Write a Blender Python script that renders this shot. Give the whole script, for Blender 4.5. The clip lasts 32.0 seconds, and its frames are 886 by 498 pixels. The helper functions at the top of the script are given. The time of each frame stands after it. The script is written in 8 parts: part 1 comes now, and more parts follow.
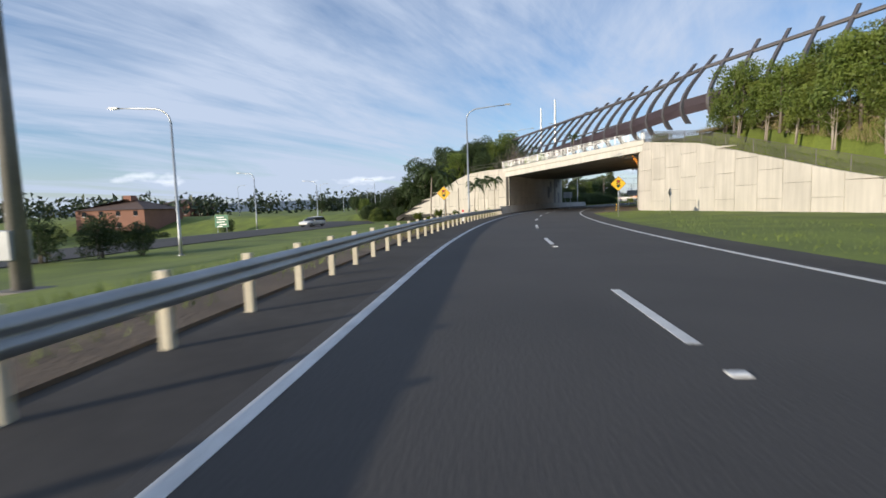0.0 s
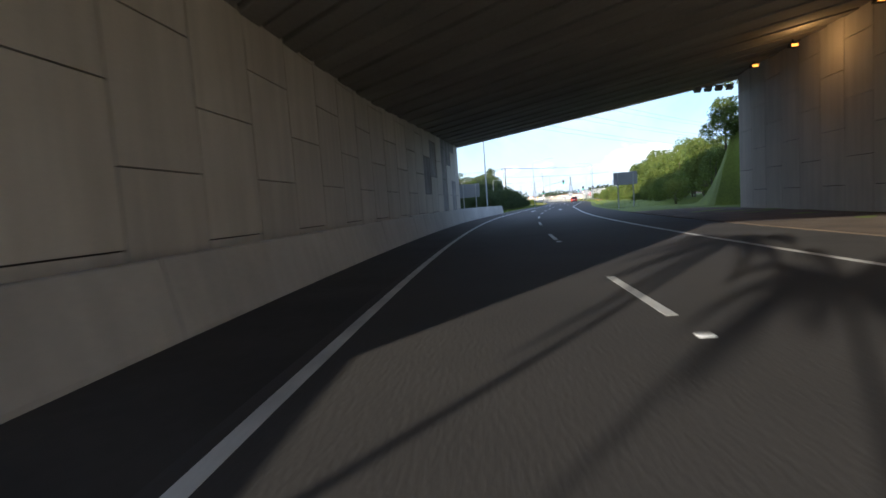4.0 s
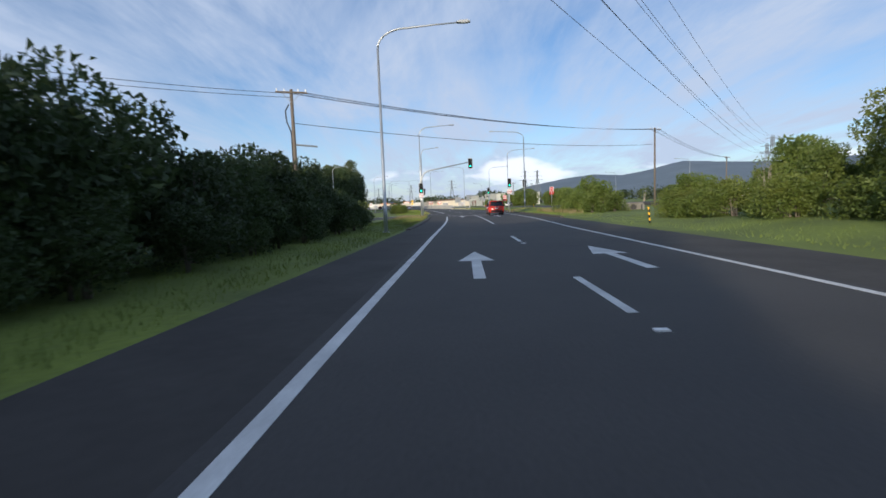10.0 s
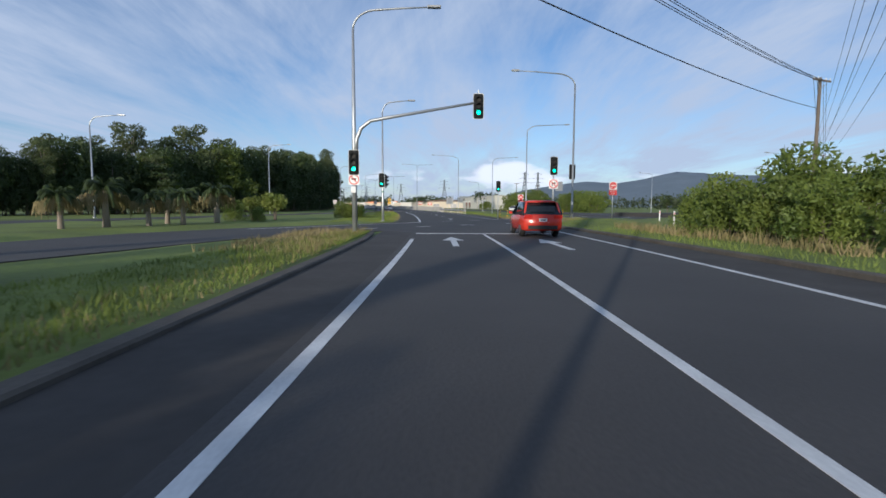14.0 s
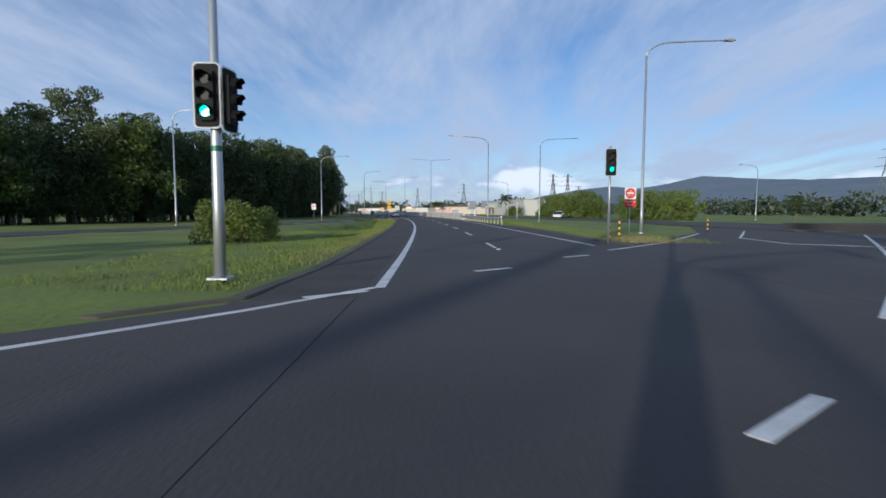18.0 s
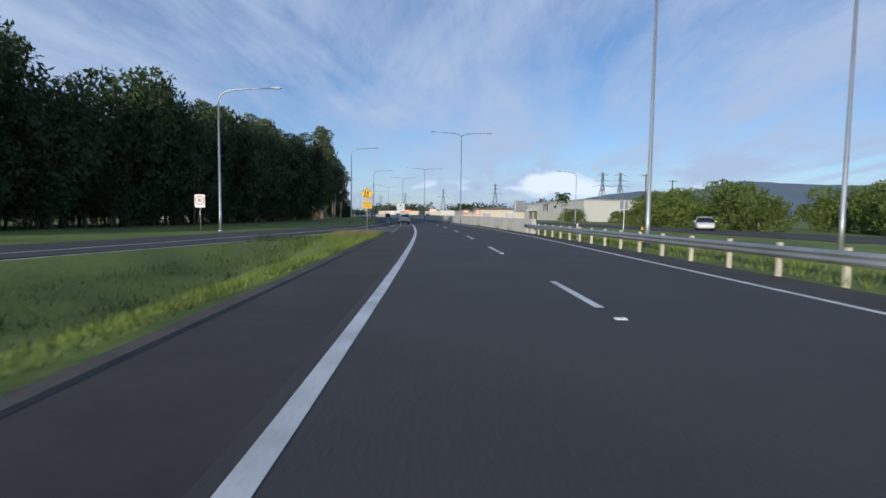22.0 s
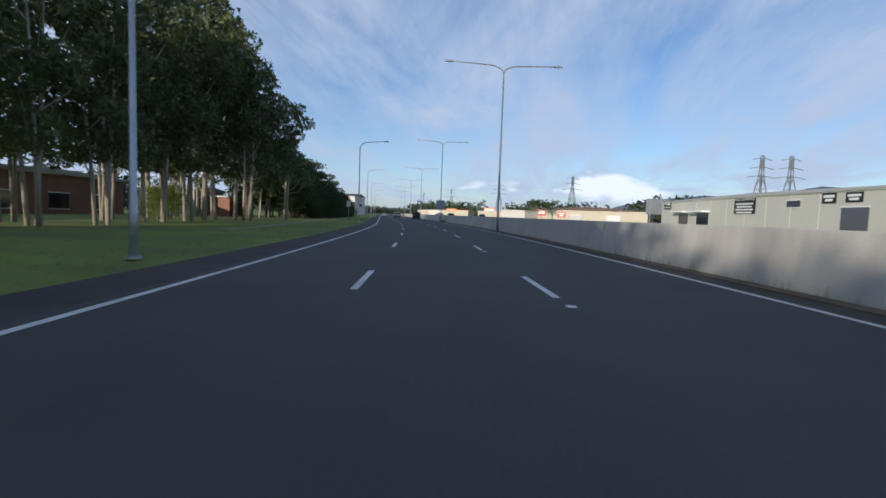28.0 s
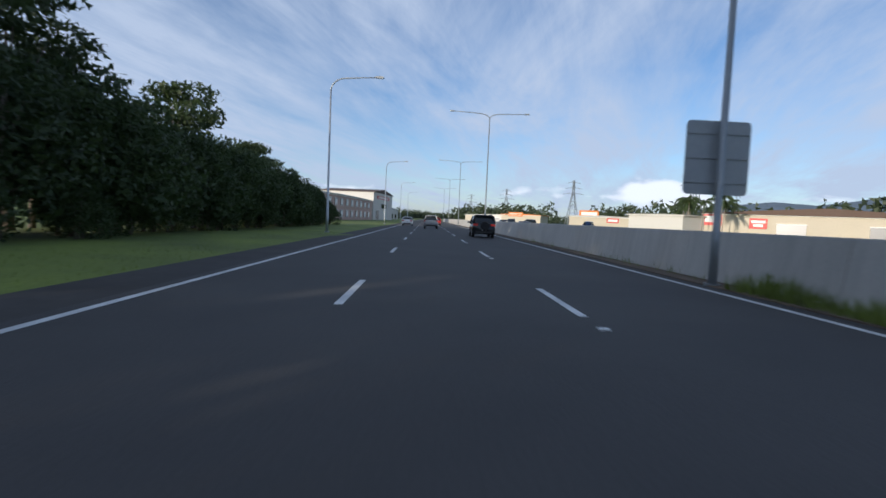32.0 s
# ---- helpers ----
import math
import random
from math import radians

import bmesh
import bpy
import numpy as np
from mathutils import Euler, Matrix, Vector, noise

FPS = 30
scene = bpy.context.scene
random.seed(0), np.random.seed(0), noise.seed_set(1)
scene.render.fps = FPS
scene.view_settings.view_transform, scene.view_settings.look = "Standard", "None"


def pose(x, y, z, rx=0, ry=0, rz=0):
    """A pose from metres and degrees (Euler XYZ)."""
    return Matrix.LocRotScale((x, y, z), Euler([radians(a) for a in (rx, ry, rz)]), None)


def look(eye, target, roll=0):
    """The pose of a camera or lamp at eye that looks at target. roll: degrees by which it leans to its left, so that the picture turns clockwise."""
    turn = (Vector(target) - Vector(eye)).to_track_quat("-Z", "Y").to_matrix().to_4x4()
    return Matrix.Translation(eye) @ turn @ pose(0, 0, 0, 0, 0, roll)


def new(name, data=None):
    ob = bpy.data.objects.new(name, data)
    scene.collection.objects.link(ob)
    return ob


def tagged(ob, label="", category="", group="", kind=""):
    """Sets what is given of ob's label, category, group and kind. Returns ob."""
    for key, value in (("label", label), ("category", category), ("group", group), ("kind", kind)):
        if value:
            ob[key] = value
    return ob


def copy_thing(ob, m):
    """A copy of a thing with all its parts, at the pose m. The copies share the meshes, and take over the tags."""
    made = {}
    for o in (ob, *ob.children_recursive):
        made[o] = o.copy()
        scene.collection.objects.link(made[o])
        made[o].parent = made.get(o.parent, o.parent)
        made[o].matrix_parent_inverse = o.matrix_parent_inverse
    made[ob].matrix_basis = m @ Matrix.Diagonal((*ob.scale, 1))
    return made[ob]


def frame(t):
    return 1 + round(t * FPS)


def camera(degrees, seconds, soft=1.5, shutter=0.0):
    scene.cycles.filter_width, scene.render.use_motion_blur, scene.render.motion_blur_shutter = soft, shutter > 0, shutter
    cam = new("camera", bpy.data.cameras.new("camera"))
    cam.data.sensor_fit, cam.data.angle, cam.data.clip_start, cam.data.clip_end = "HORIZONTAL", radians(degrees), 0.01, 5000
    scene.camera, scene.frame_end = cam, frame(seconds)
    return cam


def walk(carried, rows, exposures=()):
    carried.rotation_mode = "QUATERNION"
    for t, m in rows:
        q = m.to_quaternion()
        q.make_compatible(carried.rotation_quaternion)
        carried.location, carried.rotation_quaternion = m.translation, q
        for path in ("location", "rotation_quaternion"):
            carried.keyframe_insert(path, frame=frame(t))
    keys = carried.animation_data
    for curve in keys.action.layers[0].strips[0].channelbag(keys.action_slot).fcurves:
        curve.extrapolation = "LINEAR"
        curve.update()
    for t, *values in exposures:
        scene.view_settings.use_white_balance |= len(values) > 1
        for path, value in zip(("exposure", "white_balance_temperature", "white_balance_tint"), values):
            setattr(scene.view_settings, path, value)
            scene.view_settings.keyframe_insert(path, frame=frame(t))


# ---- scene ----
# seconds, x, y, yaw to the left, pitch up, lean; the eye rides 1.43 m over the road
EYE = 1.43
PATH = [
    (0, 11.43, 10.21, 31.32, -5.03, -1.78),
    (0.5, 6.75, 19.82, 29.46, -5.07, -2.24),
    (1, 2.41, 29.54, 27.65, -5.20, -2.69),
    (1.5, -1.60, 39.34, 25.87, -5.21, -3.08),
    (2, -5.26, 49.20, 24.07, -5.20, -3.27),
    (2.5, -8.58, 59.07, 22.26, -5.14, -3.36),
    (3, -11.55, 68.91, 20.51, -5.07, -3.52),
    (3.5, -14.17, 78.67, 18.77, -4.94, -3.87),
    (4, -16.47, 88.29, 17.15, -4.79, -4.12),
    (4.5, -18.44, 97.71, 15.67, -4.71, -4.32),
    (5, -20.11, 106.89, 14.29, -4.70, -4.48),
    (5.5, -21.50, 115.79, 12.96, -4.76, -4.55),
    (6, -22.60, 124.41, 11.50, -4.86, -4.41),
    (6.5, -23.45, 132.72, 9.81, -5.00, -3.89),
    (7, -24.09, 140.73, 8.23, -5.02, -3.83),
    (7.5, -24.57, 148.47, 7.16, -4.92, -3.89),
    (8, -24.91, 155.97, 6.15, -4.83, -3.96),
    (8.5, -25.16, 163.18, 5.25, -4.62, -3.62),
    (9, -25.33, 170.05, 4.42, -4.68, -3.06),
    (9.5, -25.45, 176.52, 3.67, -4.85, -2.48),
    (10, -25.54, 182.57, 3.15, -5.04, -2.09),
    (10.5, -25.61, 188.22, 2.66, -5.09, -1.96),
    (11, -25.67, 193.47, 2.39, -5.16, -1.73),
    (11.5, -25.72, 198.36, 2.25, -5.17, -1.39),
    (12, -25.76, 202.94, 2.05, -5.13, -0.77),
    (12.5, -25.81, 207.27, 1.89, -5.10, -0.25),
    (13, -25.87, 211.41, 1.90, -5.00, -0.15),
    (13.5, -25.94, 215.41, 1.98, -4.94, 0.06),
    (14, -26.02, 219.29, 2.10, -4.91, 0.24),
    (14.5, -26.12, 223.13, 2.31, -4.88, 0.39),
    (15, -26.25, 227.00, 2.45, -4.72, 0.45),
    (15.5, -26.40, 231.00, 2.63, -4.65, 0.47),
    (16, -26.59, 235.16, 2.93, -4.63, 0.47),
    (16.5, -26.83, 239.53, 3.33, -4.67, 0.44),
    (17, -27.10, 244.10, 3.74, -4.53, 0.37),
    (17.5, -27.41, 248.86, 4.03, -4.37, 0.24),
    (18, -27.76, 253.79, 4.27, -4.25, 0.10),
    (18.5, -28.16, 258.93, 4.64, -4.13, 0.26),
    (19, -28.64, 264.33, 5.06, -4.12, 0.52),
    (19.5, -29.20, 269.98, 5.54, -4.10, 0.49),
    (20, -29.82, 275.85, 5.88, -4.15, 0.32),
    (20.5, -30.51, 281.94, 6.31, -4.10, 0.26),
    (21, -31.28, 288.26, 6.68, -4.07, 0.25),
    (21.5, -32.11, 294.82, 6.94, -4.02, 0.30),
    (22, -33.01, 301.57, 7.23, -3.87, 0.69),
    (22.5, -33.98, 308.50, 7.47, -3.81, 0.90),
    (23, -35.01, 315.60, 7.78, -3.74, 0.85),
    (23.5, -36.11, 322.86, 8.16, -3.64, 0.90),
    (24, -37.28, 330.23, 8.68, -3.80, 1.22),
    (24.5, -38.54, 337.72, 9.27, -3.78, 1.21),
    (25, -39.89, 345.36, 9.84, -3.75, 1.28),
    (25.5, -41.37, 353.20, 10.32, -3.91, 1.58),
    (26, -43.00, 361.30, 10.65, -3.97, 1.77),
    (26.5, -44.79, 369.69, 11.01, -4.00, 1.89),
    (27, -46.73, 378.39, 11.48, -4.01, 1.98),
    (27.5, -48.83, 387.41, 12.02, -4.03, 2.02),
    (28, -51.09, 396.72, 12.53, -3.91, 2.00),
    (28.5, -53.52, 406.30, 13.11, -3.85, 2.04),
    (29, -56.13, 416.11, 13.77, -3.77, 2.20),
    (29.5, -58.93, 426.13, 14.44, -3.71, 2.36),
    (30, -61.92, 436.33, 15.12, -3.65, 2.41),
    (30.5, -65.10, 446.65, 15.77, -3.54, 2.31),
    (31, -68.50, 457.06, 16.45, -3.41, 2.18),
    (31.5, -72.12, 467.58, 17.04, -3.45, 2.55),
    (32, -75.97, 478.24, 17.56, -3.47, 2.49),
]


def aim(x, y, yaw, pitch, lean):
    yaw, pitch = radians(yaw), radians(pitch)
    way = Vector((-math.sin(yaw) * math.cos(pitch), math.cos(yaw) * math.cos(pitch), math.sin(pitch)))
    return look((x, y, EYE), Vector((x, y, EYE)) + way, lean)


cam = camera(83.09, 32.0, soft=1.6, shutter=0.18)
EXPOSURES = [(0.0, -0.08, 5800, 10), (2.0, -0.08, 5800, 10), (3.0, -0.05, 6000, 10), (3.5, 0.2, 5800, 10), (5.5, 1.75, 4600, 10), (6.0, 1.4, 4600, 10), (6.5, 0.85, 5200, 10), (7.0, 0.1, 5650, 10),
             (9.0, -0.15, 5650, 10), (13.0, -0.27, 5550, 10), (17.0, -0.4, 5300, 10), (25.0, -0.4, 5300, 10), (28.0, -0.3, 5500, 10), (30.0, -0.28, 5500, 10), (32.0, -0.25, 5550, 10)]
walk(cam, [(t, aim(x, y, yaw, pitch, lean)) for t, x, y, yaw, pitch, lean in PATH], EXPOSURES)

# the line of the road: x, y of the lane that the walk follows, every 20 m
ROAD = [(11.43, 10.21), (2.91, 28.37), (-4.42, 46.83), (-10.63, 65.77), (-15.77, 85.23), (-19.74, 104.71), (-22.64, 124.75), (-24.34, 144.47), (-25.20, 164.59), (-25.56, 184.42), (-25.78, 204.52), (-26.16, 224.51), (-27.12, 244.48), (-28.66, 264.55), (-30.81, 284.44), (-33.35, 304.04), (-36.29, 324.03), (-39.61, 343.81), (-43.42, 363.28), (-47.72, 382.68), (-52.53, 402.44), (-57.67, 421.70), (-63.29, 440.86), (-69.49, 459.99), (-75.97, 478.24)]

# ---- sky and sun ----
SUN_AZ, SUN_EL = radians(200.5), radians(11.8)   # where the sun stands: behind, to the left, low
world = bpy.data.worlds.new("sky")
scene.world = world
world.use_nodes = True
wn, wl = world.node_tree.nodes, world.node_tree.links
wn.clear()
w_out = wn.new("ShaderNodeOutputWorld")
w_bg = wn.new("ShaderNodeBackground")
w_bg.inputs["Strength"].default_value = 0.13
sky = wn.new("ShaderNodeTexSky")
sky.sky_type = 'NISHITA'
sky.sun_disc = False
sky.sun_elevation = radians(24.0)
sky.sun_rotation = SUN_AZ
sky.air_density, sky.dust_density, sky.ozone_density = 1.0, 0.6, 2.5
w_co = wn.new("ShaderNodeTexCoord")
w_sep = wn.new("ShaderNodeSeparateXYZ")
wl.new(w_co.outputs["Generated"], w_sep.inputs[0])


def wmath(op, a, b=None, clamp=False):
    n = wn.new("ShaderNodeMath")
    n.operation, n.use_clamp = op, clamp
    for k, v in enumerate((a, b)):
        if v is None:
            continue
        if isinstance(v, (int, float)):
            n.inputs[k].default_value = v
        else:
            wl.new(v, n.inputs[k])
    return n.outputs[0]


# the cirrus lies on a sheet high up: the ray meets it at x/z, y/z
w_z = wmath('MAXIMUM', w_sep.outputs[2], 0.02)
w_zz = wmath('ADD', w_z, 0.10)
w_u, w_v = wmath('DIVIDE', w_sep.outputs[0], w_zz), wmath('DIVIDE', w_sep.outputs[1], w_zz)
w_uv = wn.new("ShaderNodeCombineXYZ")
wl.new(w_u, w_uv.inputs[0]), wl.new(w_v, w_uv.inputs[1])


def wnoise(turn, size, stretch, detail, rough, warp):
    m = wn.new("ShaderNodeMapping")
    m.inputs["Rotation"].default_value = (0, 0, turn)
    m.inputs["Scale"].default_value = (size, size * stretch, 1)
    wl.new(w_uv.outputs[0], m.inputs[0])
    n = wn.new("ShaderNodeTexNoise")
    n.inputs["Scale"].default_value, n.inputs["Detail"].default_value = 1.0, detail
    n.inputs["Roughness"].default_value, n.inputs["Distortion"].default_value = rough, warp
    wl.new(m.outputs[0], n.inputs["Vector"])
    return n.outputs[0]


w_a = wnoise(radians(62), 0.75, 0.34, 8, 0.62, 0.9)
w_b = wnoise(radians(20), 0.30, 0.7, 5, 0.55, 0.4)
w_c = wnoise(radians(75), 2.6, 0.22, 6, 0.66, 0.5)
w_sum = wmath('ADD', wmath('ADD', wmath('MULTIPLY', w_a, 0.50), wmath('MULTIPLY', w_b, 0.36)), wmath('MULTIPLY', w_c, 0.22))
w_rmp = wn.new("ShaderNodeValToRGB")
w_rmp.color_ramp.elements[0].position, w_rmp.color_ramp.elements[1].position = 0.45, 0.60
w_rmp.color_ramp.elements[0].color, w_rmp.color_ramp.elements[1].color = (0, 0, 0, 1), (0.95, 0.95, 0.95, 1)
wl.new(w_sum, w_rmp.inputs[0])
# thicker toward the horizon
w_low = wmath('MULTIPLY', wmath('POWER', wmath('SUBTRACT', 1.0, w_z, True), 9.0), 0.42)
w_cov = wmath('MAXIMUM', w_rmp.outputs[0], w_low)
# a low bank of cumulus over the hills
w_map = wn.new("ShaderNodeMapping")
w_map.inputs["Scale"].default_value = (9, 9, 22)
wl.new(w_co.outputs["Generated"], w_map.inputs[0])
w_cu = wn.new("ShaderNodeTexNoise")
w_cu.inputs["Scale"].default_value, w_cu.inputs["Detail"].default_value = 1.0, 6
wl.new(w_map.outputs[0], w_cu.inputs["Vector"])
w_band = wmath('SUBTRACT', 1.0, wmath('MULTIPLY', wmath('ABSOLUTE', wmath('SUBTRACT', w_sep.outputs[2], 0.055)), 17.0), True)
w_side = wmath('MULTIPLY', wmath('SUBTRACT', 1.0, wmath('MULTIPLY', wmath('ABSOLUTE', wmath('SUBTRACT', w_sep.outputs[0], 0.11)), 8.0), True), wmath('GREATER_THAN', w_sep.outputs[1], 0.0))
w_cum = wmath('MULTIPLY', wmath('SUBTRACT', wmath('ADD', wmath('ADD', w_cu.outputs[0], wmath('MULTIPLY', w_band, 0.40)), wmath('MULTIPLY', w_side, 0.26)), 0.93, True), 7.0, True)
w_mix = wn.new("ShaderNodeMix")
w_mix.data_type = 'RGBA'
wl.new(w_cov, w_mix.inputs[0])
wl.new(sky.outputs[0], w_mix.inputs[6])
w_mix.inputs[7].default_value = (5.0, 5.4, 6.1, 1)
w_mix2 = wn.new("ShaderNodeMix")
w_mix2.data_type = 'RGBA'
wl.new(w_cum, w_mix2.inputs[0])
wl.new(w_mix.outputs[2], w_mix2.inputs[6])
w_mix2.inputs[7].default_value = (9.2, 9.0, 8.8, 1)
wl.new(w_mix2.outputs[2], w_bg.inputs["Color"])
wl.new(w_bg.outputs[0], w_out.inputs[0])

sun = new("sun", bpy.data.lights.new("sun", 'SUN'))
sun.data.energy, sun.data.angle, sun.data.color = 5.0, radians(0.6), (1.0, 0.82, 0.58)
sun.matrix_world = look((0, 0, 50), Vector((0, 0, 50)) - Vector((math.sin(SUN_AZ) * math.cos(SUN_EL), math.cos(SUN_AZ) * math.cos(SUN_EL), math.sin(SUN_EL))))


# ---- materials ----
def mat(name, colour, rough=0.7, vary=0.15, size=3.0, fine=40.0, bump=0.0, metal=0.0, second=None, spread=0.5, stretch=(1, 1, 1), glow=0.0, per_object=0.0, streaks=0.0):
    """Colour with broad and fine variation in world space; second: a colour for broad patches."""
    m = bpy.data.materials.new(name)
    m.use_nodes = True
    n, l = m.node_tree.nodes, m.node_tree.links
    b = n["Principled BSDF"]
    b.inputs["Roughness"].default_value, b.inputs["Metallic"].default_value = rough, metal
    geo = n.new("ShaderNodeNewGeometry")
    mp = n.new("ShaderNodeMapping")
    mp.inputs["Scale"].default_value = stretch
    l.new(geo.outputs["Position"], mp.inputs[0])
    big, small = n.new("ShaderNodeTexNoise"), n.new("ShaderNodeTexNoise")
    for k, s, d in ((big, 1.0 / size, 4), (small, fine, 3)):
        k.inputs["Scale"].default_value, k.inputs["Detail"].default_value = s, d
        l.new(mp.outputs[0], k.inputs["Vector"])
    two = second or tuple(c * (1 - vary) for c in colour)
    ramp = n.new("ShaderNodeValToRGB")
    ramp.color_ramp.elements[0].position, ramp.color_ramp.elements[1].position = 0.5 - spread / 2, 0.5 + spread / 2
    ramp.color_ramp.elements[0].color, ramp.color_ramp.elements[1].color = (*two, 1), (*colour, 1)
    l.new(big.outputs[0], ramp.inputs[0])
    hsv = n.new("ShaderNodeHueSaturation")
    val = n.new("ShaderNodeMapRange")
    val.inputs[3].default_value, val.inputs[4].default_value = 1 - vary, 1 + vary
    l.new(small.outputs[0], val.inputs[0])
    last = val.outputs[0]
    if per_object:
        info = n.new("ShaderNodeObjectInfo")
        r = n.new("ShaderNodeMapRange")
        r.inputs[3].default_value, r.inputs[4].default_value = 1 - per_object, 1 + per_object
        l.new(info.outputs["Random"], r.inputs[0])
        k = n.new("ShaderNodeMath")
        k.operation = 'MULTIPLY'
        l.new(last, k.inputs[0]), l.new(r.outputs[0], k.inputs[1])
        last = k.outputs[0]
    if streaks:
        ms = n.new("ShaderNodeMapping")
        ms.inputs["Scale"].default_value = (3.0, 3.0, 0.22)
        l.new(geo.outputs["Position"], ms.inputs[0])
        st = n.new("ShaderNodeTexNoise")
        st.inputs["Scale"].default_value, st.inputs["Detail"].default_value = 1.0, 5
        l.new(ms.outputs[0], st.inputs["Vector"])
        r = n.new("ShaderNodeMapRange")
        r.inputs[1].default_value, r.inputs[2].default_value = 0.35, 0.62
        r.inputs[3].default_value, r.inputs[4].default_value = 1 - streaks, 1.0
        l.new(st.outputs[0], r.inputs[0])
        k = n.new("ShaderNodeMath")
        k.operation = 'MULTIPLY'
        l.new(last, k.inputs[0]), l.new(r.outputs[0], k.inputs[1])
        last = k.outputs[0]
    l.new(last, hsv.inputs["Value"])
    l.new(ramp.outputs[0], hsv.inputs["Color"])
    l.new(hsv.outputs[0], b.inputs["Base Color"])
    if bump:
        bp = n.new("ShaderNodeBump")
        bp.inputs["Strength"].default_value, bp.inputs["Distance"].default_value = bump, 0.05
        l.new(small.outputs[0], bp.inputs["Height"])
        l.new(bp.outputs[0], b.inputs["Normal"])
    if glow:
        b.inputs["Emission Color"].default_value, b.inputs["Emission Strength"].default_value = (*colour, 1), glow
    return m


def leaf_mat(name, colour, second, through_leaf=0.35):
    m = mat(name, colour, 0.55, 0.3, 1.6, 9.0, second=second, spread=0.4, per_object=0.18)
    n, l = m.node_tree.nodes, m.node_tree.links
    b, o = n["Principled BSDF"], n["Material Output"]
    t = n.new("ShaderNodeBsdfTranslucent")
    mix = n.new("ShaderNodeMixShader")
    mix.inputs[0].default_value = through_leaf
    hsv = [k for k in n if k.type == 'HUE_SAT'][0]
    l.new(hsv.outputs[0], t.inputs["Color"])
    l.new(b.outputs[0], mix.inputs[1]), l.new(t.outputs[0], mix.inputs[2])
    l.new(mix.outputs[0], o.inputs["Surface"])
    return m


ASPHALT = mat("asphalt", (0.068, 0.063, 0.059), 0.85, 0.3, 3.0, 22.0, 0.2, second=(0.047, 0.044, 0.042), spread=0.5)
SHOULDER = mat("old_asphalt", (0.058, 0.053, 0.048), 0.92, 0.25, 2.0, 5.0, 0.06, second=(0.035, 0.031, 0.028), spread=0.4)
PAINT = mat("road_paint", (0.72, 0.72, 0.70), 0.6, 0.22, 0.8, 25.0, 0.1, second=(0.5, 0.5, 0.49), spread=0.35)
WORN_PAINT = mat("worn_paint", (0.34, 0.33, 0.31), 0.7, 0.35, 0.4, 18.0, 0.1, second=(0.16, 0.15, 0.14), spread=0.4)
GRASS = mat("grass", (0.190, 0.240, 0.030), 0.9, 0.35, 4.0, 7.0, 0.4, second=(0.095, 0.125, 0.024), spread=0.45)
BLADES = mat("grass_blades", (0.195, 0.250, 0.036), 0.8, 0.35, 3.0, 3.0, second=(0.10, 0.135, 0.024), spread=0.4)
DRY = mat("dry_grass", (0.30, 0.235, 0.12), 0.85, 0.3, 1.5, 4.0, second=(0.17, 0.155, 0.055), spread=0.4)
DIRT = mat("dirt", (0.17, 0.125, 0.085), 0.95, 0.3, 1.8, 14.0, 0.6, second=(0.09, 0.068, 0.048), spread=0.4)
TRACK = mat("trodden_dirt", (0.32, 0.28, 0.20), 0.95, 0.3, 0.8, 9.0, 0.4, second=(0.16, 0.17, 0.06), spread=0.4)
KERB_DIRTY = mat("dirty_kerb", (0.115, 0.10, 0.08), 0.9, 0.3, 1.0, 12.0, 0.2, second=(0.06, 0.052, 0.042), spread=0.5)
KERB = mat("kerb_concrete", (0.25, 0.235, 0.21), 0.85, 0.25, 1.2, 18.0, 0.2, second=(0.12, 0.11, 0.09), spread=0.5)
CONCRETE = mat("barrier_concrete", (0.60, 0.58, 0.53), 0.82, 0.1, 3.0, 14.0, 0.08, second=(0.46, 0.44, 0.40), spread=0.5, streaks=0.10)
PANEL = mat("panel_concrete", (0.66, 0.61, 0.53), 0.8, 0.07, 2.5, 20.0, 0.06, second=(0.54, 0.50, 0.43), spread=0.6, per_object=0.05, streaks=0.12)
DARK_PANEL = mat("dark_panel_concrete", (0.44, 0.42, 0.40), 0.85, 0.15, 1.4, 20.0, 0.2, second=(0.25, 0.24, 0.23), spread=0.5, per_object=0.12, streaks=0.4)
PALE_JOINT = mat("pale_panel_joint", (0.36, 0.33, 0.28), 0.9, 0.2)
JOINT = mat("panel_joint", (0.07, 0.065, 0.06), 0.9, 0.2)
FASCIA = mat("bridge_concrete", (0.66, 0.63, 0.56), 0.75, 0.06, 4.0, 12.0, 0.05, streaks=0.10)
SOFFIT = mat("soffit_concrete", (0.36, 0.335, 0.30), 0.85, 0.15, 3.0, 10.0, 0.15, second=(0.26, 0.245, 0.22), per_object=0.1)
GALV = mat("galvanised_steel", (0.52, 0.54, 0.55), 0.42, 0.08, 1.5, 12.0, 0.02, 0.65, second=(0.42, 0.44, 0.45))
RAIL = mat("rail_steel", (0.42, 0.44, 0.45), 0.45, 0.12, 1.0, 9.0, 0.05, 0.6, second=(0.30, 0.31, 0.31))
POLE_DARK = mat("weathered_steel_pole", (0.30, 0.32, 0.33), 0.5, 0.1, 1.5, 12.0, 0.02, 0.5)
POST = mat("pale_post", (0.62, 0.56, 0.42), 0.7, 0.15, 0.6, 16.0, 0.05)
WOOD = mat("pole_timber", (0.17, 0.14, 0.11), 0.9, 0.25, 0.5, 20.0, 0.3, stretch=(1, 1, 0.1))
RIB = mat("rib_steel", (0.14, 0.13, 0.135), 0.5, 0.1, 2.0, 8.0, 0.0, 0.3)
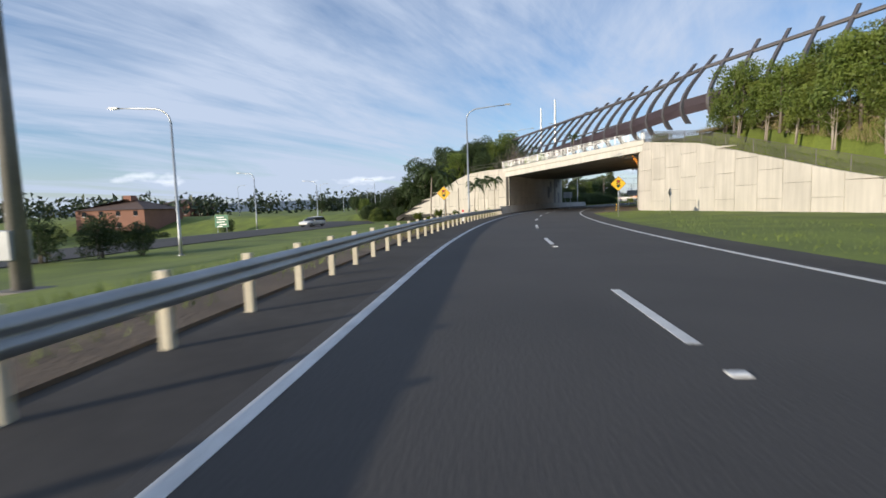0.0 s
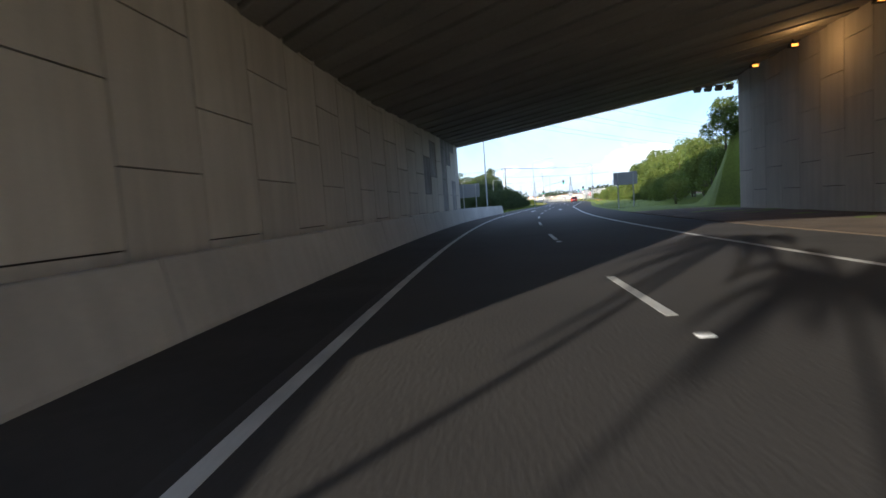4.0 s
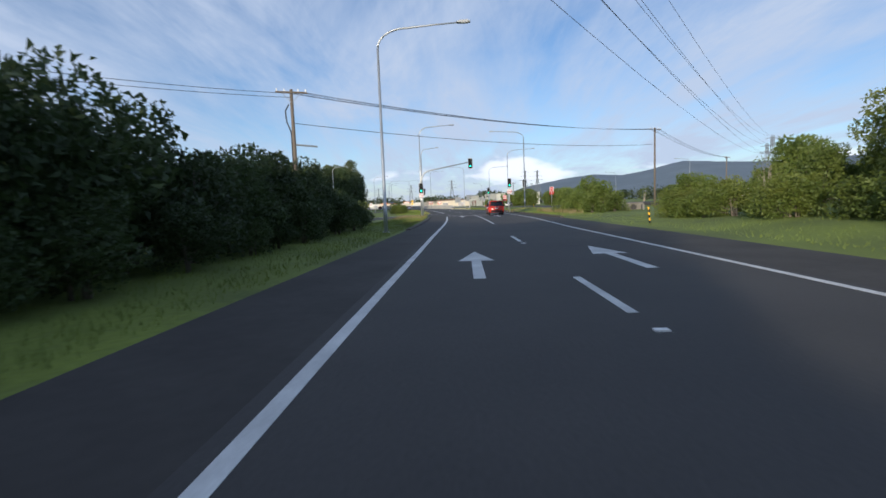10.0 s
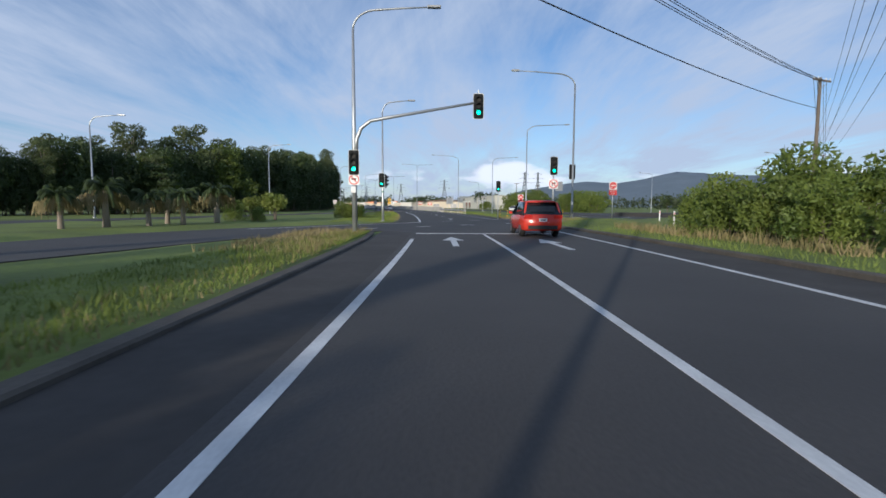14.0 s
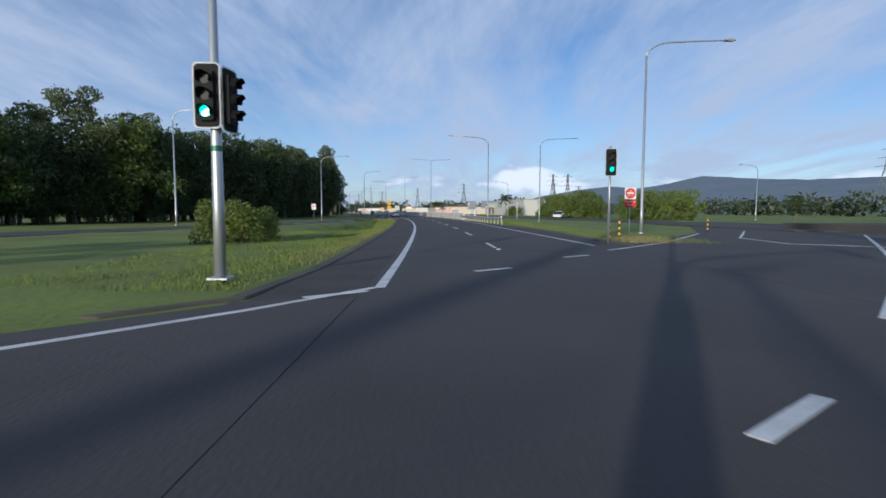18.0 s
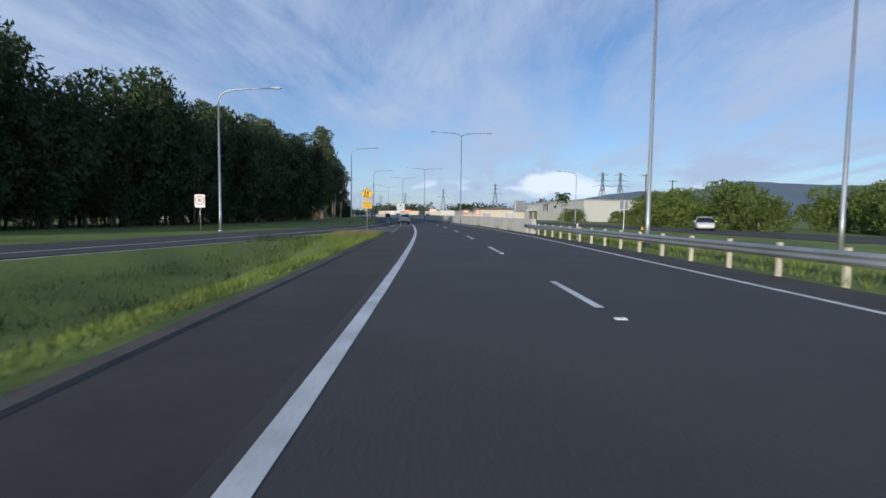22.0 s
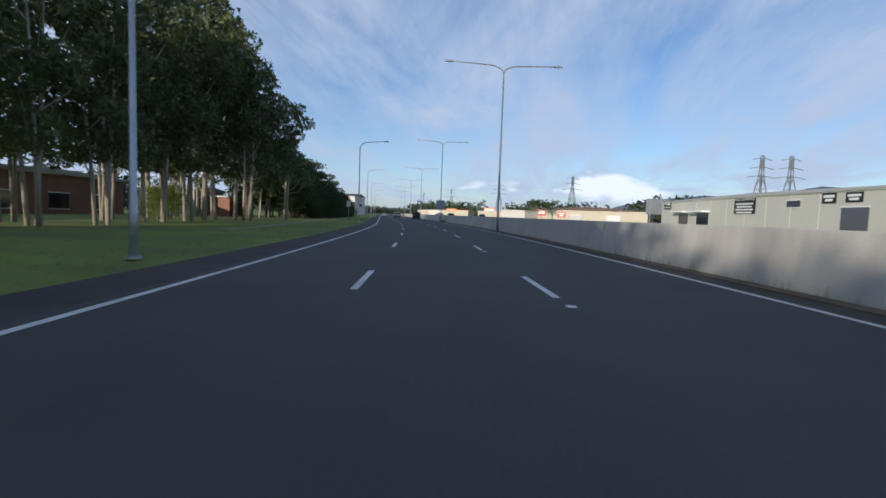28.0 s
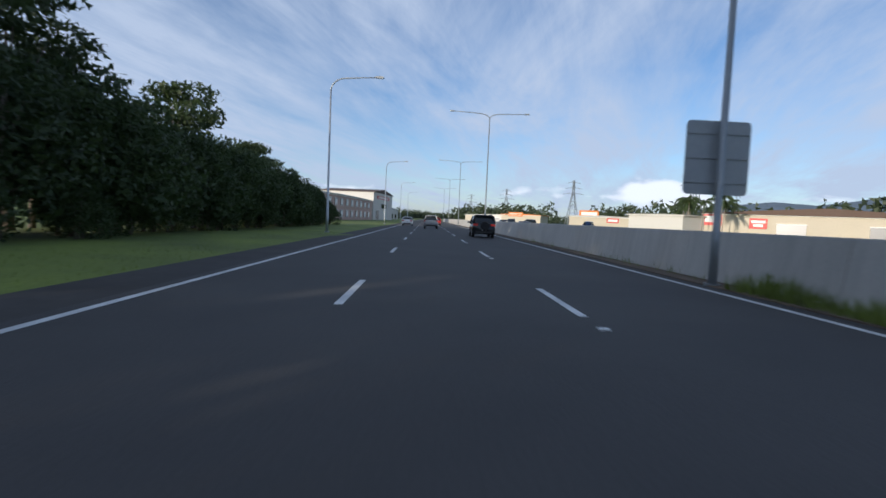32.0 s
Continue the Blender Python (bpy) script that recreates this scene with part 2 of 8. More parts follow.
PURPLE = mat("screen_panel", (0.115, 0.085, 0.10), 0.6, 0.12, 3.0, 6.0)
FENCE = mat("fence_steel", (0.16, 0.15, 0.14), 0.6, 0.15, 1.0, 10.0, 0.0, 0.4)
YELLOW = mat("sign_yellow", (0.90, 0.52, 0.015), 0.45, 0.03, 0.5, 8.0)
WHITE = mat("sign_white", (0.80, 0.80, 0.78), 0.45, 0.03, 0.5, 8.0)
BLACK = mat("sign_black", (0.012, 0.012, 0.013), 0.5, 0.05, 0.5, 8.0)
RED = mat("sign_red", (0.62, 0.035, 0.03), 0.45, 0.05, 0.5, 8.0)
GREEN = mat("sign_green", (0.01, 0.13, 0.06), 0.45, 0.05, 0.5, 8.0)
ALU = mat("sign_back", (0.33, 0.345, 0.36), 0.5, 0.08, 0.8, 8.0, 0.02, 0.35)
HOUSING = mat("signal_housing", (0.012, 0.013, 0.013), 0.9, 0.1, 0.5, 8.0)
LIT_GREEN = mat("lit_green_lens", (0.05, 0.95, 0.55), 0.3, 0.0, glow=2.2)
DARK_LENS = mat("unlit_lens", (0.02, 0.018, 0.016), 0.6, 0.05)
LENS = mat("lamp_glass", (0.62, 0.64, 0.64), 0.2, 0.03)
SODIUM = mat("sodium_lamp", (1.0, 0.34, 0.04), 0.3, 0.0, glow=1.8)
BARK = mat("bark", (0.24, 0.20, 0.16), 0.9, 0.3, 0.6, 12.0, 0.4, second=(0.12, 0.10, 0.08), stretch=(1, 1, 0.25))
PALE_BARK = mat("pale_bark", (0.46, 0.40, 0.33), 0.85, 0.25, 0.6, 10.0, 0.2, second=(0.26, 0.21, 0.17), stretch=(1, 1, 0.3))
LEAF_DARK = leaf_mat("leaf_dark", (0.070, 0.102, 0.030), (0.038, 0.062, 0.019))
LEAF_GUM = leaf_mat("leaf_gum", (0.150, 0.178, 0.066), (0.075, 0.100, 0.038))
LEAF_LIGHT = leaf_mat("leaf_light", (0.240, 0.270, 0.055), (0.120, 0.165, 0.030), 0.42)
LEAF_FIG = leaf_mat("leaf_fig", (0.205, 0.255, 0.048), (0.095, 0.140, 0.027), 0.4)
LEAF_PALM = leaf_mat("leaf_palm", (0.075, 0.105, 0.030), (0.045, 0.070, 0.020), 0.3)
REED = leaf_mat("reed", (0.17, 0.175, 0.05), (0.09, 0.115, 0.03), 0.3)
# blue-grey base colour stands in for distance haze over wooded slopes
HILL = mat("hazed_hill", (0.155, 0.195, 0.235), 1.0, 0.10, 160.0, 0.02, second=(0.12, 0.16, 0.195))
FAR_TREES = leaf_mat("far_foliage", (0.075, 0.10, 0.045), (0.05, 0.07, 0.035), 0.2)
SHED = mat("shed_cladding", (0.55, 0.54, 0.48), 0.6, 0.06, 6.0, 5.0, stretch=(1, 1, 0.1))
SHED_WHITE = mat("shed_white", (0.66, 0.63, 0.58), 0.6, 0.05, 6.0, 5.0)
SHED_PINK = mat("shed_pink", (0.52, 0.36, 0.30), 0.7, 0.08, 6.0, 5.0)
SHED_CREAM = mat("shed_cream", (0.58, 0.51, 0.40), 0.7, 0.08, 6.0, 5.0)
ROOF = mat("sheet_roof", (0.46, 0.46, 0.45), 0.5, 0.1, 4.0, 3.0, 0.0, 0.2)
ROOF_BROWN = mat("tiled_roof", (0.13, 0.085, 0.065), 0.8, 0.15, 2.0, 5.0)
BRICK = mat("red_brick", (0.30, 0.15, 0.105), 0.85, 0.2, 2.0, 8.0, 0.2)
GLASS_DARK = mat("dark_window", (0.02, 0.024, 0.03), 0.08, 0.1)
ORANGE = mat("orange_panel", (0.75, 0.22, 0.03), 0.6, 0.08)
BLUE = mat("blue_panel", (0.04, 0.13, 0.42), 0.6, 0.08)
TYRE = mat("tyre", (0.016, 0.016, 0.017), 0.85, 0.2)
RIM = mat("wheel_rim", (0.20, 0.20, 0.21), 0.35, 0.05, metal=0.7)
CAR_WHITE = mat("car_white", (0.74, 0.73, 0.69), 0.22, 0.02)
CAR_RED = mat("car_red", (0.55, 0.045, 0.025), 0.22, 0.03)
CAR_BLACK = mat("car_black", (0.014, 0.015, 0.017), 0.2, 0.03)
CAR_SILVER = mat("car_silver", (0.36, 0.37, 0.38), 0.28, 0.03, metal=0.4)
CAR_GLASS = mat("car_glass", (0.016, 0.02, 0.024), 0.06, 0.03)
TAIL = mat("tail_lens", (0.42, 0.02, 0.015), 0.2, 0.05, glow=0.12)
TRIM = mat("black_trim", (0.02, 0.02, 0.021), 0.6, 0.1)


# ---- the road's line: s metres along it, d metres to the right ----
_road = np.array(ROAD)
_n = len(_road)


def _spline(u):
    k = min(max(int(u), 0), _n - 2)
    t = u - k
    p1, p2 = _road[k], _road[k + 1]
    p0 = _road[k - 1] if k else 2 * p1 - p2
    p3 = _road[k + 2] if k + 2 < _n else 2 * p2 - p1
    return 0.5 * (2 * p1 + (p2 - p0) * t + (2 * p0 - 5 * p1 + 4 * p2 - p3) * t * t + (3 * p1 - p0 - 3 * p2 + p3) * t ** 3)


_us = np.linspace(0, _n - 1, 2401)
_pts = np.array([_spline(u) for u in _us])
_len = np.r_[0, np.cumsum(np.hypot(*np.diff(_pts, axis=0).T))]
END = float(_len[-1])


def line_at(s):
    """Place and unit direction of the road's line at s; straight on past both ends."""
    c = min(max(s, 0.0), END)
    x, y = np.interp(c, _len, _pts[:, 0]), np.interp(c, _len, _pts[:, 1])
    a, b = max(c - 1.0, 0.0), min(c + 1.0, END)
    t = np.array([np.interp(b, _len, _pts[:, 0]) - np.interp(a, _len, _pts[:, 0]), np.interp(b, _len, _pts[:, 1]) - np.interp(a, _len, _pts[:, 1])])
    t = t / np.hypot(*t)
    return np.array([x, y]) + t * (s - c), t


def at(s, d, z=0.0):
    p, t = line_at(s)
    return Vector((p[0] + t[1] * d, p[1] - t[0] * d, z))


def facing(s):
    """Degrees about z of something that looks back along the road at s (its -y side to the walk)."""
    _, t = line_at(s)
    return math.degrees(math.atan2(-t[0], t[1]))


def ramp_of(rows):
    ss, vs = [r[0] for r in rows], [r[1] for r in rows]
    return lambda s: float(np.interp(s, ss, vs))


left_line = ramp_of([(-80, -1.8), (130, -1.7), (150, -1.35), (200, -1.45), (255, -1.13), (300, -1.02), (352, -1.15), (372, -1.0), (400, -1.3), (1200, -1.35)])
lane_line = ramp_of([(-80, 1.95), (60, 1.9), (135, 2.35), (160, 2.2), (200, 2.0), (255, 2.35), (300, 2.6), (350, 2.5), (405, 2.35), (450, 2.5), (1200, 2.5)])
right_line = ramp_of([(-80, 6.2), (60, 6.0), (80, 6.3), (145, 6.3), (165, 5.6), (205, 5.75), (225, 6.45), (250, 7.0), (285, 6.75), (330, 7.1), (360, 6.8), (400, 6.75), (1200, 6.75)])
left_edge = ramp_of([(-80, -3.9), (64, -3.9), (66, -4.15), (150, -4.1), (153, -3.7), (180, -3.8), (215, -3.3), (256, -3.1), (300, -3.0), (325, -3.4), (338, -3.4), (339, -8.4), (346, -8.6), (365, -7.6), (372, -6.9), (400, -6.4), (1200, -6.4)])
right_edge = ramp_of([(-80, 7.9), (60, 7.5), (66, 9.5), (118, 9.5), (135, 9.2), (160, 8.4), (215, 8.6), (240, 8.4), (262, 8.6), (290, 8.8), (310, 8.6), (1200, 8.3)])


# ---- building kit ----
def mesh_ob(name, verts, faces, material, parent=None, smooth=False):
    me = bpy.data.meshes.new(name)
    me.from_pydata([tuple(v) for v in verts], [], faces)
    me.materials.append(material)
    if smooth:
        me.polygons.foreach_set("use_smooth", [True] * len(me.polygons))
    me.update()
    ob = new(name, me)
    if parent is not None:
        ob.parent = parent
    return ob


def part(name, bm, material, parent, label="", smooth=False):
    bmesh.ops.recalc_face_normals(bm, faces=bm.faces)
    me = bpy.data.meshes.new(name)
    bm.to_mesh(me)
    bm.free()
    me.materials.append(material)
    if smooth:
        me.polygons.foreach_set("use_smooth", [True] * len(me.polygons))
    ob = new(name, me)
    ob.parent = parent
    if label:
        ob["label"] = label
    return ob


def thing(name, label, category, group="", m=None, kind=""):
    ob = tagged(new(name), label, category, group, kind)
    if m is not None:
        ob.matrix_world = m
    return ob


def box(w, l, h, at_=(0, 0, 0), bevel=0.0, turn=None, bm=None):
    """A box w by l by h whose middle is at_."""
    own = bm is None
    bm = bm or bmesh.new()
    m = Matrix.Translation(at_) @ (turn or Matrix()) @ Matrix.Diagonal((w, l, h, 1))
    r = bmesh.ops.create_cube(bm, size=1.0, matrix=m)
    if bevel:
        es = list({e for v in r["verts"] for e in v.link_edges})
        bmesh.ops.bevel(bm, geom=es, offset=bevel, segments=2, affect='EDGES', profile=0.5)
    return bm


def tube(points, radii, sides=10, bm=None, caps=True):
    """A round bar through points, with a radius at each."""
    bm = bm or bmesh.new()
    pts = [Vector(p) for p in points]
    if not isinstance(radii, (list, tuple)):
        radii = [radii] * len(pts)
    rings, side = [], None
    for i, p in enumerate(pts):
        way = (pts[min(i + 1, len(pts) - 1)] - pts[max(i - 1, 0)]).normalized()
        if side is None:
            side = way.orthogonal().normalized()
        side = (side - way * side.dot(way)).normalized()
        other = way.cross(side)
        rings.append([bm.verts.new(p + (side * math.cos(a) + other * math.sin(a)) * radii[i]) for a in [2 * math.pi * k / sides for k in range(sides)]])
    for a, b in zip(rings, rings[1:]):
        for k in range(sides):
            bm.faces.new((a[k], a[(k + 1) % sides], b[(k + 1) % sides], b[k]))
    if caps:
        bm.faces.new(rings[0][::-1]), bm.faces.new(rings[-1])
    return bm


def prism(outline, depth, m=None, bm=None):
    """An outline in x and z, extruded depth along y, centred on y = 0."""
    bm = bm or bmesh.new()
    m = m or Matrix()
    a = [bm.verts.new(m @ Vector((x, -depth / 2, z))) for x, z in outline]
    b = [bm.verts.new(m @ Vector((x, depth / 2, z))) for x, z in outline]
    k = len(outline)
    for i in range(k):
        bm.faces.new((a[i], a[(i + 1) % k], b[(i + 1) % k], b[i]))
    bm.faces.new(a[::-1]), bm.faces.new(b)
    return bm


def sweep(s0, s1, outline, step=4.0, close=True):
    """An outline of (d, z), d a number or a function of s, carried along the road from s0 to s1."""
    bm = bmesh.new()
    count = max(1, int(round((s1 - s0) / step)))
    rings = []
    for i in range(count + 1):
        s = s0 + (s1 - s0) * i / count
        rings.append([bm.verts.new(at(s, d(s) if callable(d) else d, z(s) if callable(z) else z)) for d, z in outline])
    k = len(outline)
    for a, b in zip(rings, rings[1:]):
        for i in range(k if close else k - 1):
            bm.faces.new((a[i], a[(i + 1) % k], b[(i + 1) % k], b[i]))
    if close:
        bm.faces.new(rings[0][::-1]), bm.faces.new(rings[-1])
    return bm


def rounded(w, h, r, n=4):
    """Outline of a rounded rectangle round 0, in x and z."""
    out = []
    for cx, cz, a0 in ((w / 2 - r, h / 2 - r, 0), (-w / 2 + r, h / 2 - r, 90), (-w / 2 + r, -h / 2 + r, 180), (w / 2 - r, -h / 2 + r, 270)):
        for k in range(n + 1):
            a = radians(a0 + 90 * k / n)
            out.append((cx + r * math.cos(a), cz + r * math.sin(a)))
    return out


def letters(text, size, material, parent, m, name="lettering", depth=0.004):
    """Writing that stands on the x-z plane, facing -y, centred."""
    cu = bpy.data.curves.new(name, 'FONT')
    cu.body, cu.size, cu.extrude, cu.align_x, cu.align_y = text, size, depth, 'CENTER', 'CENTER'
    tmp = bpy.data.objects.new(name, cu)
    me = bpy.data.meshes.new_from_object(tmp)
    bpy.data.objects.remove(tmp), bpy.data.curves.remove(cu)
    me.materials.clear()
    me.materials.append(material)
    me.transform(m @ Matrix.Rotation(radians(90), 4, 'X'))
    ob = new(name, me)
    ob.parent = parent
    return ob


# ---- the bridge's plan ----
IN_L, IN_R, OUT_L, OUT_R = (81.6, -5.5), (66.8, 13.0), (129.5, -4.9), (118.8, 15.2)
WING_L = [(81.6, -5.5, 7.0), (82.4, -10.0, 6.85), (83.1, -13.6, 6.3), (85.6, -27.5, -1.4)]
WING_R = [(66.8, 13.0, 8.35), (56.5, 17.6, 6.9), (46.6, 21.6, 4.3), (38.3, 24.7, 2.2), (27.0, 29.0, 0.9), (14.0, 33.5, 0.3)]
WING_X = [(129.5, -4.9, 7.0), (136.0, -6.2, 6.6), (144.0, -9.2, 5.25), (152.3, -12.8, 3.15), (158.5, -15.7, 1.0)]


def soffit(f, k):
    """Height of the bridge's underside: it climbs to the right (k) and toward the exit (f)."""
    return 5.75 + 1.15 * f + k * (1.75 - 0.2 * f)


def deck_top(f, k):
    return 7.03 + 1.15 * f + 1.42 * k


def step01(v):
    v = np.clip(v, 0, 1)
    return v * v * (3 - 2 * v)


def ground_height(s, d):
    """Height of the ground at arrays of s and d."""
    verge = np.where((s > 214) & (s < 257), 0.10, np.where((s >= 257) & (s < 326), 0.06, 0.02))
    # the grass island at the crossing
    verge = verge + 0.36 * step01((d - 8.6) / 2.2) * step01((s - 244) / 6) * step01((264 - s) / 5) * step01((20 - d) / 4)
    h = verge.copy() if hasattr(verge, "copy") else verge
    low = -(1.3 * step01((-d - 5.0) / 16.0) + 4.2 * step01((-d - 38.0) / 36.0)) * step01((112 - s) / 22.0)
    h = np.where(d < 0, h + low, h)
    # the swale beside the slip lane
    h = h - 1.05 * step01((-d - 3.8) / 2.6) * step01((d + 11.0) / 3.0) * step01((s - 284) / 10) * step01((326 - s) / 10)
    # bank behind the left wing
    toe = np.interp(d, [-200, -60, -29, -20, -13.6, -5], [84, 88, 91, 84, 75, 69.6])
    back = np.interp(d, [-200, -40, -17, -4], [156, 158, 160, 152])
    bank = np.minimum(np.minimum((s - toe) * 0.5, (back - s) * 0.5), 8.1)
    wall = np.interp(d, [-27.5, -13.6, -10.0, -5.5], [85.6, 83.1, 82.4, 81.6])
    wall_x = np.interp(d, [-15.7, -12.8, -9.2, -6.2, -4.9], [158.5, 152.3, 144.0, 136.0, 129.5])
    inside = (d < -7.6) & (s > wall + 2.2) & ((s < wall_x - 6.5) | (d < -19))
    bank = bank * step01((d + 40) / 13)
    bank = np.where(d > -23, np.minimum(bank, np.maximum((wall_x - 5 - s) * 0.7, 0)), bank)
    h = np.where(inside & (bank > 0), np.maximum(h, bank), h)
    # bank behind the right wing
    ws = [r[0] for r in WING_R][::-1]
    edge = np.interp(s, ws, [r[1] for r in WING_R][::-1])
    top = np.interp(s, ws, [r[2] - 0.15 for r in WING_R][::-1])
    edge, top = np.where(s > 66.8, 15.0, edge), np.where(s > 66.8, 8.1, top)
    rise = np.minimum(top + np.clip(d - edge, 0, None) * 0.8, np.interp(s, [-60, 0, 26, 40, 67, 120], [1.5, 5.0, 9.6, 10.6, 9.6, 8.3]))
    shy = np.interp(s, [20, 32.9, 41.7, 47.9, 51.9, 55.8, 59.7, 66.8], [53, 42.3, 34.7, 28.9, 25, 21, 17, 12.6]) - d
    rise = np.minimum(rise, 8.35 + np.clip(shy - 1.5, 0, 6) * 0.6)
    rise = np.minimum(rise, np.maximum((136 - s) * 0.6, 0))
    rise = rise * step01((s + 90) / 60) * step01((100 - d) / 40)
    h = np.where((d > edge + 2.4) & (s < 136) & (s > 5), np.maximum(h, rise), h)
    h = np.where((d > 33) & (s <= 5) & (s > -90), np.maximum(h, np.minimum((d - 33) * 0.3, 4.0) * step01((s + 90) / 60) * step01((100 - d) / 40)), h)
    # right of the road after the bridge the verge rises a little to the trees
    h = h + 0.5 * step01((d - 10) / 6) * step01((s - 136) / 8) * step01((215 - s) / 20)
    return h


_gs = np.arange(-160.0, 1000.0, 1.0)
_gp = np.array([np.r_[line_at(s)[0], line_at(s)[1]] for s in _gs])


def s_d(x, y):
    """s and d of arrays of places."""
    s, d = np.empty(len(x)), np.empty(len(x))
    for k in range(0, len(x), 4000):
        px, py = x[k:k + 4000, None], y[k:k + 4000, None]
        i = np.argmin((px - _gp[None, :, 0]) ** 2 + (py - _gp[None, :, 1]) ** 2, axis=1)
        qx, qy = px[:, 0] - _gp[i, 0], py[:, 0] - _gp[i, 1]
        s[k:k + 4000] = _gs[i] + qx * _gp[i, 2] + qy * _gp[i, 3]
        d[k:k + 4000] = qx * _gp[i, 3] - qy * _gp[i, 2]
    return s, d


def ground_at(s, d):
    return float(ground_height(np.array([float(s)]), np.array([float(d)]))[0])


SLIP = [(236, -44, -36), (262, -36, -29), (285, -28.5, -22), (307, -20.5, -14.2), (323, -16.2, -9.6), (334, -14.6, -8.6), (346, -12.0, -7.2), (352, -10.6, -6.9), (362, -8.3, -6.4)]
SIDE_L = [(196, -23), (196, -13.0), (224, -11.8), (236, -8.7), (240.6, -5.0), (243.5, -3.2), (257.0, -3.2), (253.0, -7.2), (247, -12.0), (240, -15.5), (226, -18.0)]
SIDE_R = [(254.5, 6.9), (270.4, 7.0), (274, 10.9), (283.5, 18.8), (297, 26), (320, 31), (320, 44), (285, 45), (279.0, 30.5), (268, 21), (262, 17.3), (257.5, 12.6), (254.5, 9)]
GORE = [(334, -8.5), (336.6, -5.6), (336.8, -3.6), (337.2, -1.2), (352, -1.2), (352, -6.9), (346, -7.2)]
PAVED = [SIDE_L, SIDE_R, GORE, [(a, b) for a, b, _ in SLIP] + [(a, c) for a, _, c in SLIP[::-1]]]


def inside_of(outline, s, d):
    """Which of the places s, d lie inside an outline."""
    hit = np.zeros(len(s), bool)
    for (s0, d0), (s1, d1) in zip(outline, outline[1:] + outline[:1]):
        if d0 == d1:
            continue
        cross = (d0 > d) != (d1 > d)
        hit ^= cross & (s < (s1 - s0) * (d - d0) / (d1 - d0) + s0)
    return hit


def build_ground():
    xs = np.r_[-4200, -2500, -1400, -800, -500, -360, np.arange(-290, -150, 10), np.arange(-150, 110, 1.6), np.arange(112, 240, 10), 300, 420, 700, 1400, 2600, 4200]
    ys = np.r_[-3500, -1800, -900, -500, -300, -180, np.arange(-120, -30, 10), np.arange(-30, 420, 1.6), np.arange(424, 900, 10), 1000, 1300, 1900, 2900, 4600]
    gx, gy = np.meshgrid(xs, ys)
    x, y = gx.ravel(), gy.ravel()
    s, d = s_d(x, y)
    near = (np.abs(d) < 260) & (s > -150) & (s < 900)
    h = np.where(near, ground_height(s, d), -0.2)
    le = np.array([left_edge(v) for v in range(-160, 1001)])
    re = np.array([right_edge(v) for v in range(-160, 1001)])
    k = np.clip(np.round(s).astype(int) + 160, 0, 1160)
    under = (d > le[k] - 1.7) & (d < re[k] + 1.7) & near
    paved = np.zeros(len(s), bool)
    for outline in PAVED:
        for os_, od in ((0, 0), (1.3, 0), (-1.3, 0), (0, 1.3), (0, -1.3)):
            paved |= inside_of(outline, s + os_, d + od)
    h = np.where(under | (paved & near), -0.03, h)
    under = under | paved
    rng = np.random.RandomState(3)
    h = h + np.where(under | ~near, 0, rng.uniform(-0.02, 0.02, len(h)))
    w = len(xs)
    i, j = np.meshgrid(np.arange(w - 1), np.arange(len(ys) - 1))
    a = (j * w + i).ravel()
    faces = np.stack([a, a + 1, a + w + 1, a + w], 1)
    me = bpy.data.meshes.new("ground")
    me.from_pydata(np.stack([x, y, h], 1).tolist(), [], faces.tolist())
    me.materials.append(GRASS)
    me.polygons.foreach_set("use_smooth", [True] * len(me.polygons))
    return tagged(new("ground", me), "green mown grass with paler worn patches beside the road", "ground", kind="structure")


build_ground()


def sheet(name, outline, z, material, label, category, thick=0.2, kind="structure"):
    """A flat slab whose outline is given in s and d."""
    bm = bmesh.new()
    pts = []
    k = len(outline)
    for i in range(k):
        (s0, d0), (s1, d1) = outline[i], outline[(i + 1) % k]
        n = max(1, int(math.hypot(s1 - s0, d1 - d0) / 4))
        pts += [(s0 + (s1 - s0) * j / n, d0 + (d1 - d0) * j / n) for j in range(n)]
    a = [bm.verts.new(at(s, d, z)) for s, d in pts]
    b = [bm.verts.new(at(s, d, z - thick)) for s, d in pts]
    bm.faces.new(a)
    k = len(pts)
    for i in range(k):
        bm.faces.new((a[i], b[i], b[(i + 1) % k], a[(i + 1) % k]))
    bmesh.ops.triangulate(bm, faces=[f for f in bm.faces if len(f.verts) > 4])
    return tagged(part(name, bm, material, None), label, category, kind=kind)


def ribbon(name, rows, z, material, label, category, thick=0.2):
    """A strip through rows of (s, d of one side, d of the other)."""
    one, two = ramp_of([(r[0], r[1]) for r in rows]), ramp_of([(r[0], r[2]) for r in rows])
    bm = sweep(rows[0][0], rows[-1][0], [(one, z), (two, z), (two, z - thick), (one, z - thick)], 3.0)
    return tagged(part(name, bm, material, None), label, category, kind="structure")


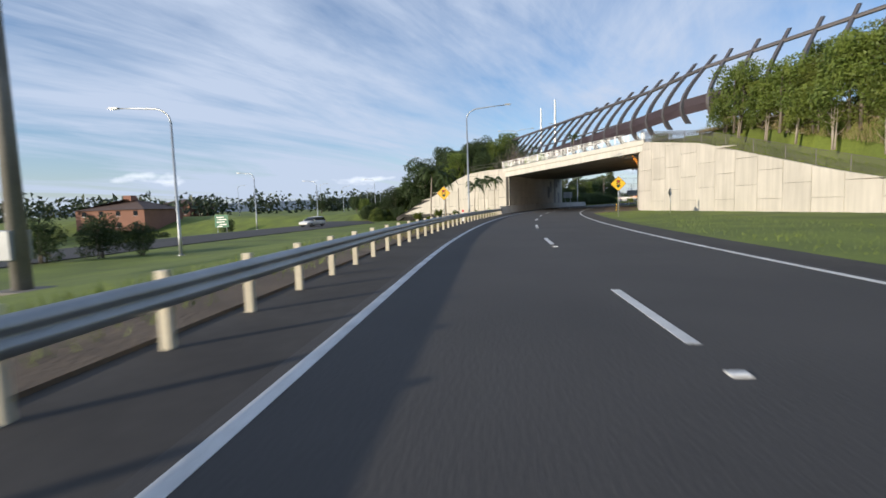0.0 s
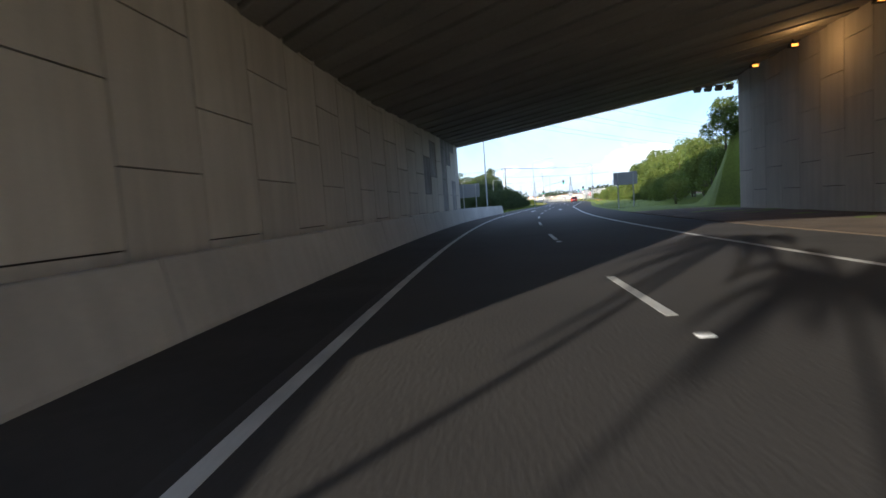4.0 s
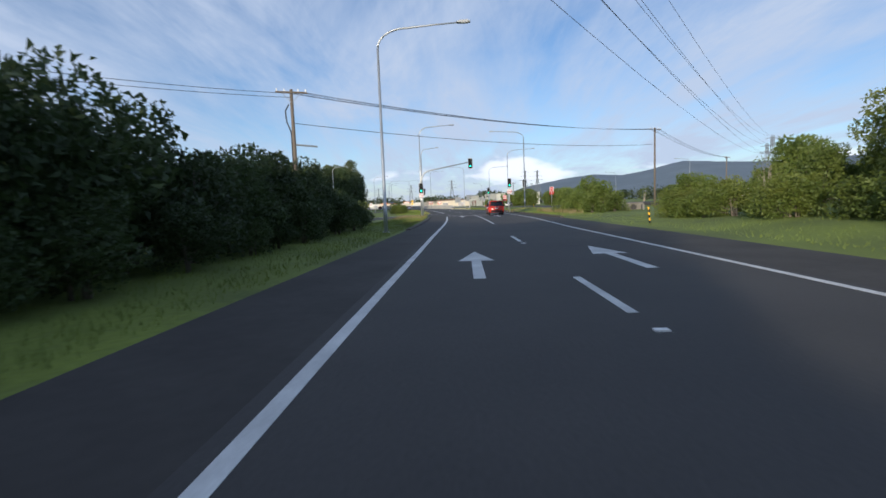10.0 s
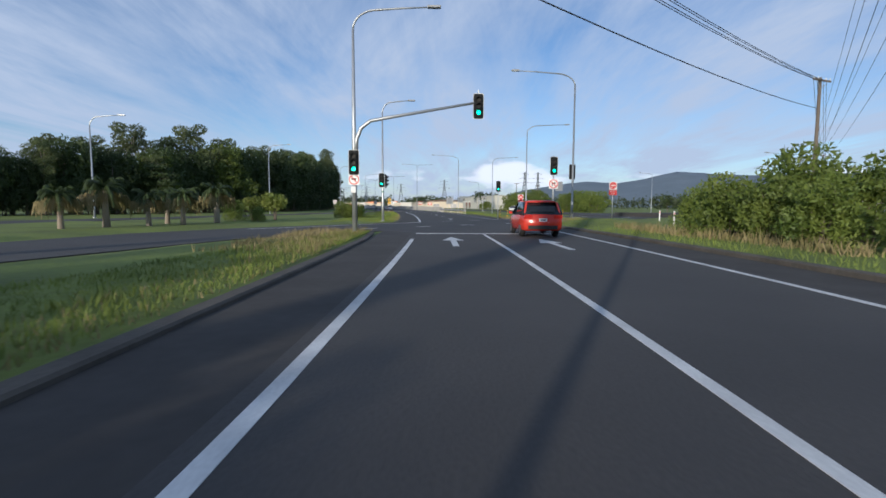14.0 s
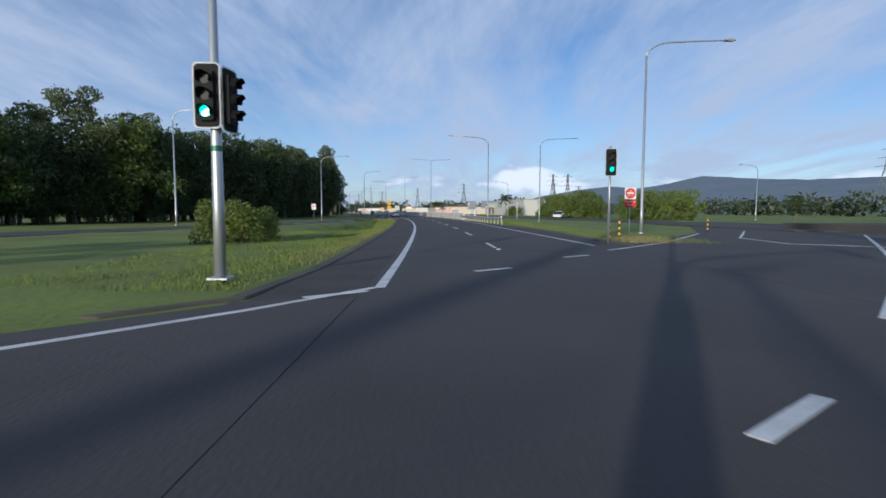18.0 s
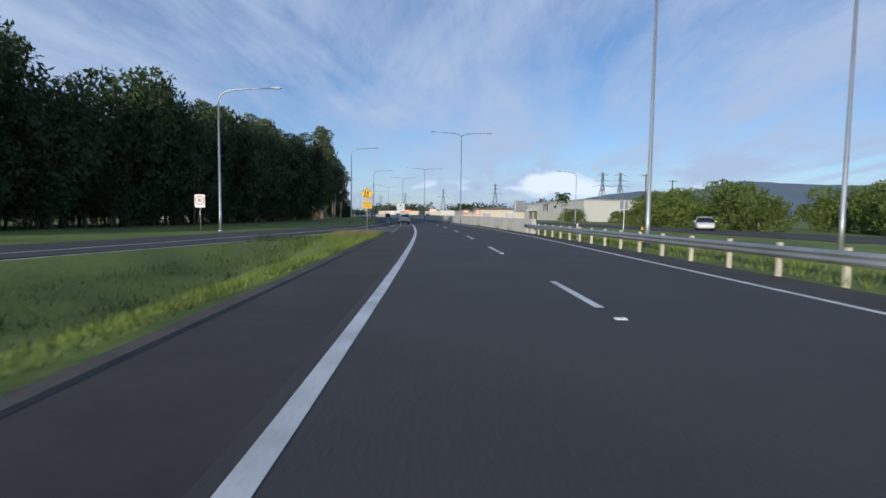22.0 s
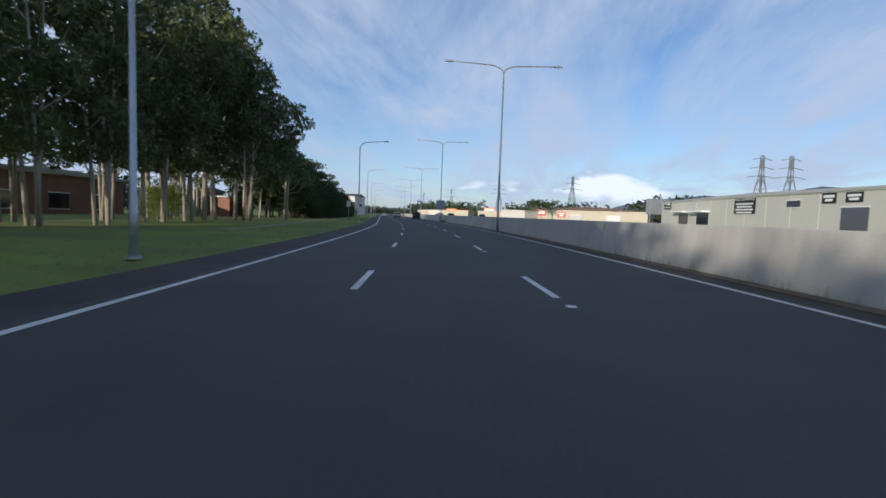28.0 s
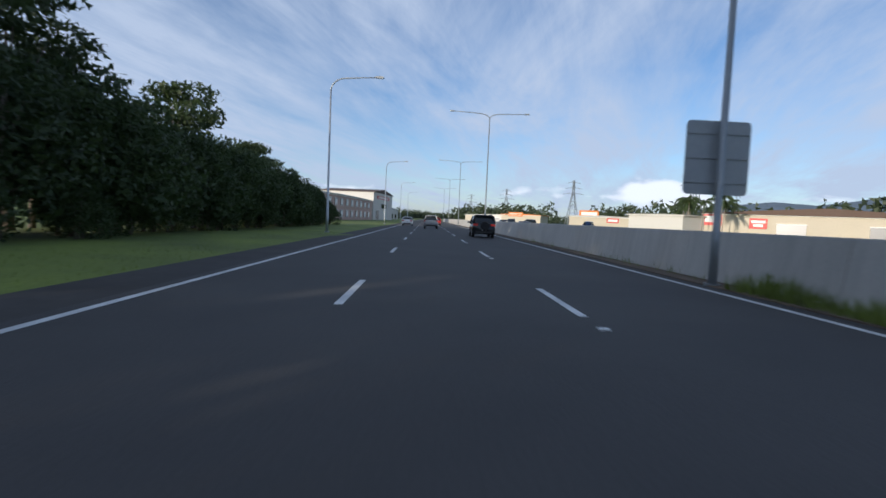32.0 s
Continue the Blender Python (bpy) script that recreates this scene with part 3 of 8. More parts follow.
# ---- road ----
road = tagged(part("road", sweep(-90, 900, [(lambda s: left_line(s) - 0.25, 0), (lambda s: right_line(s) + 0.25, 0), (lambda s: right_line(s) + 0.25, -0.3), (lambda s: left_line(s) - 0.25, -0.3)], 3.0), ASPHALT, None),
              "dark grey asphalt carriageway with white lane lines", "road", kind="structure")
tagged(part("road_shoulder", sweep(-90, 337.5, [(left_edge, -0.006), (lambda s: left_line(s) - 0.25, -0.004), (lambda s: left_line(s) - 0.25, -0.25), (left_edge, -0.25)], 3.0), SHOULDER, None),
       "brown-grey worn asphalt shoulder with dirt along the edge", "road shoulder", kind="structure")
tagged(part("road_shoulder", sweep(-90, 900, [(lambda s: right_line(s) + 0.25, -0.004), (right_edge, -0.006), (right_edge, -0.25), (lambda s: right_line(s) + 0.25, -0.25)], 3.0), SHOULDER, None),
       "brown-grey worn asphalt shoulder with dirt along the edge", "road shoulder", kind="structure")
added_edge = [(346, -7.6), (355, -7.6), (365, -6.8), (385, -6.2), (400, -6.2), (900, -6.2)]
ribbon("added_lane", [(346, -6.8, -1.3), (352, -6.8, -1.35), (365, -6.3, -1.3), (372, -5.4, -1.25), (400, -4.9, -1.55), (900, -4.9, -1.6)], -0.003, ASPHALT, "dark asphalt lane that joins the carriageway", "road", 0.3)
ribbon("road_shoulder", [(346, -8.6, -6.8), (365, -7.6, -6.3), (372, -6.9, -5.4), (400, -6.4, -4.9), (900, -6.4, -4.9)], -0.008, SHOULDER, "dark worn shoulder beside the grass", "road shoulder", 0.3)
ribbon("slip_lane", SLIP, 0.004, ASPHALT, "grey asphalt slip lane that comes in from a side road", "road")
sheet("painted_gore", GORE, 0.001, SHOULDER, "worn asphalt between slip lane and carriageway", "road")
sheet("side_road", SIDE_L, 0.005, ASPHALT, "asphalt side road that joins at the crossing", "road", 0.3)
sheet("crossing", [(243.3, -3.3), (257.2, -3.3), (257.5, -1.4), (242.5, -1.4)], 0.004, ASPHALT, "dark asphalt of the crossing", "road")
sheet("side_road", SIDE_R, 0.005, ASPHALT, "asphalt branch to the other carriageway", "road", 0.3)
ribbon("opposing_road", [(285, 27, 45), (320, 25.5, 36), (360, 24, 34), (400, 20, 31), (440, 13, 25), (900, 10, 22)], 0.10, ASPHALT, "grey asphalt of the opposing carriageway", "road")
ribbon("opposing_road", [(120, 60, 72), (200, 46, 58), (250, 38, 50), (290, 30, 45)], 0.55, ASPHALT, "grey asphalt of the opposing carriageway", "road", 0.6)
ribbon("parallel_road", [(-120, -34, -25), (78, -38, -28), (90, -46, -36)], -1.22, ASPHALT, "grey road at a lower level behind the verge", "road")
ribbon("underpass_apron", [(60, 7.4, 9.0), (66, 9.0, 13.2), (72, 9.2, 13.2), (118, 9.2, 15.2), (124, 9.2, 14.0)], 0.03, DIRT, "bare brown dirt apron under the bridge", "apron", 0.2)
ribbon("foot_track", [(425, -12.4, -11.6), (445, -12.8, -11.9), (460, -13.2, -12.4), (480, -13.9, -13.2)], 0.055, TRACK, "trodden pale dirt track through the grass", "path", 0.1)
ribbon("verge_dirt", [(-60, -7.2, -3.8), (40, -6.8, -3.8), (64, -6.2, -3.8)], 0.045, DIRT, "bare dirt strip below the guard rail", "verge")


def kerb(rows, z0=-0.1, z1=0.13, w=0.28):
    one = ramp_of(rows)
    bm = sweep(rows[0][0], rows[-1][0], [(lambda s: one(s), z0), (lambda s: one(s), z1 - 0.03), (lambda s: one(s) - 0.04, z1), (lambda s: one(s) - w, z1), (lambda s: one(s) - w, z0)], 1.5)
    return tagged(part("kerb", bm, KERB_DIRTY, None), "low stained concrete kerb at the road's edge", "kerb", kind="structure")


def kerb_right(rows, z0=-0.1, z1=0.13, w=0.28):
    one = ramp_of(rows)
    bm = sweep(rows[0][0], rows[-1][0], [(lambda s: one(s), z0), (lambda s: one(s), z1 - 0.03), (lambda s: one(s) + 0.04, z1), (lambda s: one(s) + w, z1), (lambda s: one(s) + w, z0)], 1.5)
    return tagged(part("kerb", bm, KERB_DIRTY, None), "low stained concrete kerb at the road's edge", "kerb", kind="structure")


kerb([(208, -3.2), (236, -3.1), (241.5, -3.4), (243.2, -4.4)], z1=0.07)
kerb([(256.0, -4.6), (257.4, -3.2), (262, -2.9), (300, -3.0), (325, -3.3)], z1=0.025)
kerb_right([(221, 8.4), (245, 8.4), (251, 8.0), (255, 8.6), (257.6, 11.5)])
kerb_right([(270.6, 8.4), (273, 8.2), (290, 8.9), (304, 9.5)], z1=0.05)


# ---- painted lines ----
def stripe(s0, s1, d, w, material=PAINT, z=0.006, name="road_line", label="white painted road line"):
    f = d if callable(d) else (lambda s: d)
    bm = sweep(s0, s1, [(lambda s: f(s) - w / 2, z), (lambda s: f(s) + w / 2, z), (lambda s: f(s) + w / 2, z - 0.005), (lambda s: f(s) - w / 2, z - 0.005)], 3.0)
    return tagged(part(name, bm, material, None), label, "road marking", kind="structure")


stripe(-60, 236.5, left_line, 0.16)
stripe(258.7, 388, left_line, 0.2)
stripe(-60, 251, right_line, 0.15)
stripe(270.5, 900, right_line, 0.15)
stripe(389, 900, ramp_of([(389, -4.5), (400, -4.55), (480, -4.55), (900, -4.8)]), 0.14)
stripe(300, 389, ramp_of([(300, -17.2), (322, -12.4), (337.3, -9.4), (344.6, -8.1), (351.3, -7.15), (356, -6.95), (368.3, -6.0), (389, -4.5)]), 0.14, z=0.013)
stripe(300, 353.2, ramp_of([(300, -15.2), (322, -9.6), (335, -7.25), (341.5, -6.35), (348, -5.2), (353.2, -4.4)]), 0.14, z=0.013)
stripe(354.6, 355.5, ramp_of([(354.6, -4.25), (355.5, -4.15)]), 0.14, z=0.013)
stripe(356.4, 388, ramp_of([(356.4, -4.1), (362.7, -3.55), (375, -2.35), (388, -1.2)]), 0.14, z=0.013)
stripe(337.4, 352.9, -3.02, 0.16, WORN_PAINT, z=0.013)
stripe(212.5, 240, lane_line, 0.14)


def dashes(first, last, phase):
    s = phase
    while s < last:
        if s >= first:
            stripe(s, s + 3.1, lane_line, 0.14, name="lane_dash", label="white lane dash")
            eye = at(s - 0.9, lane_line(s - 0.9), 0.0)
            b = tagged(part("road_stud", box(0.16, 0.1, 0.02, (0, 0, 0.01)), WHITE, None), "small white reflective stud on the asphalt", "road stud", "road studs")
            b.matrix_world = Matrix.Translation(eye) @ Matrix.Rotation(radians(facing(s)), 4, 'Z')
        s += 12.0


dashes(-20, 140, 5.0)
dashes(140, 208, 148.3)
dashes(258, 345, 269.2)
dashes(345, 640, 355.2)
for k in range(20):
    stripe(403.5 + 12 * k, 406.6 + 12 * k, -1.35, 0.14, name="lane_dash", label="white lane dash")


def pointer(s, d):
    """A painted arrow 5.4 m long."""
    bm = bmesh.new()
    for piece in ([(-0.12, 0), (0.12, 0), (0.12, 3.0), (-0.12, 3.0)], [(-0.45, 3.0), (0.45, 3.0), (0, 5.4)]):
        bm.faces.new([bm.verts.new(at(s + y, d + x, 0.007)) for x, y in piece])
    return tagged(part("road_arrow", bm, PAINT, None), "white painted arrow on the lane", "road marking", kind="structure")


for s, d in ((147.5, 0.65), (187.5, 0.27), (232.5, 0.5), (148.2, 4.1), (188.3, 3.8), (231.2, 4.3)):
    pointer(s, d)

for outline in ([(343.0, -5.8), (344.4, -5.45), (340.9, -3.15), (339.6, -3.4)], [(347.7, -5.0), (349.1, -4.75), (345.7, -3.15), (344.4, -3.4)], [(353.2, -4.4), (353.4, -4.2), (353.1, -2.95), (352.9, -3.1)], [(356.4, -4.1), (356.6, -4.0), (355.5, -1.25), (355.2, -1.3)],
                [(358.6, -3.6), (359.6, -3.6), (360.8, -1.3), (360.0, -1.3)], [(363.2, -3.2), (363.8, -3.2), (364.8, -1.25), (364.2, -1.25)], [(368.0, -2.8), (368.6, -2.75), (369.3, -1.2), (368.7, -1.2)], [(372.6, -2.4), (373.1, -2.35), (373.7, -1.2), (373.2, -1.2)], [(376.8, -2.0), (377.3, -1.95), (377.7, -1.2), (377.3, -1.2)]):
    sheet("hatch_bar", outline, 0.012, WORN_PAINT, "worn white hatching bar", "road marking", 0.004)
# stop line, turning dashes of the crossing
sheet("stop_line", [(240.6, -1.2), (241.0, -1.2), (241.0, 6.2), (240.6, 6.2)], 0.007, PAINT, "white stop line before the crossing", "road marking", 0.005)
for s, d in ((245.9, -4.7), (249.1, -1.3), (252.3, 2.05), (257.5, -2.2), (261.2, 0.95), (264.9, 4.1)):
    sheet("turn_dash", [(s, d), (s + 0.7, d + 0.95), (s + 0.82, d + 0.85), (s + 0.12, d - 0.1)], 0.012, PAINT, "white turning dash across the crossing", "road marking", 0.006)
for a, b in (((245.0, -11.4), (249.0, -8.4)), ((249.0, -8.4), (253.0, -5.8)), ((253.0, -5.8), (256.5, -2.8)), ((256.5, -2.8), (258.7, -1.2)), ((255.9, 6.0), (262, 12.0)), ((262, 12.0), (270, 19.0)), ((270, 19.0), (279.8, 27.5)), ((267.8, 6.5), (272.5, 11.0)), ((272.5, 11.0), (282, 18.0)), ((271.5, 16.2), (276.5, 17.2)), ((276.5, 17.2), (286.3, 24.1)), ((271.5, 16.2), (269.3, 18.7))):
    u = np.array([b[0] - a[0], b[1] - a[1]])
    n = np.array([-u[1], u[0]]) / np.hypot(*u) * 0.07
    sheet("edge_line", [tuple(np.array(a) + n), tuple(np.array(b) + n), tuple(np.array(b) - n), tuple(np.array(a) - n)], 0.010, PAINT, "white line of the branch road", "road marking", 0.005)


# ---- barriers and guard rails ----
def barrier(s0, s1, d, height, side, label, step=6.0, plain=False):
    """A run of precast concrete barrier units; side: +1 when the road is on its right."""
    run = thing("concrete_barrier", label, "barrier")
    f = d if callable(d) else (lambda s: d)
    s = s0
    while s < s1 - 0.5:
        e = min(s + step, s1)
        top = height(s) if callable(height) else height
        prof = [(0.0, -0.1), (0.0, 0.09), (-0.10 * side, 0.32), (-0.16 * side, top - 0.02), (-0.18 * side, top), (-0.38 * side, top), (-0.40 * side, top - 0.02), (-0.46 * side, 0.32), (-0.56 * side, 0.09), (-0.56 * side, -0.1)]
        if plain:
            prof = [(0.0, -0.1), (0.0, 0.06), (-0.20 * side, top - 0.02), (-0.22 * side, top), (-0.42 * side, top), (-0.44 * side, top - 0.02), (-0.62 * side, 0.06), (-0.62 * side, -0.1)]
        bm = sweep(s + 0.012, e - 0.012, [((lambda q, o=o: f(q) + o), z) for o, z in prof], 3.0)
        part("barrier_unit", bm, CONCRETE, run)
        s = e
    return run


barrier(65.0, 151.0, ramp_of([(65, -3.75), (90, -3.85), (125, -3.9), (151, -3.36)]), ramp_of([(65, 1.02), (90, 1.04), (115, 1.13), (127, 1.15), (142, 1.07), (151, 1.0)]), 1, "pale weathered concrete barrier along the shoulder", 6.0, True)
barrier(339.0, 720.0, ramp_of([(339, 8.5), (350, 8.3), (400, 8.1), (720, 8.1)]), ramp_of([(339, 1.2), (360, 1.3), (400, 1.4), (720, 1.4)]), -1, "tall pale concrete median barrier with dark stains", 6.0, True)
ribbon("gutter_dirt", [(399, 7.62, 8.2), (440, 7.5, 8.2), (489, 7.25, 8.2), (560, 7.6, 8.2), (720, 7.6, 8.2)], 0.022, DIRT, "dark silt along the foot of the barrier", "dirt", 0.03)


def guard_rail(s0, s1, d, side, label, spacing=2.0):
    run = thing("guard_rail", label, "guard rail")
    f = d if callable(d) else (lambda s: d)
    wave = [(0.0, 0.46), (0.03, 0.48), (0.075, 0.53), (0.075, 0.565), (0.01, 0.60), (0.01, 0.63), (0.075, 0.665), (0.075, 0.70), (0.03, 0.75), (0.0, 0.77)]
    prof = [(o, z) for o, z in wave] + [(o - 0.006, z) for o, z in wave[::-1]]
    bm = sweep(s0, s1, [((lambda q, o=o: f(q) + side * o), z) for o, z in prof], 3.0)
    part("rail_beam", bm, RAIL, run, "dull grey corrugated steel beam", True)
    pm = bpy.data.meshes.new("post")
    b = box(0.12, 0.10, 0.98, (0, 0, 0.35), 0.008)
    b.to_mesh(pm), b.free()
    pm.materials.append(POST)
    s = s0 + 0.5
    while s < s1:
        p = new("post", pm)
        p.parent = run
        p.matrix_basis = Matrix.Translation(at(s, f(s) - side * 0.09, 0)) @ Matrix.Rotation(radians(facing(s)), 4, 'Z')
        s += spacing
    return run


guard_rail(-40, 65.5, ramp_of([(-40, -3.35), (30, -3.4), (58, -3.4), (65.5, -3.7)]), 1, "grey corrugated steel guard rail on pale posts", 1.85)
guard_rail(305.5, 340.5, ramp_of([(305.5, 8.9), (315, 8.5), (340.5, 8.35)]), -1, "grey corrugated steel guard rail before the concrete barrier", 2.0)


# ---- underpass ----
def wall_panels(name, plan, low, label, joint=JOINT, column=1.85, tall=2.45, thick=0.22, dark=0.0, seed=1, side=1):
    """A retaining wall along plan rows of (s, d, top), clad with panels; side +1: its face looks to the right of its run."""
    rng = random.Random(seed)
    run = tagged(new(name), label, "retaining wall", kind="structure")
    pts = [at(s, d, 0) for s, d, _ in plan]
    tops = [r[2] for r in plan]
    acc = [0.0]
    for a, b in zip(pts, pts[1:]):
        acc.append(acc[-1] + (b - a).length)

    def along(u):
        k = 0
        while k < len(acc) - 2 and acc[k + 1] < u:
            k += 1
        f = (u - acc[k]) / (acc[k + 1] - acc[k])
        return pts[k].lerp(pts[k + 1], f), tops[k] + (tops[k + 1] - tops[k]) * f, (pts[k + 1] - pts[k]).normalized()

    back = bmesh.new()
    for i in range(len(pts) - 1):
        w = (pts[i + 1] - pts[i]).normalized()
        n = Vector((w.y, -w.x, 0)) * side
        q = [pts[i] - n * 0.10, pts[i + 1] - n * 0.10, pts[i + 1] - n * 0.55, pts[i] - n * 0.55]
        lo = [back.verts.new((p.x, p.y, -0.6)) for p in q]
        hi = [back.verts.new((p.x, p.y, t - 0.03)) for p, t in zip(q, (tops[i], tops[i + 1], tops[i + 1], tops[i]))]
        for k in range(4):
            back.faces.new((lo[k], lo[(k + 1) % 4], hi[(k + 1) % 4], hi[k]))
        back.faces.new(hi)
    part("backing_wall", back, joint, run, "dark recessed joints behind the panels")
    cols = max(1, int(round(acc[-1] / column)))
    cw = acc[-1] / cols
    for c in range(cols):
        p, t0, way = along(c * cw + 0.02)
        q, t1, _ = along((c + 1) * cw - 0.02)
        way = (q - p).normalized()
        n = Vector((way.y, -way.x, 0)) * side
        z = low - (tall * 0.5 if c % 2 else 0.0)
        while z < max(t0, t1) - 0.05:
            z0, z1 = max(z, low) + 0.015, z + tall - 0.015
            a0, a1 = min(z1, t0), min(z1, t1)
            if z1 > z0 + 0.2 and (a0 > z0 + 0.05 or a1 > z0 + 0.05):
                bm = bmesh.new()
                a0, a1 = max(a0, z0 + 0.02), max(a1, z0 + 0.02)
                face = [(p, z0), (q, z0), (q, a1), (p, a0)]
                proud = 0.0
                is_dark = rng.random() < dark and c > cols * 0.62
                if is_dark:
                    proud = -0.03
                fr = [bm.verts.new(v + n * proud + Vector((0, 0, zz))) for v, zz in face]
                bk = [bm.verts.new(v - n * thick + Vector((0, 0, zz))) for v, zz in face]
                bm.faces.new(fr)
                for k in range(4):
                    bm.faces.new((fr[k], bk[k], bk[(k + 1) % 4], fr[(k + 1) % 4]))
                part("panel", bm, DARK_PANEL if is_dark else PANEL, run, "dark ribbed panel" if is_dark else "")
            z += tall
    return run


wall_panels("wall_left", [(*IN_L, 5.85), (105, -5.2, 6.4), (*OUT_L, 7.0)], -0.1, "underpass wall of staggered pale and dark concrete panels", column=2.1, dark=0.28, seed=4)
wall_panels("wall_right", [(*IN_R, 7.6), (92, 14.2, 8.1), (*OUT_R, 8.55)], -0.1, "underpass wall of staggered pale concrete panels", dark=0.0, seed=7, side=-1)
wall_panels("wing_wall_left", WING_L, -0.1, "sloping wing wall of cream concrete panels", side=-1, seed=2)
wall_panels("wing_wall_right", WING_R, -0.1, "long cream concrete wing wall that falls with the bank", PALE_JOINT, column=2.6, side=1, seed=3)
wall_panels("wing_wall_exit", WING_X, -0.1, "sloping pale concrete wing wall at the far end", side=1, seed=5)


def across(f, k):
    """A place over the bridge: f from the entry (0) to the exit (1), k from the left wall (0) to the right wall (1)."""
    a = (IN_L[0] + (IN_R[0] - IN_L[0]) * k, IN_L[1] + (IN_R[1] - IN_L[1]) * k)
    b = (OUT_L[0] + (OUT_R[0] - OUT_L[0]) * k, OUT_L[1] + (OUT_R[1] - OUT_L[1]) * k)
    pa, pb = at(*a), at(*b)
    return pa.lerp(pb, f)


bridge = thing("bridge", "pale concrete road bridge over the carriageway", "bridge")
units = 44
for u in range(units):
    bm = bmesh.new()
    f0, f1 = u / units + 0.002, (u + 1) / units - 0.002
    drop = 0.05 if u % 2 else 0.0
    ends = [(f0, -0.06), (f1, -0.06), (f1, 1.06), (f0, 1.06)]
    lo = [bm.verts.new(across(f, k) + Vector((0, 0, soffit(f, k) - drop + 0.02))) for f, k in ends]
    hi = [bm.verts.new(across(f, k) + Vector((0, 0, deck_top(f, k) - 0.2))) for f, k in ends]
    bm.faces.new(lo), bm.faces.new(hi)
    for k in range(4):
        bm.faces.new((lo[k], lo[(k + 1) % 4], hi[(k + 1) % 4], hi[k]))
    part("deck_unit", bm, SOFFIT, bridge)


def fascia(f, out, name):
    """The edge beam along one face of the bridge, and its low kerb."""
    a, b = across(f, -0.05), across(f, 1.04)
    way = (b - a).normalized()
    n = Vector((way.y, -way.x, 0)) * out
    prof = [(0.0, -1.36), (0.35, -1.36), (0.35, -0.62), (0.48, -0.55), (0.48, 0.02), (0.0, 0.02)]
    bm = bmesh.new()
    ends = []
    for p, k in ((a, -0.05), (b, 1.04)):
        ends.append([bm.verts.new(p + n * o + Vector((0, 0, deck_top(f, k) + z))) for o, z in prof])
    k = len(prof)
    for i in range(k):
        bm.faces.new((ends[0][i], ends[0][(i + 1) % k], ends[1][(i + 1) % k], ends[1][i]))
    bm.faces.new(ends[0][::-1]), bm.faces.new(ends[1])
    part(name, bm, FASCIA, bridge, "clean pale edge beam")
    return a, b, way, n


fa, fb, fway, fn = fascia(0.0, 1, "edge_beam")
fascia(1.0, -1, "edge_beam")
fa.z, fb.z = deck_top(0.0, -0.05), deck_top(0.0, 1.04)
bm = bmesh.new()
top = [bm.verts.new(across(f, k) + Vector((0, 0, deck_top(f, k) - 0.14))) for f, k in ((0.08, -0.05), (0.08, 1.04), (0.96, 1.04), (0.96, -0.05))]
low = [bm.verts.new(v.co - Vector((0, 0, 0.05))) for v in top]
bm.faces.new(top), bm.faces.new(low[::-1])
for k in range(4):
    bm.faces.new((top[k], low[k], low[(k + 1) % 4], top[(k + 1) % 4]))
part("roadway", bm, ASPHALT, bridge, "asphalt on the bridge")

# railing on the near edge
railing = thing("bridge_railing", "pale steel railing with upright bars on the bridge edge", "railing")
length = (fb - fa).length
for z in (1.12, 0.16):
    part("rail", tube([fa + fn * 0.3 + Vector((0, 0, z)), fb + fn * 0.3 + Vector((0, 0, z))], 0.035, 6), GALV, railing)
post_me = bpy.data.meshes.new("post")
b = box(0.07, 0.07, 1.14, (0, 0, 0.57))
b.to_mesh(post_me), b.free()
post_me.materials.append(GALV)
bar_me = bpy.data.meshes.new("bar")
b = box(0.018, 0.018, 0.96, (0, 0, 0.64))
b.to_mesh(bar_me), b.free()
bar_me.materials.append(GALV)
n_bars = int(length / 0.14)
for k in range(n_bars + 1):
    p = fa.lerp(fb, k / n_bars) + fn * 0.3 + Vector((0, 0, 0.02))
    o = new("post" if k % 14 == 0 else "bar", post_me if k % 14 == 0 else bar_me)
    o.parent = railing
    o.matrix_basis = Matrix.Translation(p)

# sodium floodlights on the right wall
for k in range(9):
    f = 0.12 + 0.098 * k + (0.018 if k % 3 == 1 else 0.0)
    p = across(f, 0.955) + Vector((0, 0, soffit(f, 0.955) - 0.28))
    lamp = thing("tunnel_floodlight", "lit orange floodlight on a bracket under the bridge", "floodlight", "floodlights under the bridge", Matrix.Translation(p) @ Matrix.Rotation(radians(facing(95)), 4, 'Z'))
    part("housing", box(0.42, 0.26, 0.20, (0, 0.02, 0), 0.03), TRIM, lamp)
    part("lens", box(0.30, 0.03, 0.13, (0, -0.125, -0.02), 0.01), SODIUM, lamp, "glowing orange lens")
    part("bracket", tube([(0, 0.05, 0.08), (0, 0.05, 0.34)], 0.03, 6), TRIM, lamp)
for k in (1, 4, 7):
    lt = new("floodlight_glow", bpy.data.lights.new("floodlight_glow", 'POINT'))
    lt.data.energy, lt.data.color, lt.data.shadow_soft_size = 30, (1.0, 0.5, 0.14), 0.15
    lt.location = across(0.10 + 0.095 * k, 0.91) + Vector((0, 0, soffit(0.10 + 0.095 * k, 0.91) - 0.75))
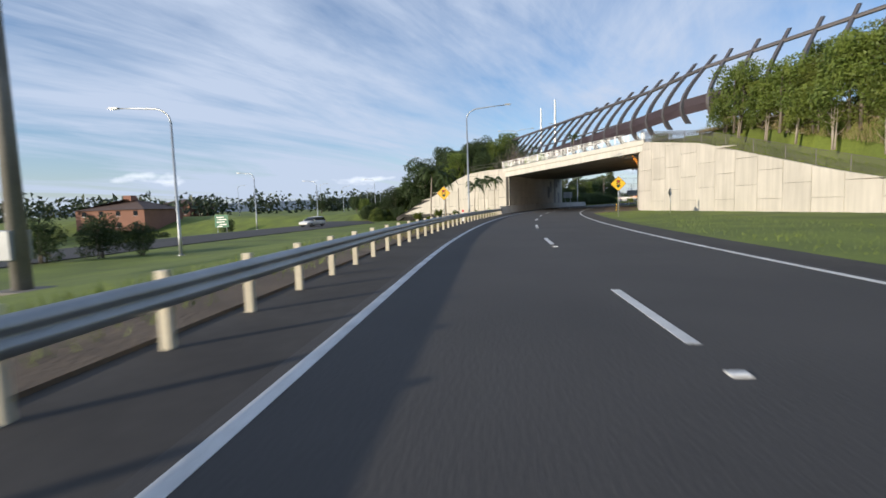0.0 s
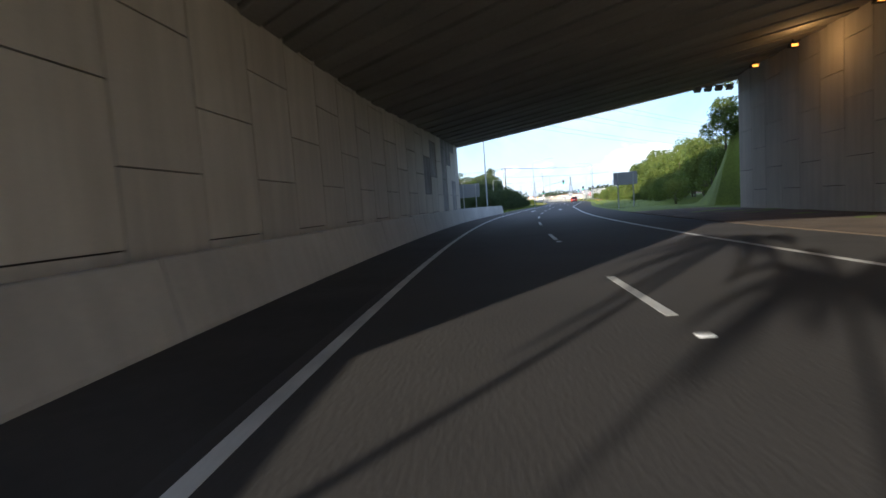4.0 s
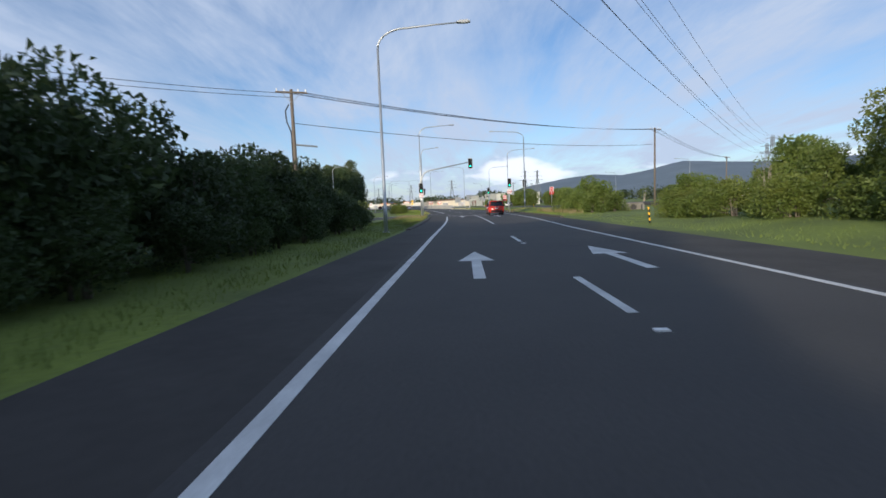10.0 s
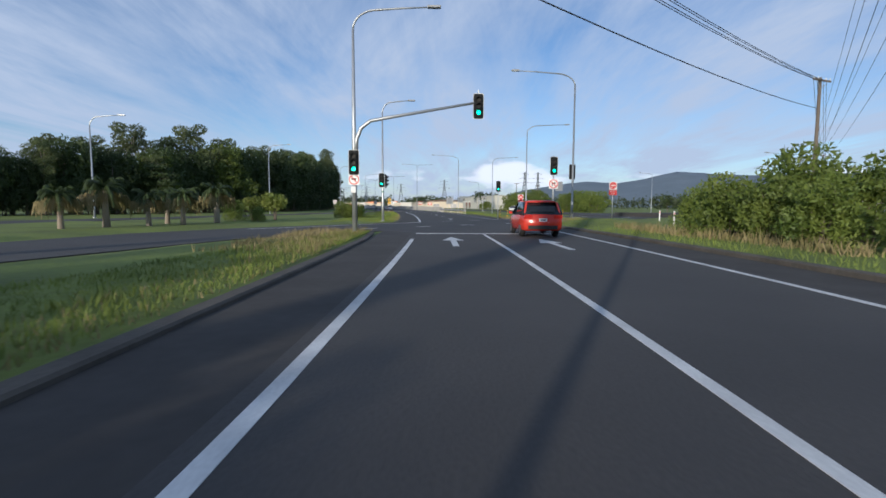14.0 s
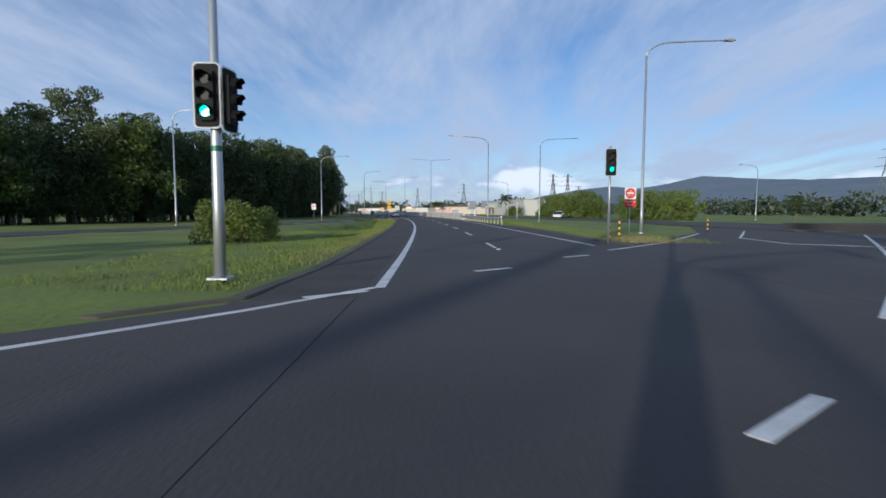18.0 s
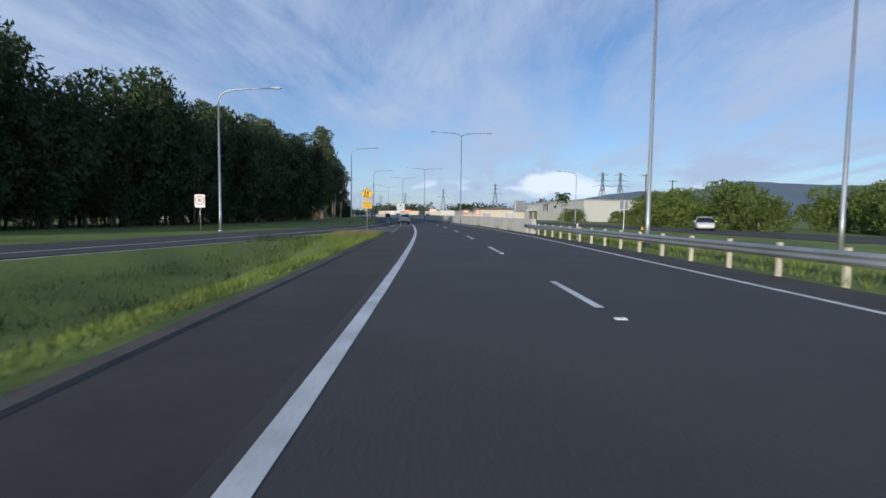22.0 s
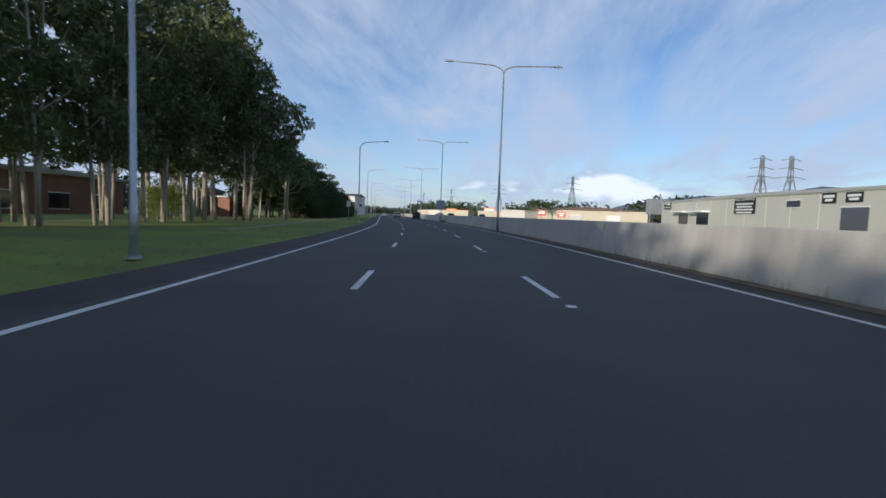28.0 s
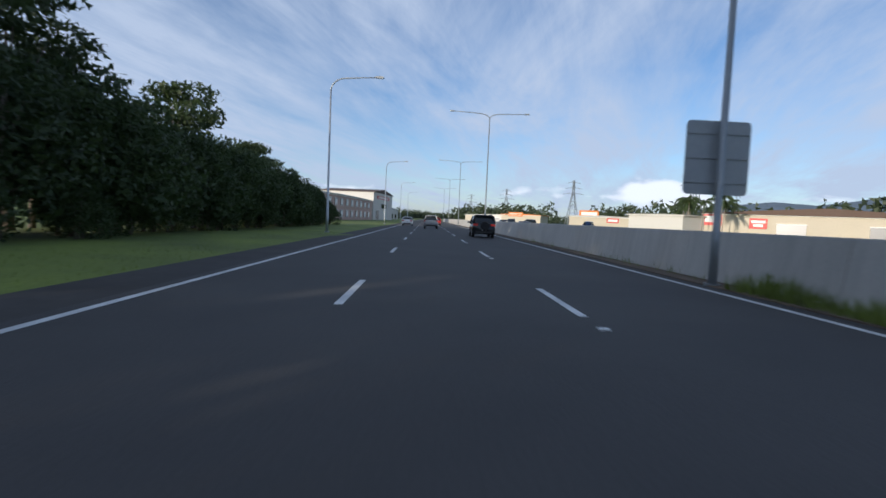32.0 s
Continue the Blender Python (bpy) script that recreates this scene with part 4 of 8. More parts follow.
for f in (0.06, 0.99):
    rack = thing("lamp_rack", "pale steel bracket with four unlit floodlights under the bridge", "lamp rack", "lamp racks", Matrix.Translation(across(f, 0.93) + Vector((0, 0, soffit(f, 0.93) - 0.45))) @ Matrix.Rotation(radians(facing(90)), 4, 'Z'))
    part("bracket_bar", box(2.6, 0.08, 0.08, (0, 0, 0.1), 0.01), GALV, rack)
    part("hanger", box(0.08, 0.08, 0.5, (0, 0, 0.3)), GALV, rack)
    for q in range(4):
        part("floodlight", box(0.42, 0.3, 0.24, (-1.0 + 0.66 * q, -0.05, -0.08), 0.03, Matrix.Rotation(radians(-28), 4, 'X')), ALU, rack)

# curved canopy ribs of the footway, and their dark screen
canopy = thing("footway_canopy", "row of tall curved dark steel ribs with a dark lower screen", "canopy")
c0 = at(66.8, 12.6) + Vector((0, 0, 8.35))
c_way = Vector((-math.sin(radians(48.5)), math.cos(radians(48.5)), 0))
c_side = Vector((c_way.y, -c_way.x, 0))      # to the right of the way: over the walk's side
BAY = 2.7


def climb(k):
    """The footway climbs toward the hill."""
    return 0.25 + max(0.0, -k) * BAY * 0.085 - min(max(k, 0.0), 12.0) * BAY * 0.058


def bay(k):
    """Foot of the canopy at bay k and its way there; it bends away from the road behind the wing wall."""
    b = radians(48.5 if k >= -3 else 65.0)
    w = Vector((-math.sin(b), math.cos(b), 0))
    p = c0 + c_way * BAY * max(k, -3) + (w * BAY * (k + 3) if k < -3 else Vector())
    return p + Vector((0, 0, climb(k))), w, Vector((w.y, -w.x, 0))




def rib_curve(k):
    """Side offset and height of the rib: it bulges back and hooks over to the front."""
    a = radians(-42 + 148 * k)
    return 0.4 - 3.4 * math.cos(a) + 2.5, 0.0 + 7.4 * k - 0.5 * math.sin(math.pi * k)


bm = bmesh.new()
prev = None
for k in range(15):
    o, z = rib_curve(k / 14)
    wd = 0.30 - 0.12 * (k / 14)
    ring = [bm.verts.new((x, o * -1 + y, z)) for x, y in ((-0.14, -wd), (0.14, -wd), (0.14, wd), (-0.14, wd))]
    if prev:
        for i in range(4):
            bm.faces.new((prev[i], prev[(i + 1) % 4], ring[(i + 1) % 4], ring[i]))
    else:
        bm.faces.new(ring[::-1])
    prev = ring
bm.faces.new(prev)
bmesh.ops.recalc_face_normals(bm, faces=bm.faces)
rib_me = bpy.data.meshes.new("rib")
bm.to_mesh(rib_me), bm.free()
rib_me.materials.append(RIB)
rot = Matrix.Rotation(math.atan2(c_way.y, c_way.x), 4, 'Z')
for k in range(-17, 40):
    o = new("rib", rib_me)
    o.parent = canopy
    foot, w, _ = bay(k)
    o.matrix_basis = Matrix.Translation(foot) @ Matrix.Rotation(math.atan2(w.y, w.x), 4, 'Z')
for h, t in ((0.84, 0.20), (0.38, 0.09)):
    o, z = rib_curve(h)
    part("purlin", tube([bay(k)[0] + bay(k)[2] * o + Vector((0, 0, z)) for k in (-17, -10, -4, -3, 0, 39)], t, 6), RIB, canopy)
for k in range(-17, 39):
    bm = bmesh.new()
    cs = []
    for e in (0.06, 0.94):
        base, _, out = bay(k + e)
        cs.append([bm.verts.new(base + out * (rib_curve(v)[0] - 0.16) + Vector((0, 0, rib_curve(v)[1]))) for v in (0.14, 0.26, 0.38)])
    for i in range(2):
        bm.faces.new((cs[0][i], cs[1][i], cs[1][i + 1], cs[0][i + 1]))
    r = bmesh.ops.solidify(bm, geom=bm.faces[:], thickness=0.05)
    part("screen_panel", bm, PURPLE, canopy)
for k0, k1 in ((0, 12), (12, 39)):
    bm = bmesh.new()
    ring = [[bm.verts.new(bay(k)[0] + c_side * o + Vector((0, 0, z))) for o, z in ((0.15, -0.35), (0.45, -0.35), (0.45, 0.1), (0.15, 0.1))] for k in (k0, k1)]
    for i in range(4):
        bm.faces.new((ring[0][i], ring[0][(i + 1) % 4], ring[1][(i + 1) % 4], ring[1][i]))
    bm.faces.new(ring[0][::-1]), bm.faces.new(ring[1])
    part("parapet", bm, FASCIA, canopy, "low pale parapet below the ribs")

# mesh fence along the right wing wall
fence = thing("mesh_fence", "dark mesh fence on the crest of the wing wall", "fence")
wp = [(at(s, d + 0.25, 0), z) for s, d, z in WING_R]
for (a, za), (b, zb) in zip(wp, wp[1:]):
    n = max(1, int((b - a).length / 2.6))
    for k in range(n):
        p, q = a.lerp(b, k / n), a.lerp(b, (k + 1) / n)
        zp, zq = za + (zb - za) * k / n, za + (zb - za) * (k + 1) / n
        part("fence_post", tube([p + Vector((0, 0, zp - 0.3)), p + Vector((0, 0, zp + 1.25))], 0.035, 6), FENCE, fence)
        part("top_rail", tube([p + Vector((0, 0, zp + 1.22)), q + Vector((0, 0, zq + 1.22))], 0.025, 6), FENCE, fence)
        bm = bmesh.new()
        wires = 22
        for w in range(wires):
            for lean in (0, 1):
                f0, f1 = w / wires, (w + 1.0) / wires
                lo, hi = (p.lerp(q, f0), zp + (zq - zp) * f0), (p.lerp(q, f1), zp + (zq - zp) * f1)
                z0, z1 = (0.03, 1.2) if lean else (1.2, 0.03)
                tube([lo[0] + Vector((0, 0, lo[1] + z0)), hi[0] + Vector((0, 0, hi[1] + z1))], 0.013, 3, bm, False)
        part("mesh", bm, FENCE, fence)


wing_rail = thing("wing_railing", "slim grey railing along the crest of the wing wall", "railing")
rp = [(at(q, d - 0.0, 0) + Vector((0, 0.35, z))) for q, d, z in WING_L[:3]]
for a, b in zip(rp, rp[1:]):
    for h in (1.05, 0.55):
        part("rail", tube([a + Vector((0, 0, h)), b + Vector((0, 0, h))], 0.025, 6), FENCE, wing_rail)
    for k in range(3):
        v = a.lerp(b, k / 2)
        part("post", tube([v - Vector((0, 0, 0.3)), v + Vector((0, 0, 1.08))], 0.03, 6), FENCE, wing_rail)


# ---- street furniture ----
def stand(s, d, z=None, turn=0.0):
    """A pose at s, d on the ground, its -y side toward the oncoming walk."""
    if z is None:
        z = ground_at(s, d)
        if left_edge(s) < d < right_edge(s):
            z = 0.0
    return Matrix.Translation(at(s, d, z)) @ Matrix.Rotation(radians(facing(s) + turn), 4, 'Z')


def lamp_arm(top, reach, height):
    """Centre line of a curved outreach arm that starts at the pole's head."""
    pts = []
    for k in range(9):
        a = radians(90 * k / 8)
        pts.append((reach * 0.34 * (1 - math.cos(a)) if reach > 0 else reach * 0.34 * (1 - math.cos(a)), 0, top + (height - top) * 0.86 * math.sin(a)))
    pts.append((reach * 0.7, 0, height - (height - top) * 0.05))
    pts.append((reach, 0, height))
    return pts


def street_lamp(s, d, height, reach, double=False, material=GALV, group="street lamps", turn=0.0, label=""):
    """A tapered steel pole with one or two curved arms; reach > 0 to the right of the road's way."""
    lamp = thing("street_lamp", label or ("tall grey steel street lamp with two arms" if double else "tall grey steel street lamp with one curved arm"), "street lamp", group, stand(s, d, turn=turn))
    top = height - (1.1 if not double else 0.75)
    part("base_flange", tube([(0, 0, 0), (0, 0, 0.06)], 0.2, 12), material, lamp)
    part("pole", tube([(0, 0, 0.02), (0, 0, 1.4), (0, 0, 1.42), (0, 0, top)], [0.11, 0.105, 0.095, 0.06], 12), material, lamp, smooth=True)
    for r in ((reach, -reach) if double else (reach,)):
        part("arm", tube(lamp_arm(top - 0.02, r, height), [0.055] * 9 + [0.045, 0.035], 8), material, lamp, smooth=True)
        e = 1 if r > 0 else -1
        head = part("lamp_head", prism([(e * x, z) for x, z in ((-0.05, 0.03), (0.12, 0.09), (0.5, 0.10), (0.66, 0.05), (0.68, 0.0), (0.0, -0.03))], 0.27, Matrix.Translation((r, 0, height))), ALU, lamp, "flat grey lamp head")
        part("lens", box(0.40, 0.2, 0.05, (r + e * 0.38, 0, height - 0.02), 0.01), LENS, head, "pale lens")
    return lamp


street_lamp(52.0, -5.4, 11.3, 3.9)
street_lamp(148.2, -5.05, 12.7, 4.6, material=POLE_DARK)
street_lamp(205.5, -4.3, 11.0, 4.3)
street_lamp(256.0, 11.5, 11.9, -4.6, material=POLE_DARK)
street_lamp(281.0, 13.6, 12.2, 5.0)
street_lamp(300.3, -24.5, 11.3, 3.0)
street_lamp(319.6, 9.6, 11.9, -5.0)
street_lamp(317.0, 16.3, 11.4, 4.6)
street_lamp(336.4, -16.0, 10.8, 4.0)
street_lamp(371.5, -9.9, 11.0, 3.2)
street_lamp(391.5, 31.5, 10.1, -3.2)
street_lamp(407.5, -7.6, 10.9, 3.4)
street_lamp(463.5, -7.1, 11.0, 3.2)
street_lamp(518.2, -7.6, 11.8, 3.3)
for k in range(3):
    street_lamp(573 + 55 * k, -7.8, 11.6, 3.3)
for s in (380.3, 437.4, 492.2, 543.4, 597.0, 650.0, 704.0):
    street_lamp(s, 7.45 if s > 480 else 6.8 if s > 400 else 7.3, 15.7 if 480 < s < 500 else 14.4 if 430 < s < 440 else 15.0, 4.4, True, POLE_DARK, "median lamps", 0.0, "tall grey steel street lamp with two arms behind the barrier")
street_lamp(268.0, -34.0, 10.3, 2.8)
street_lamp(290.0, 58.0, 10.0, -3.0)
street_lamp(335.0, 62.0, 10.0, -3.0)
street_lamp(28.6, -20.4, 9.4, -3.6, material=GALV)
street_lamp(25.0, -30.5, 7.2, 2.0)
street_lamp(68.0, -43.1, 8.9, -2.5)
street_lamp(88.0, -46.0, 8.9, -2.5)
for s, d in ((132, -84), (150, -92), (172, -100), (196, -112), (120, -104), (215, -120)):
    street_lamp(s, d, 9.4, 2.5)
street_lamp(118.0, -52.0, 8.9, -2.5)
street_lamp(150.0, -60.0, 8.9, 2.5)
street_lamp(64.0, 42.0, 9.5, 3.6, True, label="grey double street lamp on the upper road")
street_lamp(106.0, -9.5, 8.5, 3.2, True, label="grey double street lamp on the upper road")


# ---- signal lights ----
def signal_head(parent, m, lit=True, side=False, name="signal_head"):
    """Three lenses with hoods on a backing board; the lowest lit green."""
    h = part(name, prism(rounded(0.30, 0.96, 0.05), 0.20, m @ Matrix.Translation((0, 0.10, 0))), HOUSING, parent, "black signal housing")
    board = part("backing_board", prism(rounded(0.50, 1.22, 0.09), 0.015, m @ Matrix.Translation((0, 0.09, 0))), HOUSING, h, "black board with a white rim")
    rim_o, rim_i = rounded(0.54, 1.26, 0.10), rounded(0.48, 1.20, 0.085)
    bm = bmesh.new()
    k = len(rim_o)
    vo = [bm.verts.new(m @ Vector((x, 0.075, z))) for x, z in rim_o]
    vi = [bm.verts.new(m @ Vector((x, 0.075, z))) for x, z in rim_i]
    for i in range(k):
        bm.faces.new((vo[i], vo[(i + 1) % k], vi[(i + 1) % k], vi[i]))
    bmesh.ops.solidify(bm, geom=bm.faces[:], thickness=0.012)
    part("white_rim", bm, WHITE, h)
    for i, z in enumerate((0.31, 0.0, -0.31)):
        on = lit and i == 2
        bm = bmesh.new()
        bmesh.ops.create_cone(bm, cap_ends=True, segments=20, radius1=0.105, radius2=0.105, depth=0.02, matrix=m @ Matrix.Translation((0, -0.005, z)) @ Matrix.Rotation(radians(90), 4, 'X'))
        part("lens", bm, LIT_GREEN if on else DARK_LENS, h, "lit green lens" if on else "")
        hood = bmesh.new()
        a, b = [], []
        for q in range(13):
            w = radians(-30 + 240 * q / 12)
            x, zz = 0.125 * math.cos(w), 0.125 * math.sin(w)
            a.append(hood.verts.new(m @ Vector((x, 0.0, z + zz))))
            b.append(hood.verts.new(m @ Vector((x, -0.20 if 2 < q < 10 else -0.12, z + zz - 0.01))))
        for q in range(12):
            hood.faces.new((a[q], a[q + 1], b[q + 1], b[q]))
        bmesh.ops.solidify(hood, geom=hood.faces[:], thickness=0.006)
        part("hood", hood, HOUSING, h)
    return h


def ring_sign(parent, m, r, what):
    """A white board with a red ring and a black bent arrow, or a number."""
    plate = part("sign_plate", prism(rounded(r * 2.15, r * 2.15, 0.05), 0.012, m), WHITE, parent, "white plate with a red ring")
    bm = bmesh.new()
    o = [bm.verts.new(m @ Vector((r * math.cos(2 * math.pi * k / 32), -0.009, r * math.sin(2 * math.pi * k / 32)))) for k in range(32)]
    i = [bm.verts.new(m @ Vector((r * 0.82 * math.cos(2 * math.pi * k / 32), -0.009, r * 0.82 * math.sin(2 * math.pi * k / 32)))) for k in range(32)]
    for k in range(32):
        bm.faces.new((o[k], o[(k + 1) % 32], i[(k + 1) % 32], i[k]))
    part("red_ring", bm, RED, plate)
    if what in ("left", "right"):
        e = -1 if what == "left" else 1
        u = r * 0.11
        part("arrow", prism([(e * x * r, z * r) for x, z in ((-0.38, -0.5), (-0.18, -0.5), (-0.18, 0.06), (0.22, 0.06), (0.22, -0.14), (0.55, 0.16), (0.22, 0.46), (0.22, 0.26), (-0.38, 0.26))], 0.004, m @ Matrix.Translation((0, -0.010, 0))), BLACK, plate)
        part("slash", prism([(-0.62 * r, 0.52 * r), (-0.5 * r, 0.64 * r), (0.62 * r, -0.52 * r), (0.5 * r, -0.64 * r)], 0.004, m @ Matrix.Translation((0, -0.013, 0))), RED, plate)
    else:
        letters(what, r * 1.05, BLACK, plate, m @ Matrix.Translation((0, -0.012, 0)))
    return plate


def slim_post(parent, height, material=GALV, r=0.045, name="post"):
    return part(name, tube([(0, 0, -0.1), (0, 0, height)], r, 10), material, parent, smooth=True)


# the mast-arm signal with its lamp
mast = thing("traffic_light", "grey signal pole with a long mast arm and a lamp", "traffic light", "traffic lights", stand(240.0, -4.25))
part("pole", tube([(0, 0, -0.1), (0, 0, 4.6), (0, 0, 9.9)], [0.13, 0.11, 0.06], 12), GALV, mast, smooth=True)
part("lamp_arm", tube(lamp_arm(9.88, 3.6, 10.95), [0.055] * 9 + [0.045, 0.035], 8), GALV, mast, smooth=True)
part("lamp_head", box(0.66, 0.27, 0.12, (3.95, 0, 10.97), 0.03), ALU, mast)
part("mast_arm", tube([(0.1, 0, 3.9), (0.12, 0, 4.6), (0.35, 0, 5.15), (0.8, 0, 5.5), (1.6, 0, 5.66), (5.95, 0, 6.42)], [0.10, 0.10, 0.095, 0.09, 0.085, 0.06], 10), GALV, mast, smooth=True)
signal_head(mast, Matrix.Translation((6.15, -0.12, 6.25)))
part("finial", tube([(6.15, 0, 6.6), (6.15, 0, 7.05)], 0.03, 8), GALV, mast)
signal_head(mast, Matrix.Translation((0, -0.26, 3.45)))
ring_sign(mast, Matrix.Translation((0, -0.16, 2.62)), 0.25, "left")
part("control_box", box(0.25, 0.18, 0.32, (-0.02, -0.16, 2.12), 0.02), WHITE, mast)

far_left = thing("traffic_light", "grey steel signal pole with two heads and a street lamp", "traffic light", "traffic lights", stand(259.4, -4.4))
part("pole", tube([(0, 0, -0.05), (0, 0, 1.5), (0, 0, 9.4)], [0.115, 0.11, 0.06], 12), GALV, far_left, smooth=True)
part("base_flange", box(0.42, 0.42, 0.05, (0, 0, 0.03), 0.01), GALV, far_left)
part("lamp_arm", tube(lamp_arm(9.38, 2.3, 10.5), [0.055] * 9 + [0.045, 0.035], 8), GALV, far_left, smooth=True)
part("lamp_head", box(0.62, 0.27, 0.12, (2.55, 0, 10.52), 0.03), ALU, far_left)
signal_head(far_left, Matrix.Translation((-0.08, -0.26, 3.6)))
signal_head(far_left, Matrix.Translation((0.34, 0.05, 3.55)) @ Matrix.Rotation(radians(80), 4, 'Z'), lit=False)
part("green_band", tube([(0, 0, 2.55), (0, 0, 2.66)], 0.108, 12), GREEN, far_left)

right_post = thing("traffic_light", "short signal post with a green light and a no-right-turn sign", "traffic light", "traffic lights", stand(248.8, 7.95, 0.11))
slim_post(right_post, 4.75, r=0.055)
signal_head(right_post, Matrix.Translation((0, -0.2, 4.05)))
ring_sign(right_post, Matrix.Translation((0, -0.08, 2.85)), 0.30, "right")
part("sign_plate", prism(rounded(0.5, 0.62, 0.04), 0.012, Matrix.Translation((0.42, 0.08, 2.7))), ALU, right_post, "grey back of a plate")

pole_sig = thing("signal_cabinet", "black signal head fixed to a lamp pole", "traffic light", "traffic lights", stand(256.0, 11.5, 0.2))
signal_head(pole_sig, Matrix.Translation((0.0, 0.25, 4.1)) @ Matrix.Rotation(radians(180), 4, 'Z'), lit=False)

island_post = thing("traffic_light", "signal post on the island with a green light", "traffic light", "traffic lights", stand(272.3, 8.15, 0.09))
slim_post(island_post, 4.35, r=0.055)
signal_head(island_post, Matrix.Translation((0, -0.2, 3.62)))


# ---- signs ----
def diamond_sign(s, d, centre, diag, draw, label, plate=None, z=None):
    sign = thing("warning_sign", label, "road sign", "warning signs", stand(s, d, z))
    slim_post(sign, centre + diag * 0.5, r=0.035)
    m = Matrix.Translation((0, -0.055, centre)) @ Matrix.Rotation(radians(45), 4, 'Y')
    side = diag / math.sqrt(2)
    board = part("sign_board", prism(rounded(side, side, 0.06), 0.012, m), YELLOW, sign, "yellow diamond board")
    inner, outer = rounded(side * 0.91, side * 0.91, 0.05), rounded(side * 0.95, side * 0.95, 0.055)
    bm = bmesh.new()
    k = len(inner)
    a = [bm.verts.new(m @ Vector((x, -0.008, zz))) for x, zz in inner]
    b = [bm.verts.new(m @ Vector((x, -0.008, zz))) for x, zz in outer]
    for i in range(k):
        bm.faces.new((a[i], a[(i + 1) % k], b[(i + 1) % k], b[i]))
    part("border", bm, BLACK, board)
    flat = Matrix.Translation((0, -0.066, centre))
    if draw == "signal":
        part("symbol", prism(rounded(diag * 0.15, diag * 0.50, 0.03), 0.006, flat), BLACK, board)
        for q, colour in ((1, RED), (0, YELLOW), (-1, GREEN)):
            bm = bmesh.new()
            bmesh.ops.create_cone(bm, cap_ends=True, segments=14, radius1=diag * 0.055, radius2=diag * 0.055, depth=0.006, matrix=flat @ Matrix.Translation((0, -0.004, q * diag * 0.155)) @ Matrix.Rotation(radians(90), 4, 'X'))
            part("symbol_light", bm, colour, board)
            for e in (-1, 1):
                part("symbol_hood", prism([(e * diag * 0.08, (q * 0.155 + 0.05) * diag), (e * diag * 0.19, (q * 0.155 + 0.05) * diag), (e * diag * 0.08, (q * 0.155 - 0.045) * diag)], 0.006, flat), BLACK, board)
    else:
        u = diag
        part("arrow", prism([(x * u, zz * u) for x, zz in ((0.03, -0.30), (0.10, -0.30), (0.10, 0.12), (0.16, 0.12), (0.065, 0.30), (-0.03, 0.12), (0.03, 0.12))], 0.006, flat), BLACK, board)
        part("arrow", prism([(x * u, zz * u) for x, zz in ((-0.28, -0.16), (-0.20, -0.24), (-0.10, -0.10), (-0.10, 0.12), (-0.04, 0.12), (-0.135, 0.30), (-0.23, 0.12), (-0.17, 0.12), (-0.17, -0.06))], 0.006, flat), BLACK, board)
        part("dash", prism([(-0.04 * u, -0.36 * u), (0.0, -0.36 * u), (-0.03 * u, -0.14 * u), (-0.06 * u, -0.14 * u)], 0.006, flat), BLACK, board)
    if plate:
        pz = centre - diag * 0.5 - 0.30
        p = part("plate", prism(rounded(0.66, 0.50, 0.05), 0.012, Matrix.Translation((0.03, -0.055, pz))), YELLOW, sign, "yellow plate with black writing")
        for j, text in enumerate(plate):
            letters(text, 0.185, BLACK, p, Matrix.Translation((0.03, -0.063, pz + 0.10 - 0.20 * j)))
    return sign


diamond_sign(45.2, -6.5, 2.5, 1.28, "signal", "yellow diamond sign with a traffic-light symbol on a grey post")
diamond_sign(45.6, 8.75, 2.76, 1.28, "signal", "yellow diamond sign with a traffic-light symbol on the grass")
diamond_sign(333.7, -4.58, 2.85, 0.94, "merge", "yellow diamond added-lane sign with a plate below", ("ADDED", "LANE"))

turned = thing("warning_sign", "grey back of a diamond sign turned away on the grass", "road sign", "warning signs", stand(51.6, 14.1, 0.05, 62.0))
slim_post(turned, 2.3, r=0.035)
part("sign_board", prism(rounded(0.72, 0.72, 0.05), 0.012, Matrix.Translation((0, 0.05, 1.85)) @ Matrix.Rotation(radians(45), 4, 'Y')), ALU, turned, "plain grey back")

cycle = thing("cycle_sign", "white sign with a bicycle, black words and an arrow", "road sign", m=stand(356.4, -2.75, 0.0))
slim_post(cycle, 2.75, r=0.035)
cm = Matrix.Translation((0, -0.05, 2.28))
cb = part("sign_board", prism(rounded(0.92, 0.94, 0.07), 0.012, cm), WHITE, cycle, "white board with a black border")
bm = bmesh.new()
a = [bm.verts.new(cm @ Vector((x, -0.008, z))) for x, z in rounded(0.85, 0.87, 0.055)]
b = [bm.verts.new(cm @ Vector((x, -0.008, z))) for x, z in rounded(0.88, 0.90, 0.06)]
for i in range(len(a)):
    bm.faces.new((a[i], a[(i + 1) % len(a)], b[(i + 1) % len(a)], b[i]))
part("border", bm, BLACK, cb)
for x in (-0.13, 0.13):
    bm = bmesh.new()
    pts = [cm @ Vector((x + 0.10 * math.cos(q), -0.011, 0.19 + 0.10 * math.sin(q))) for q in [2 * math.pi * k / 20 for k in range(21)]]
    part("bicycle_wheel", tube(pts, 0.011, 5, bm, False), BLACK, cb)
bm = bmesh.new()
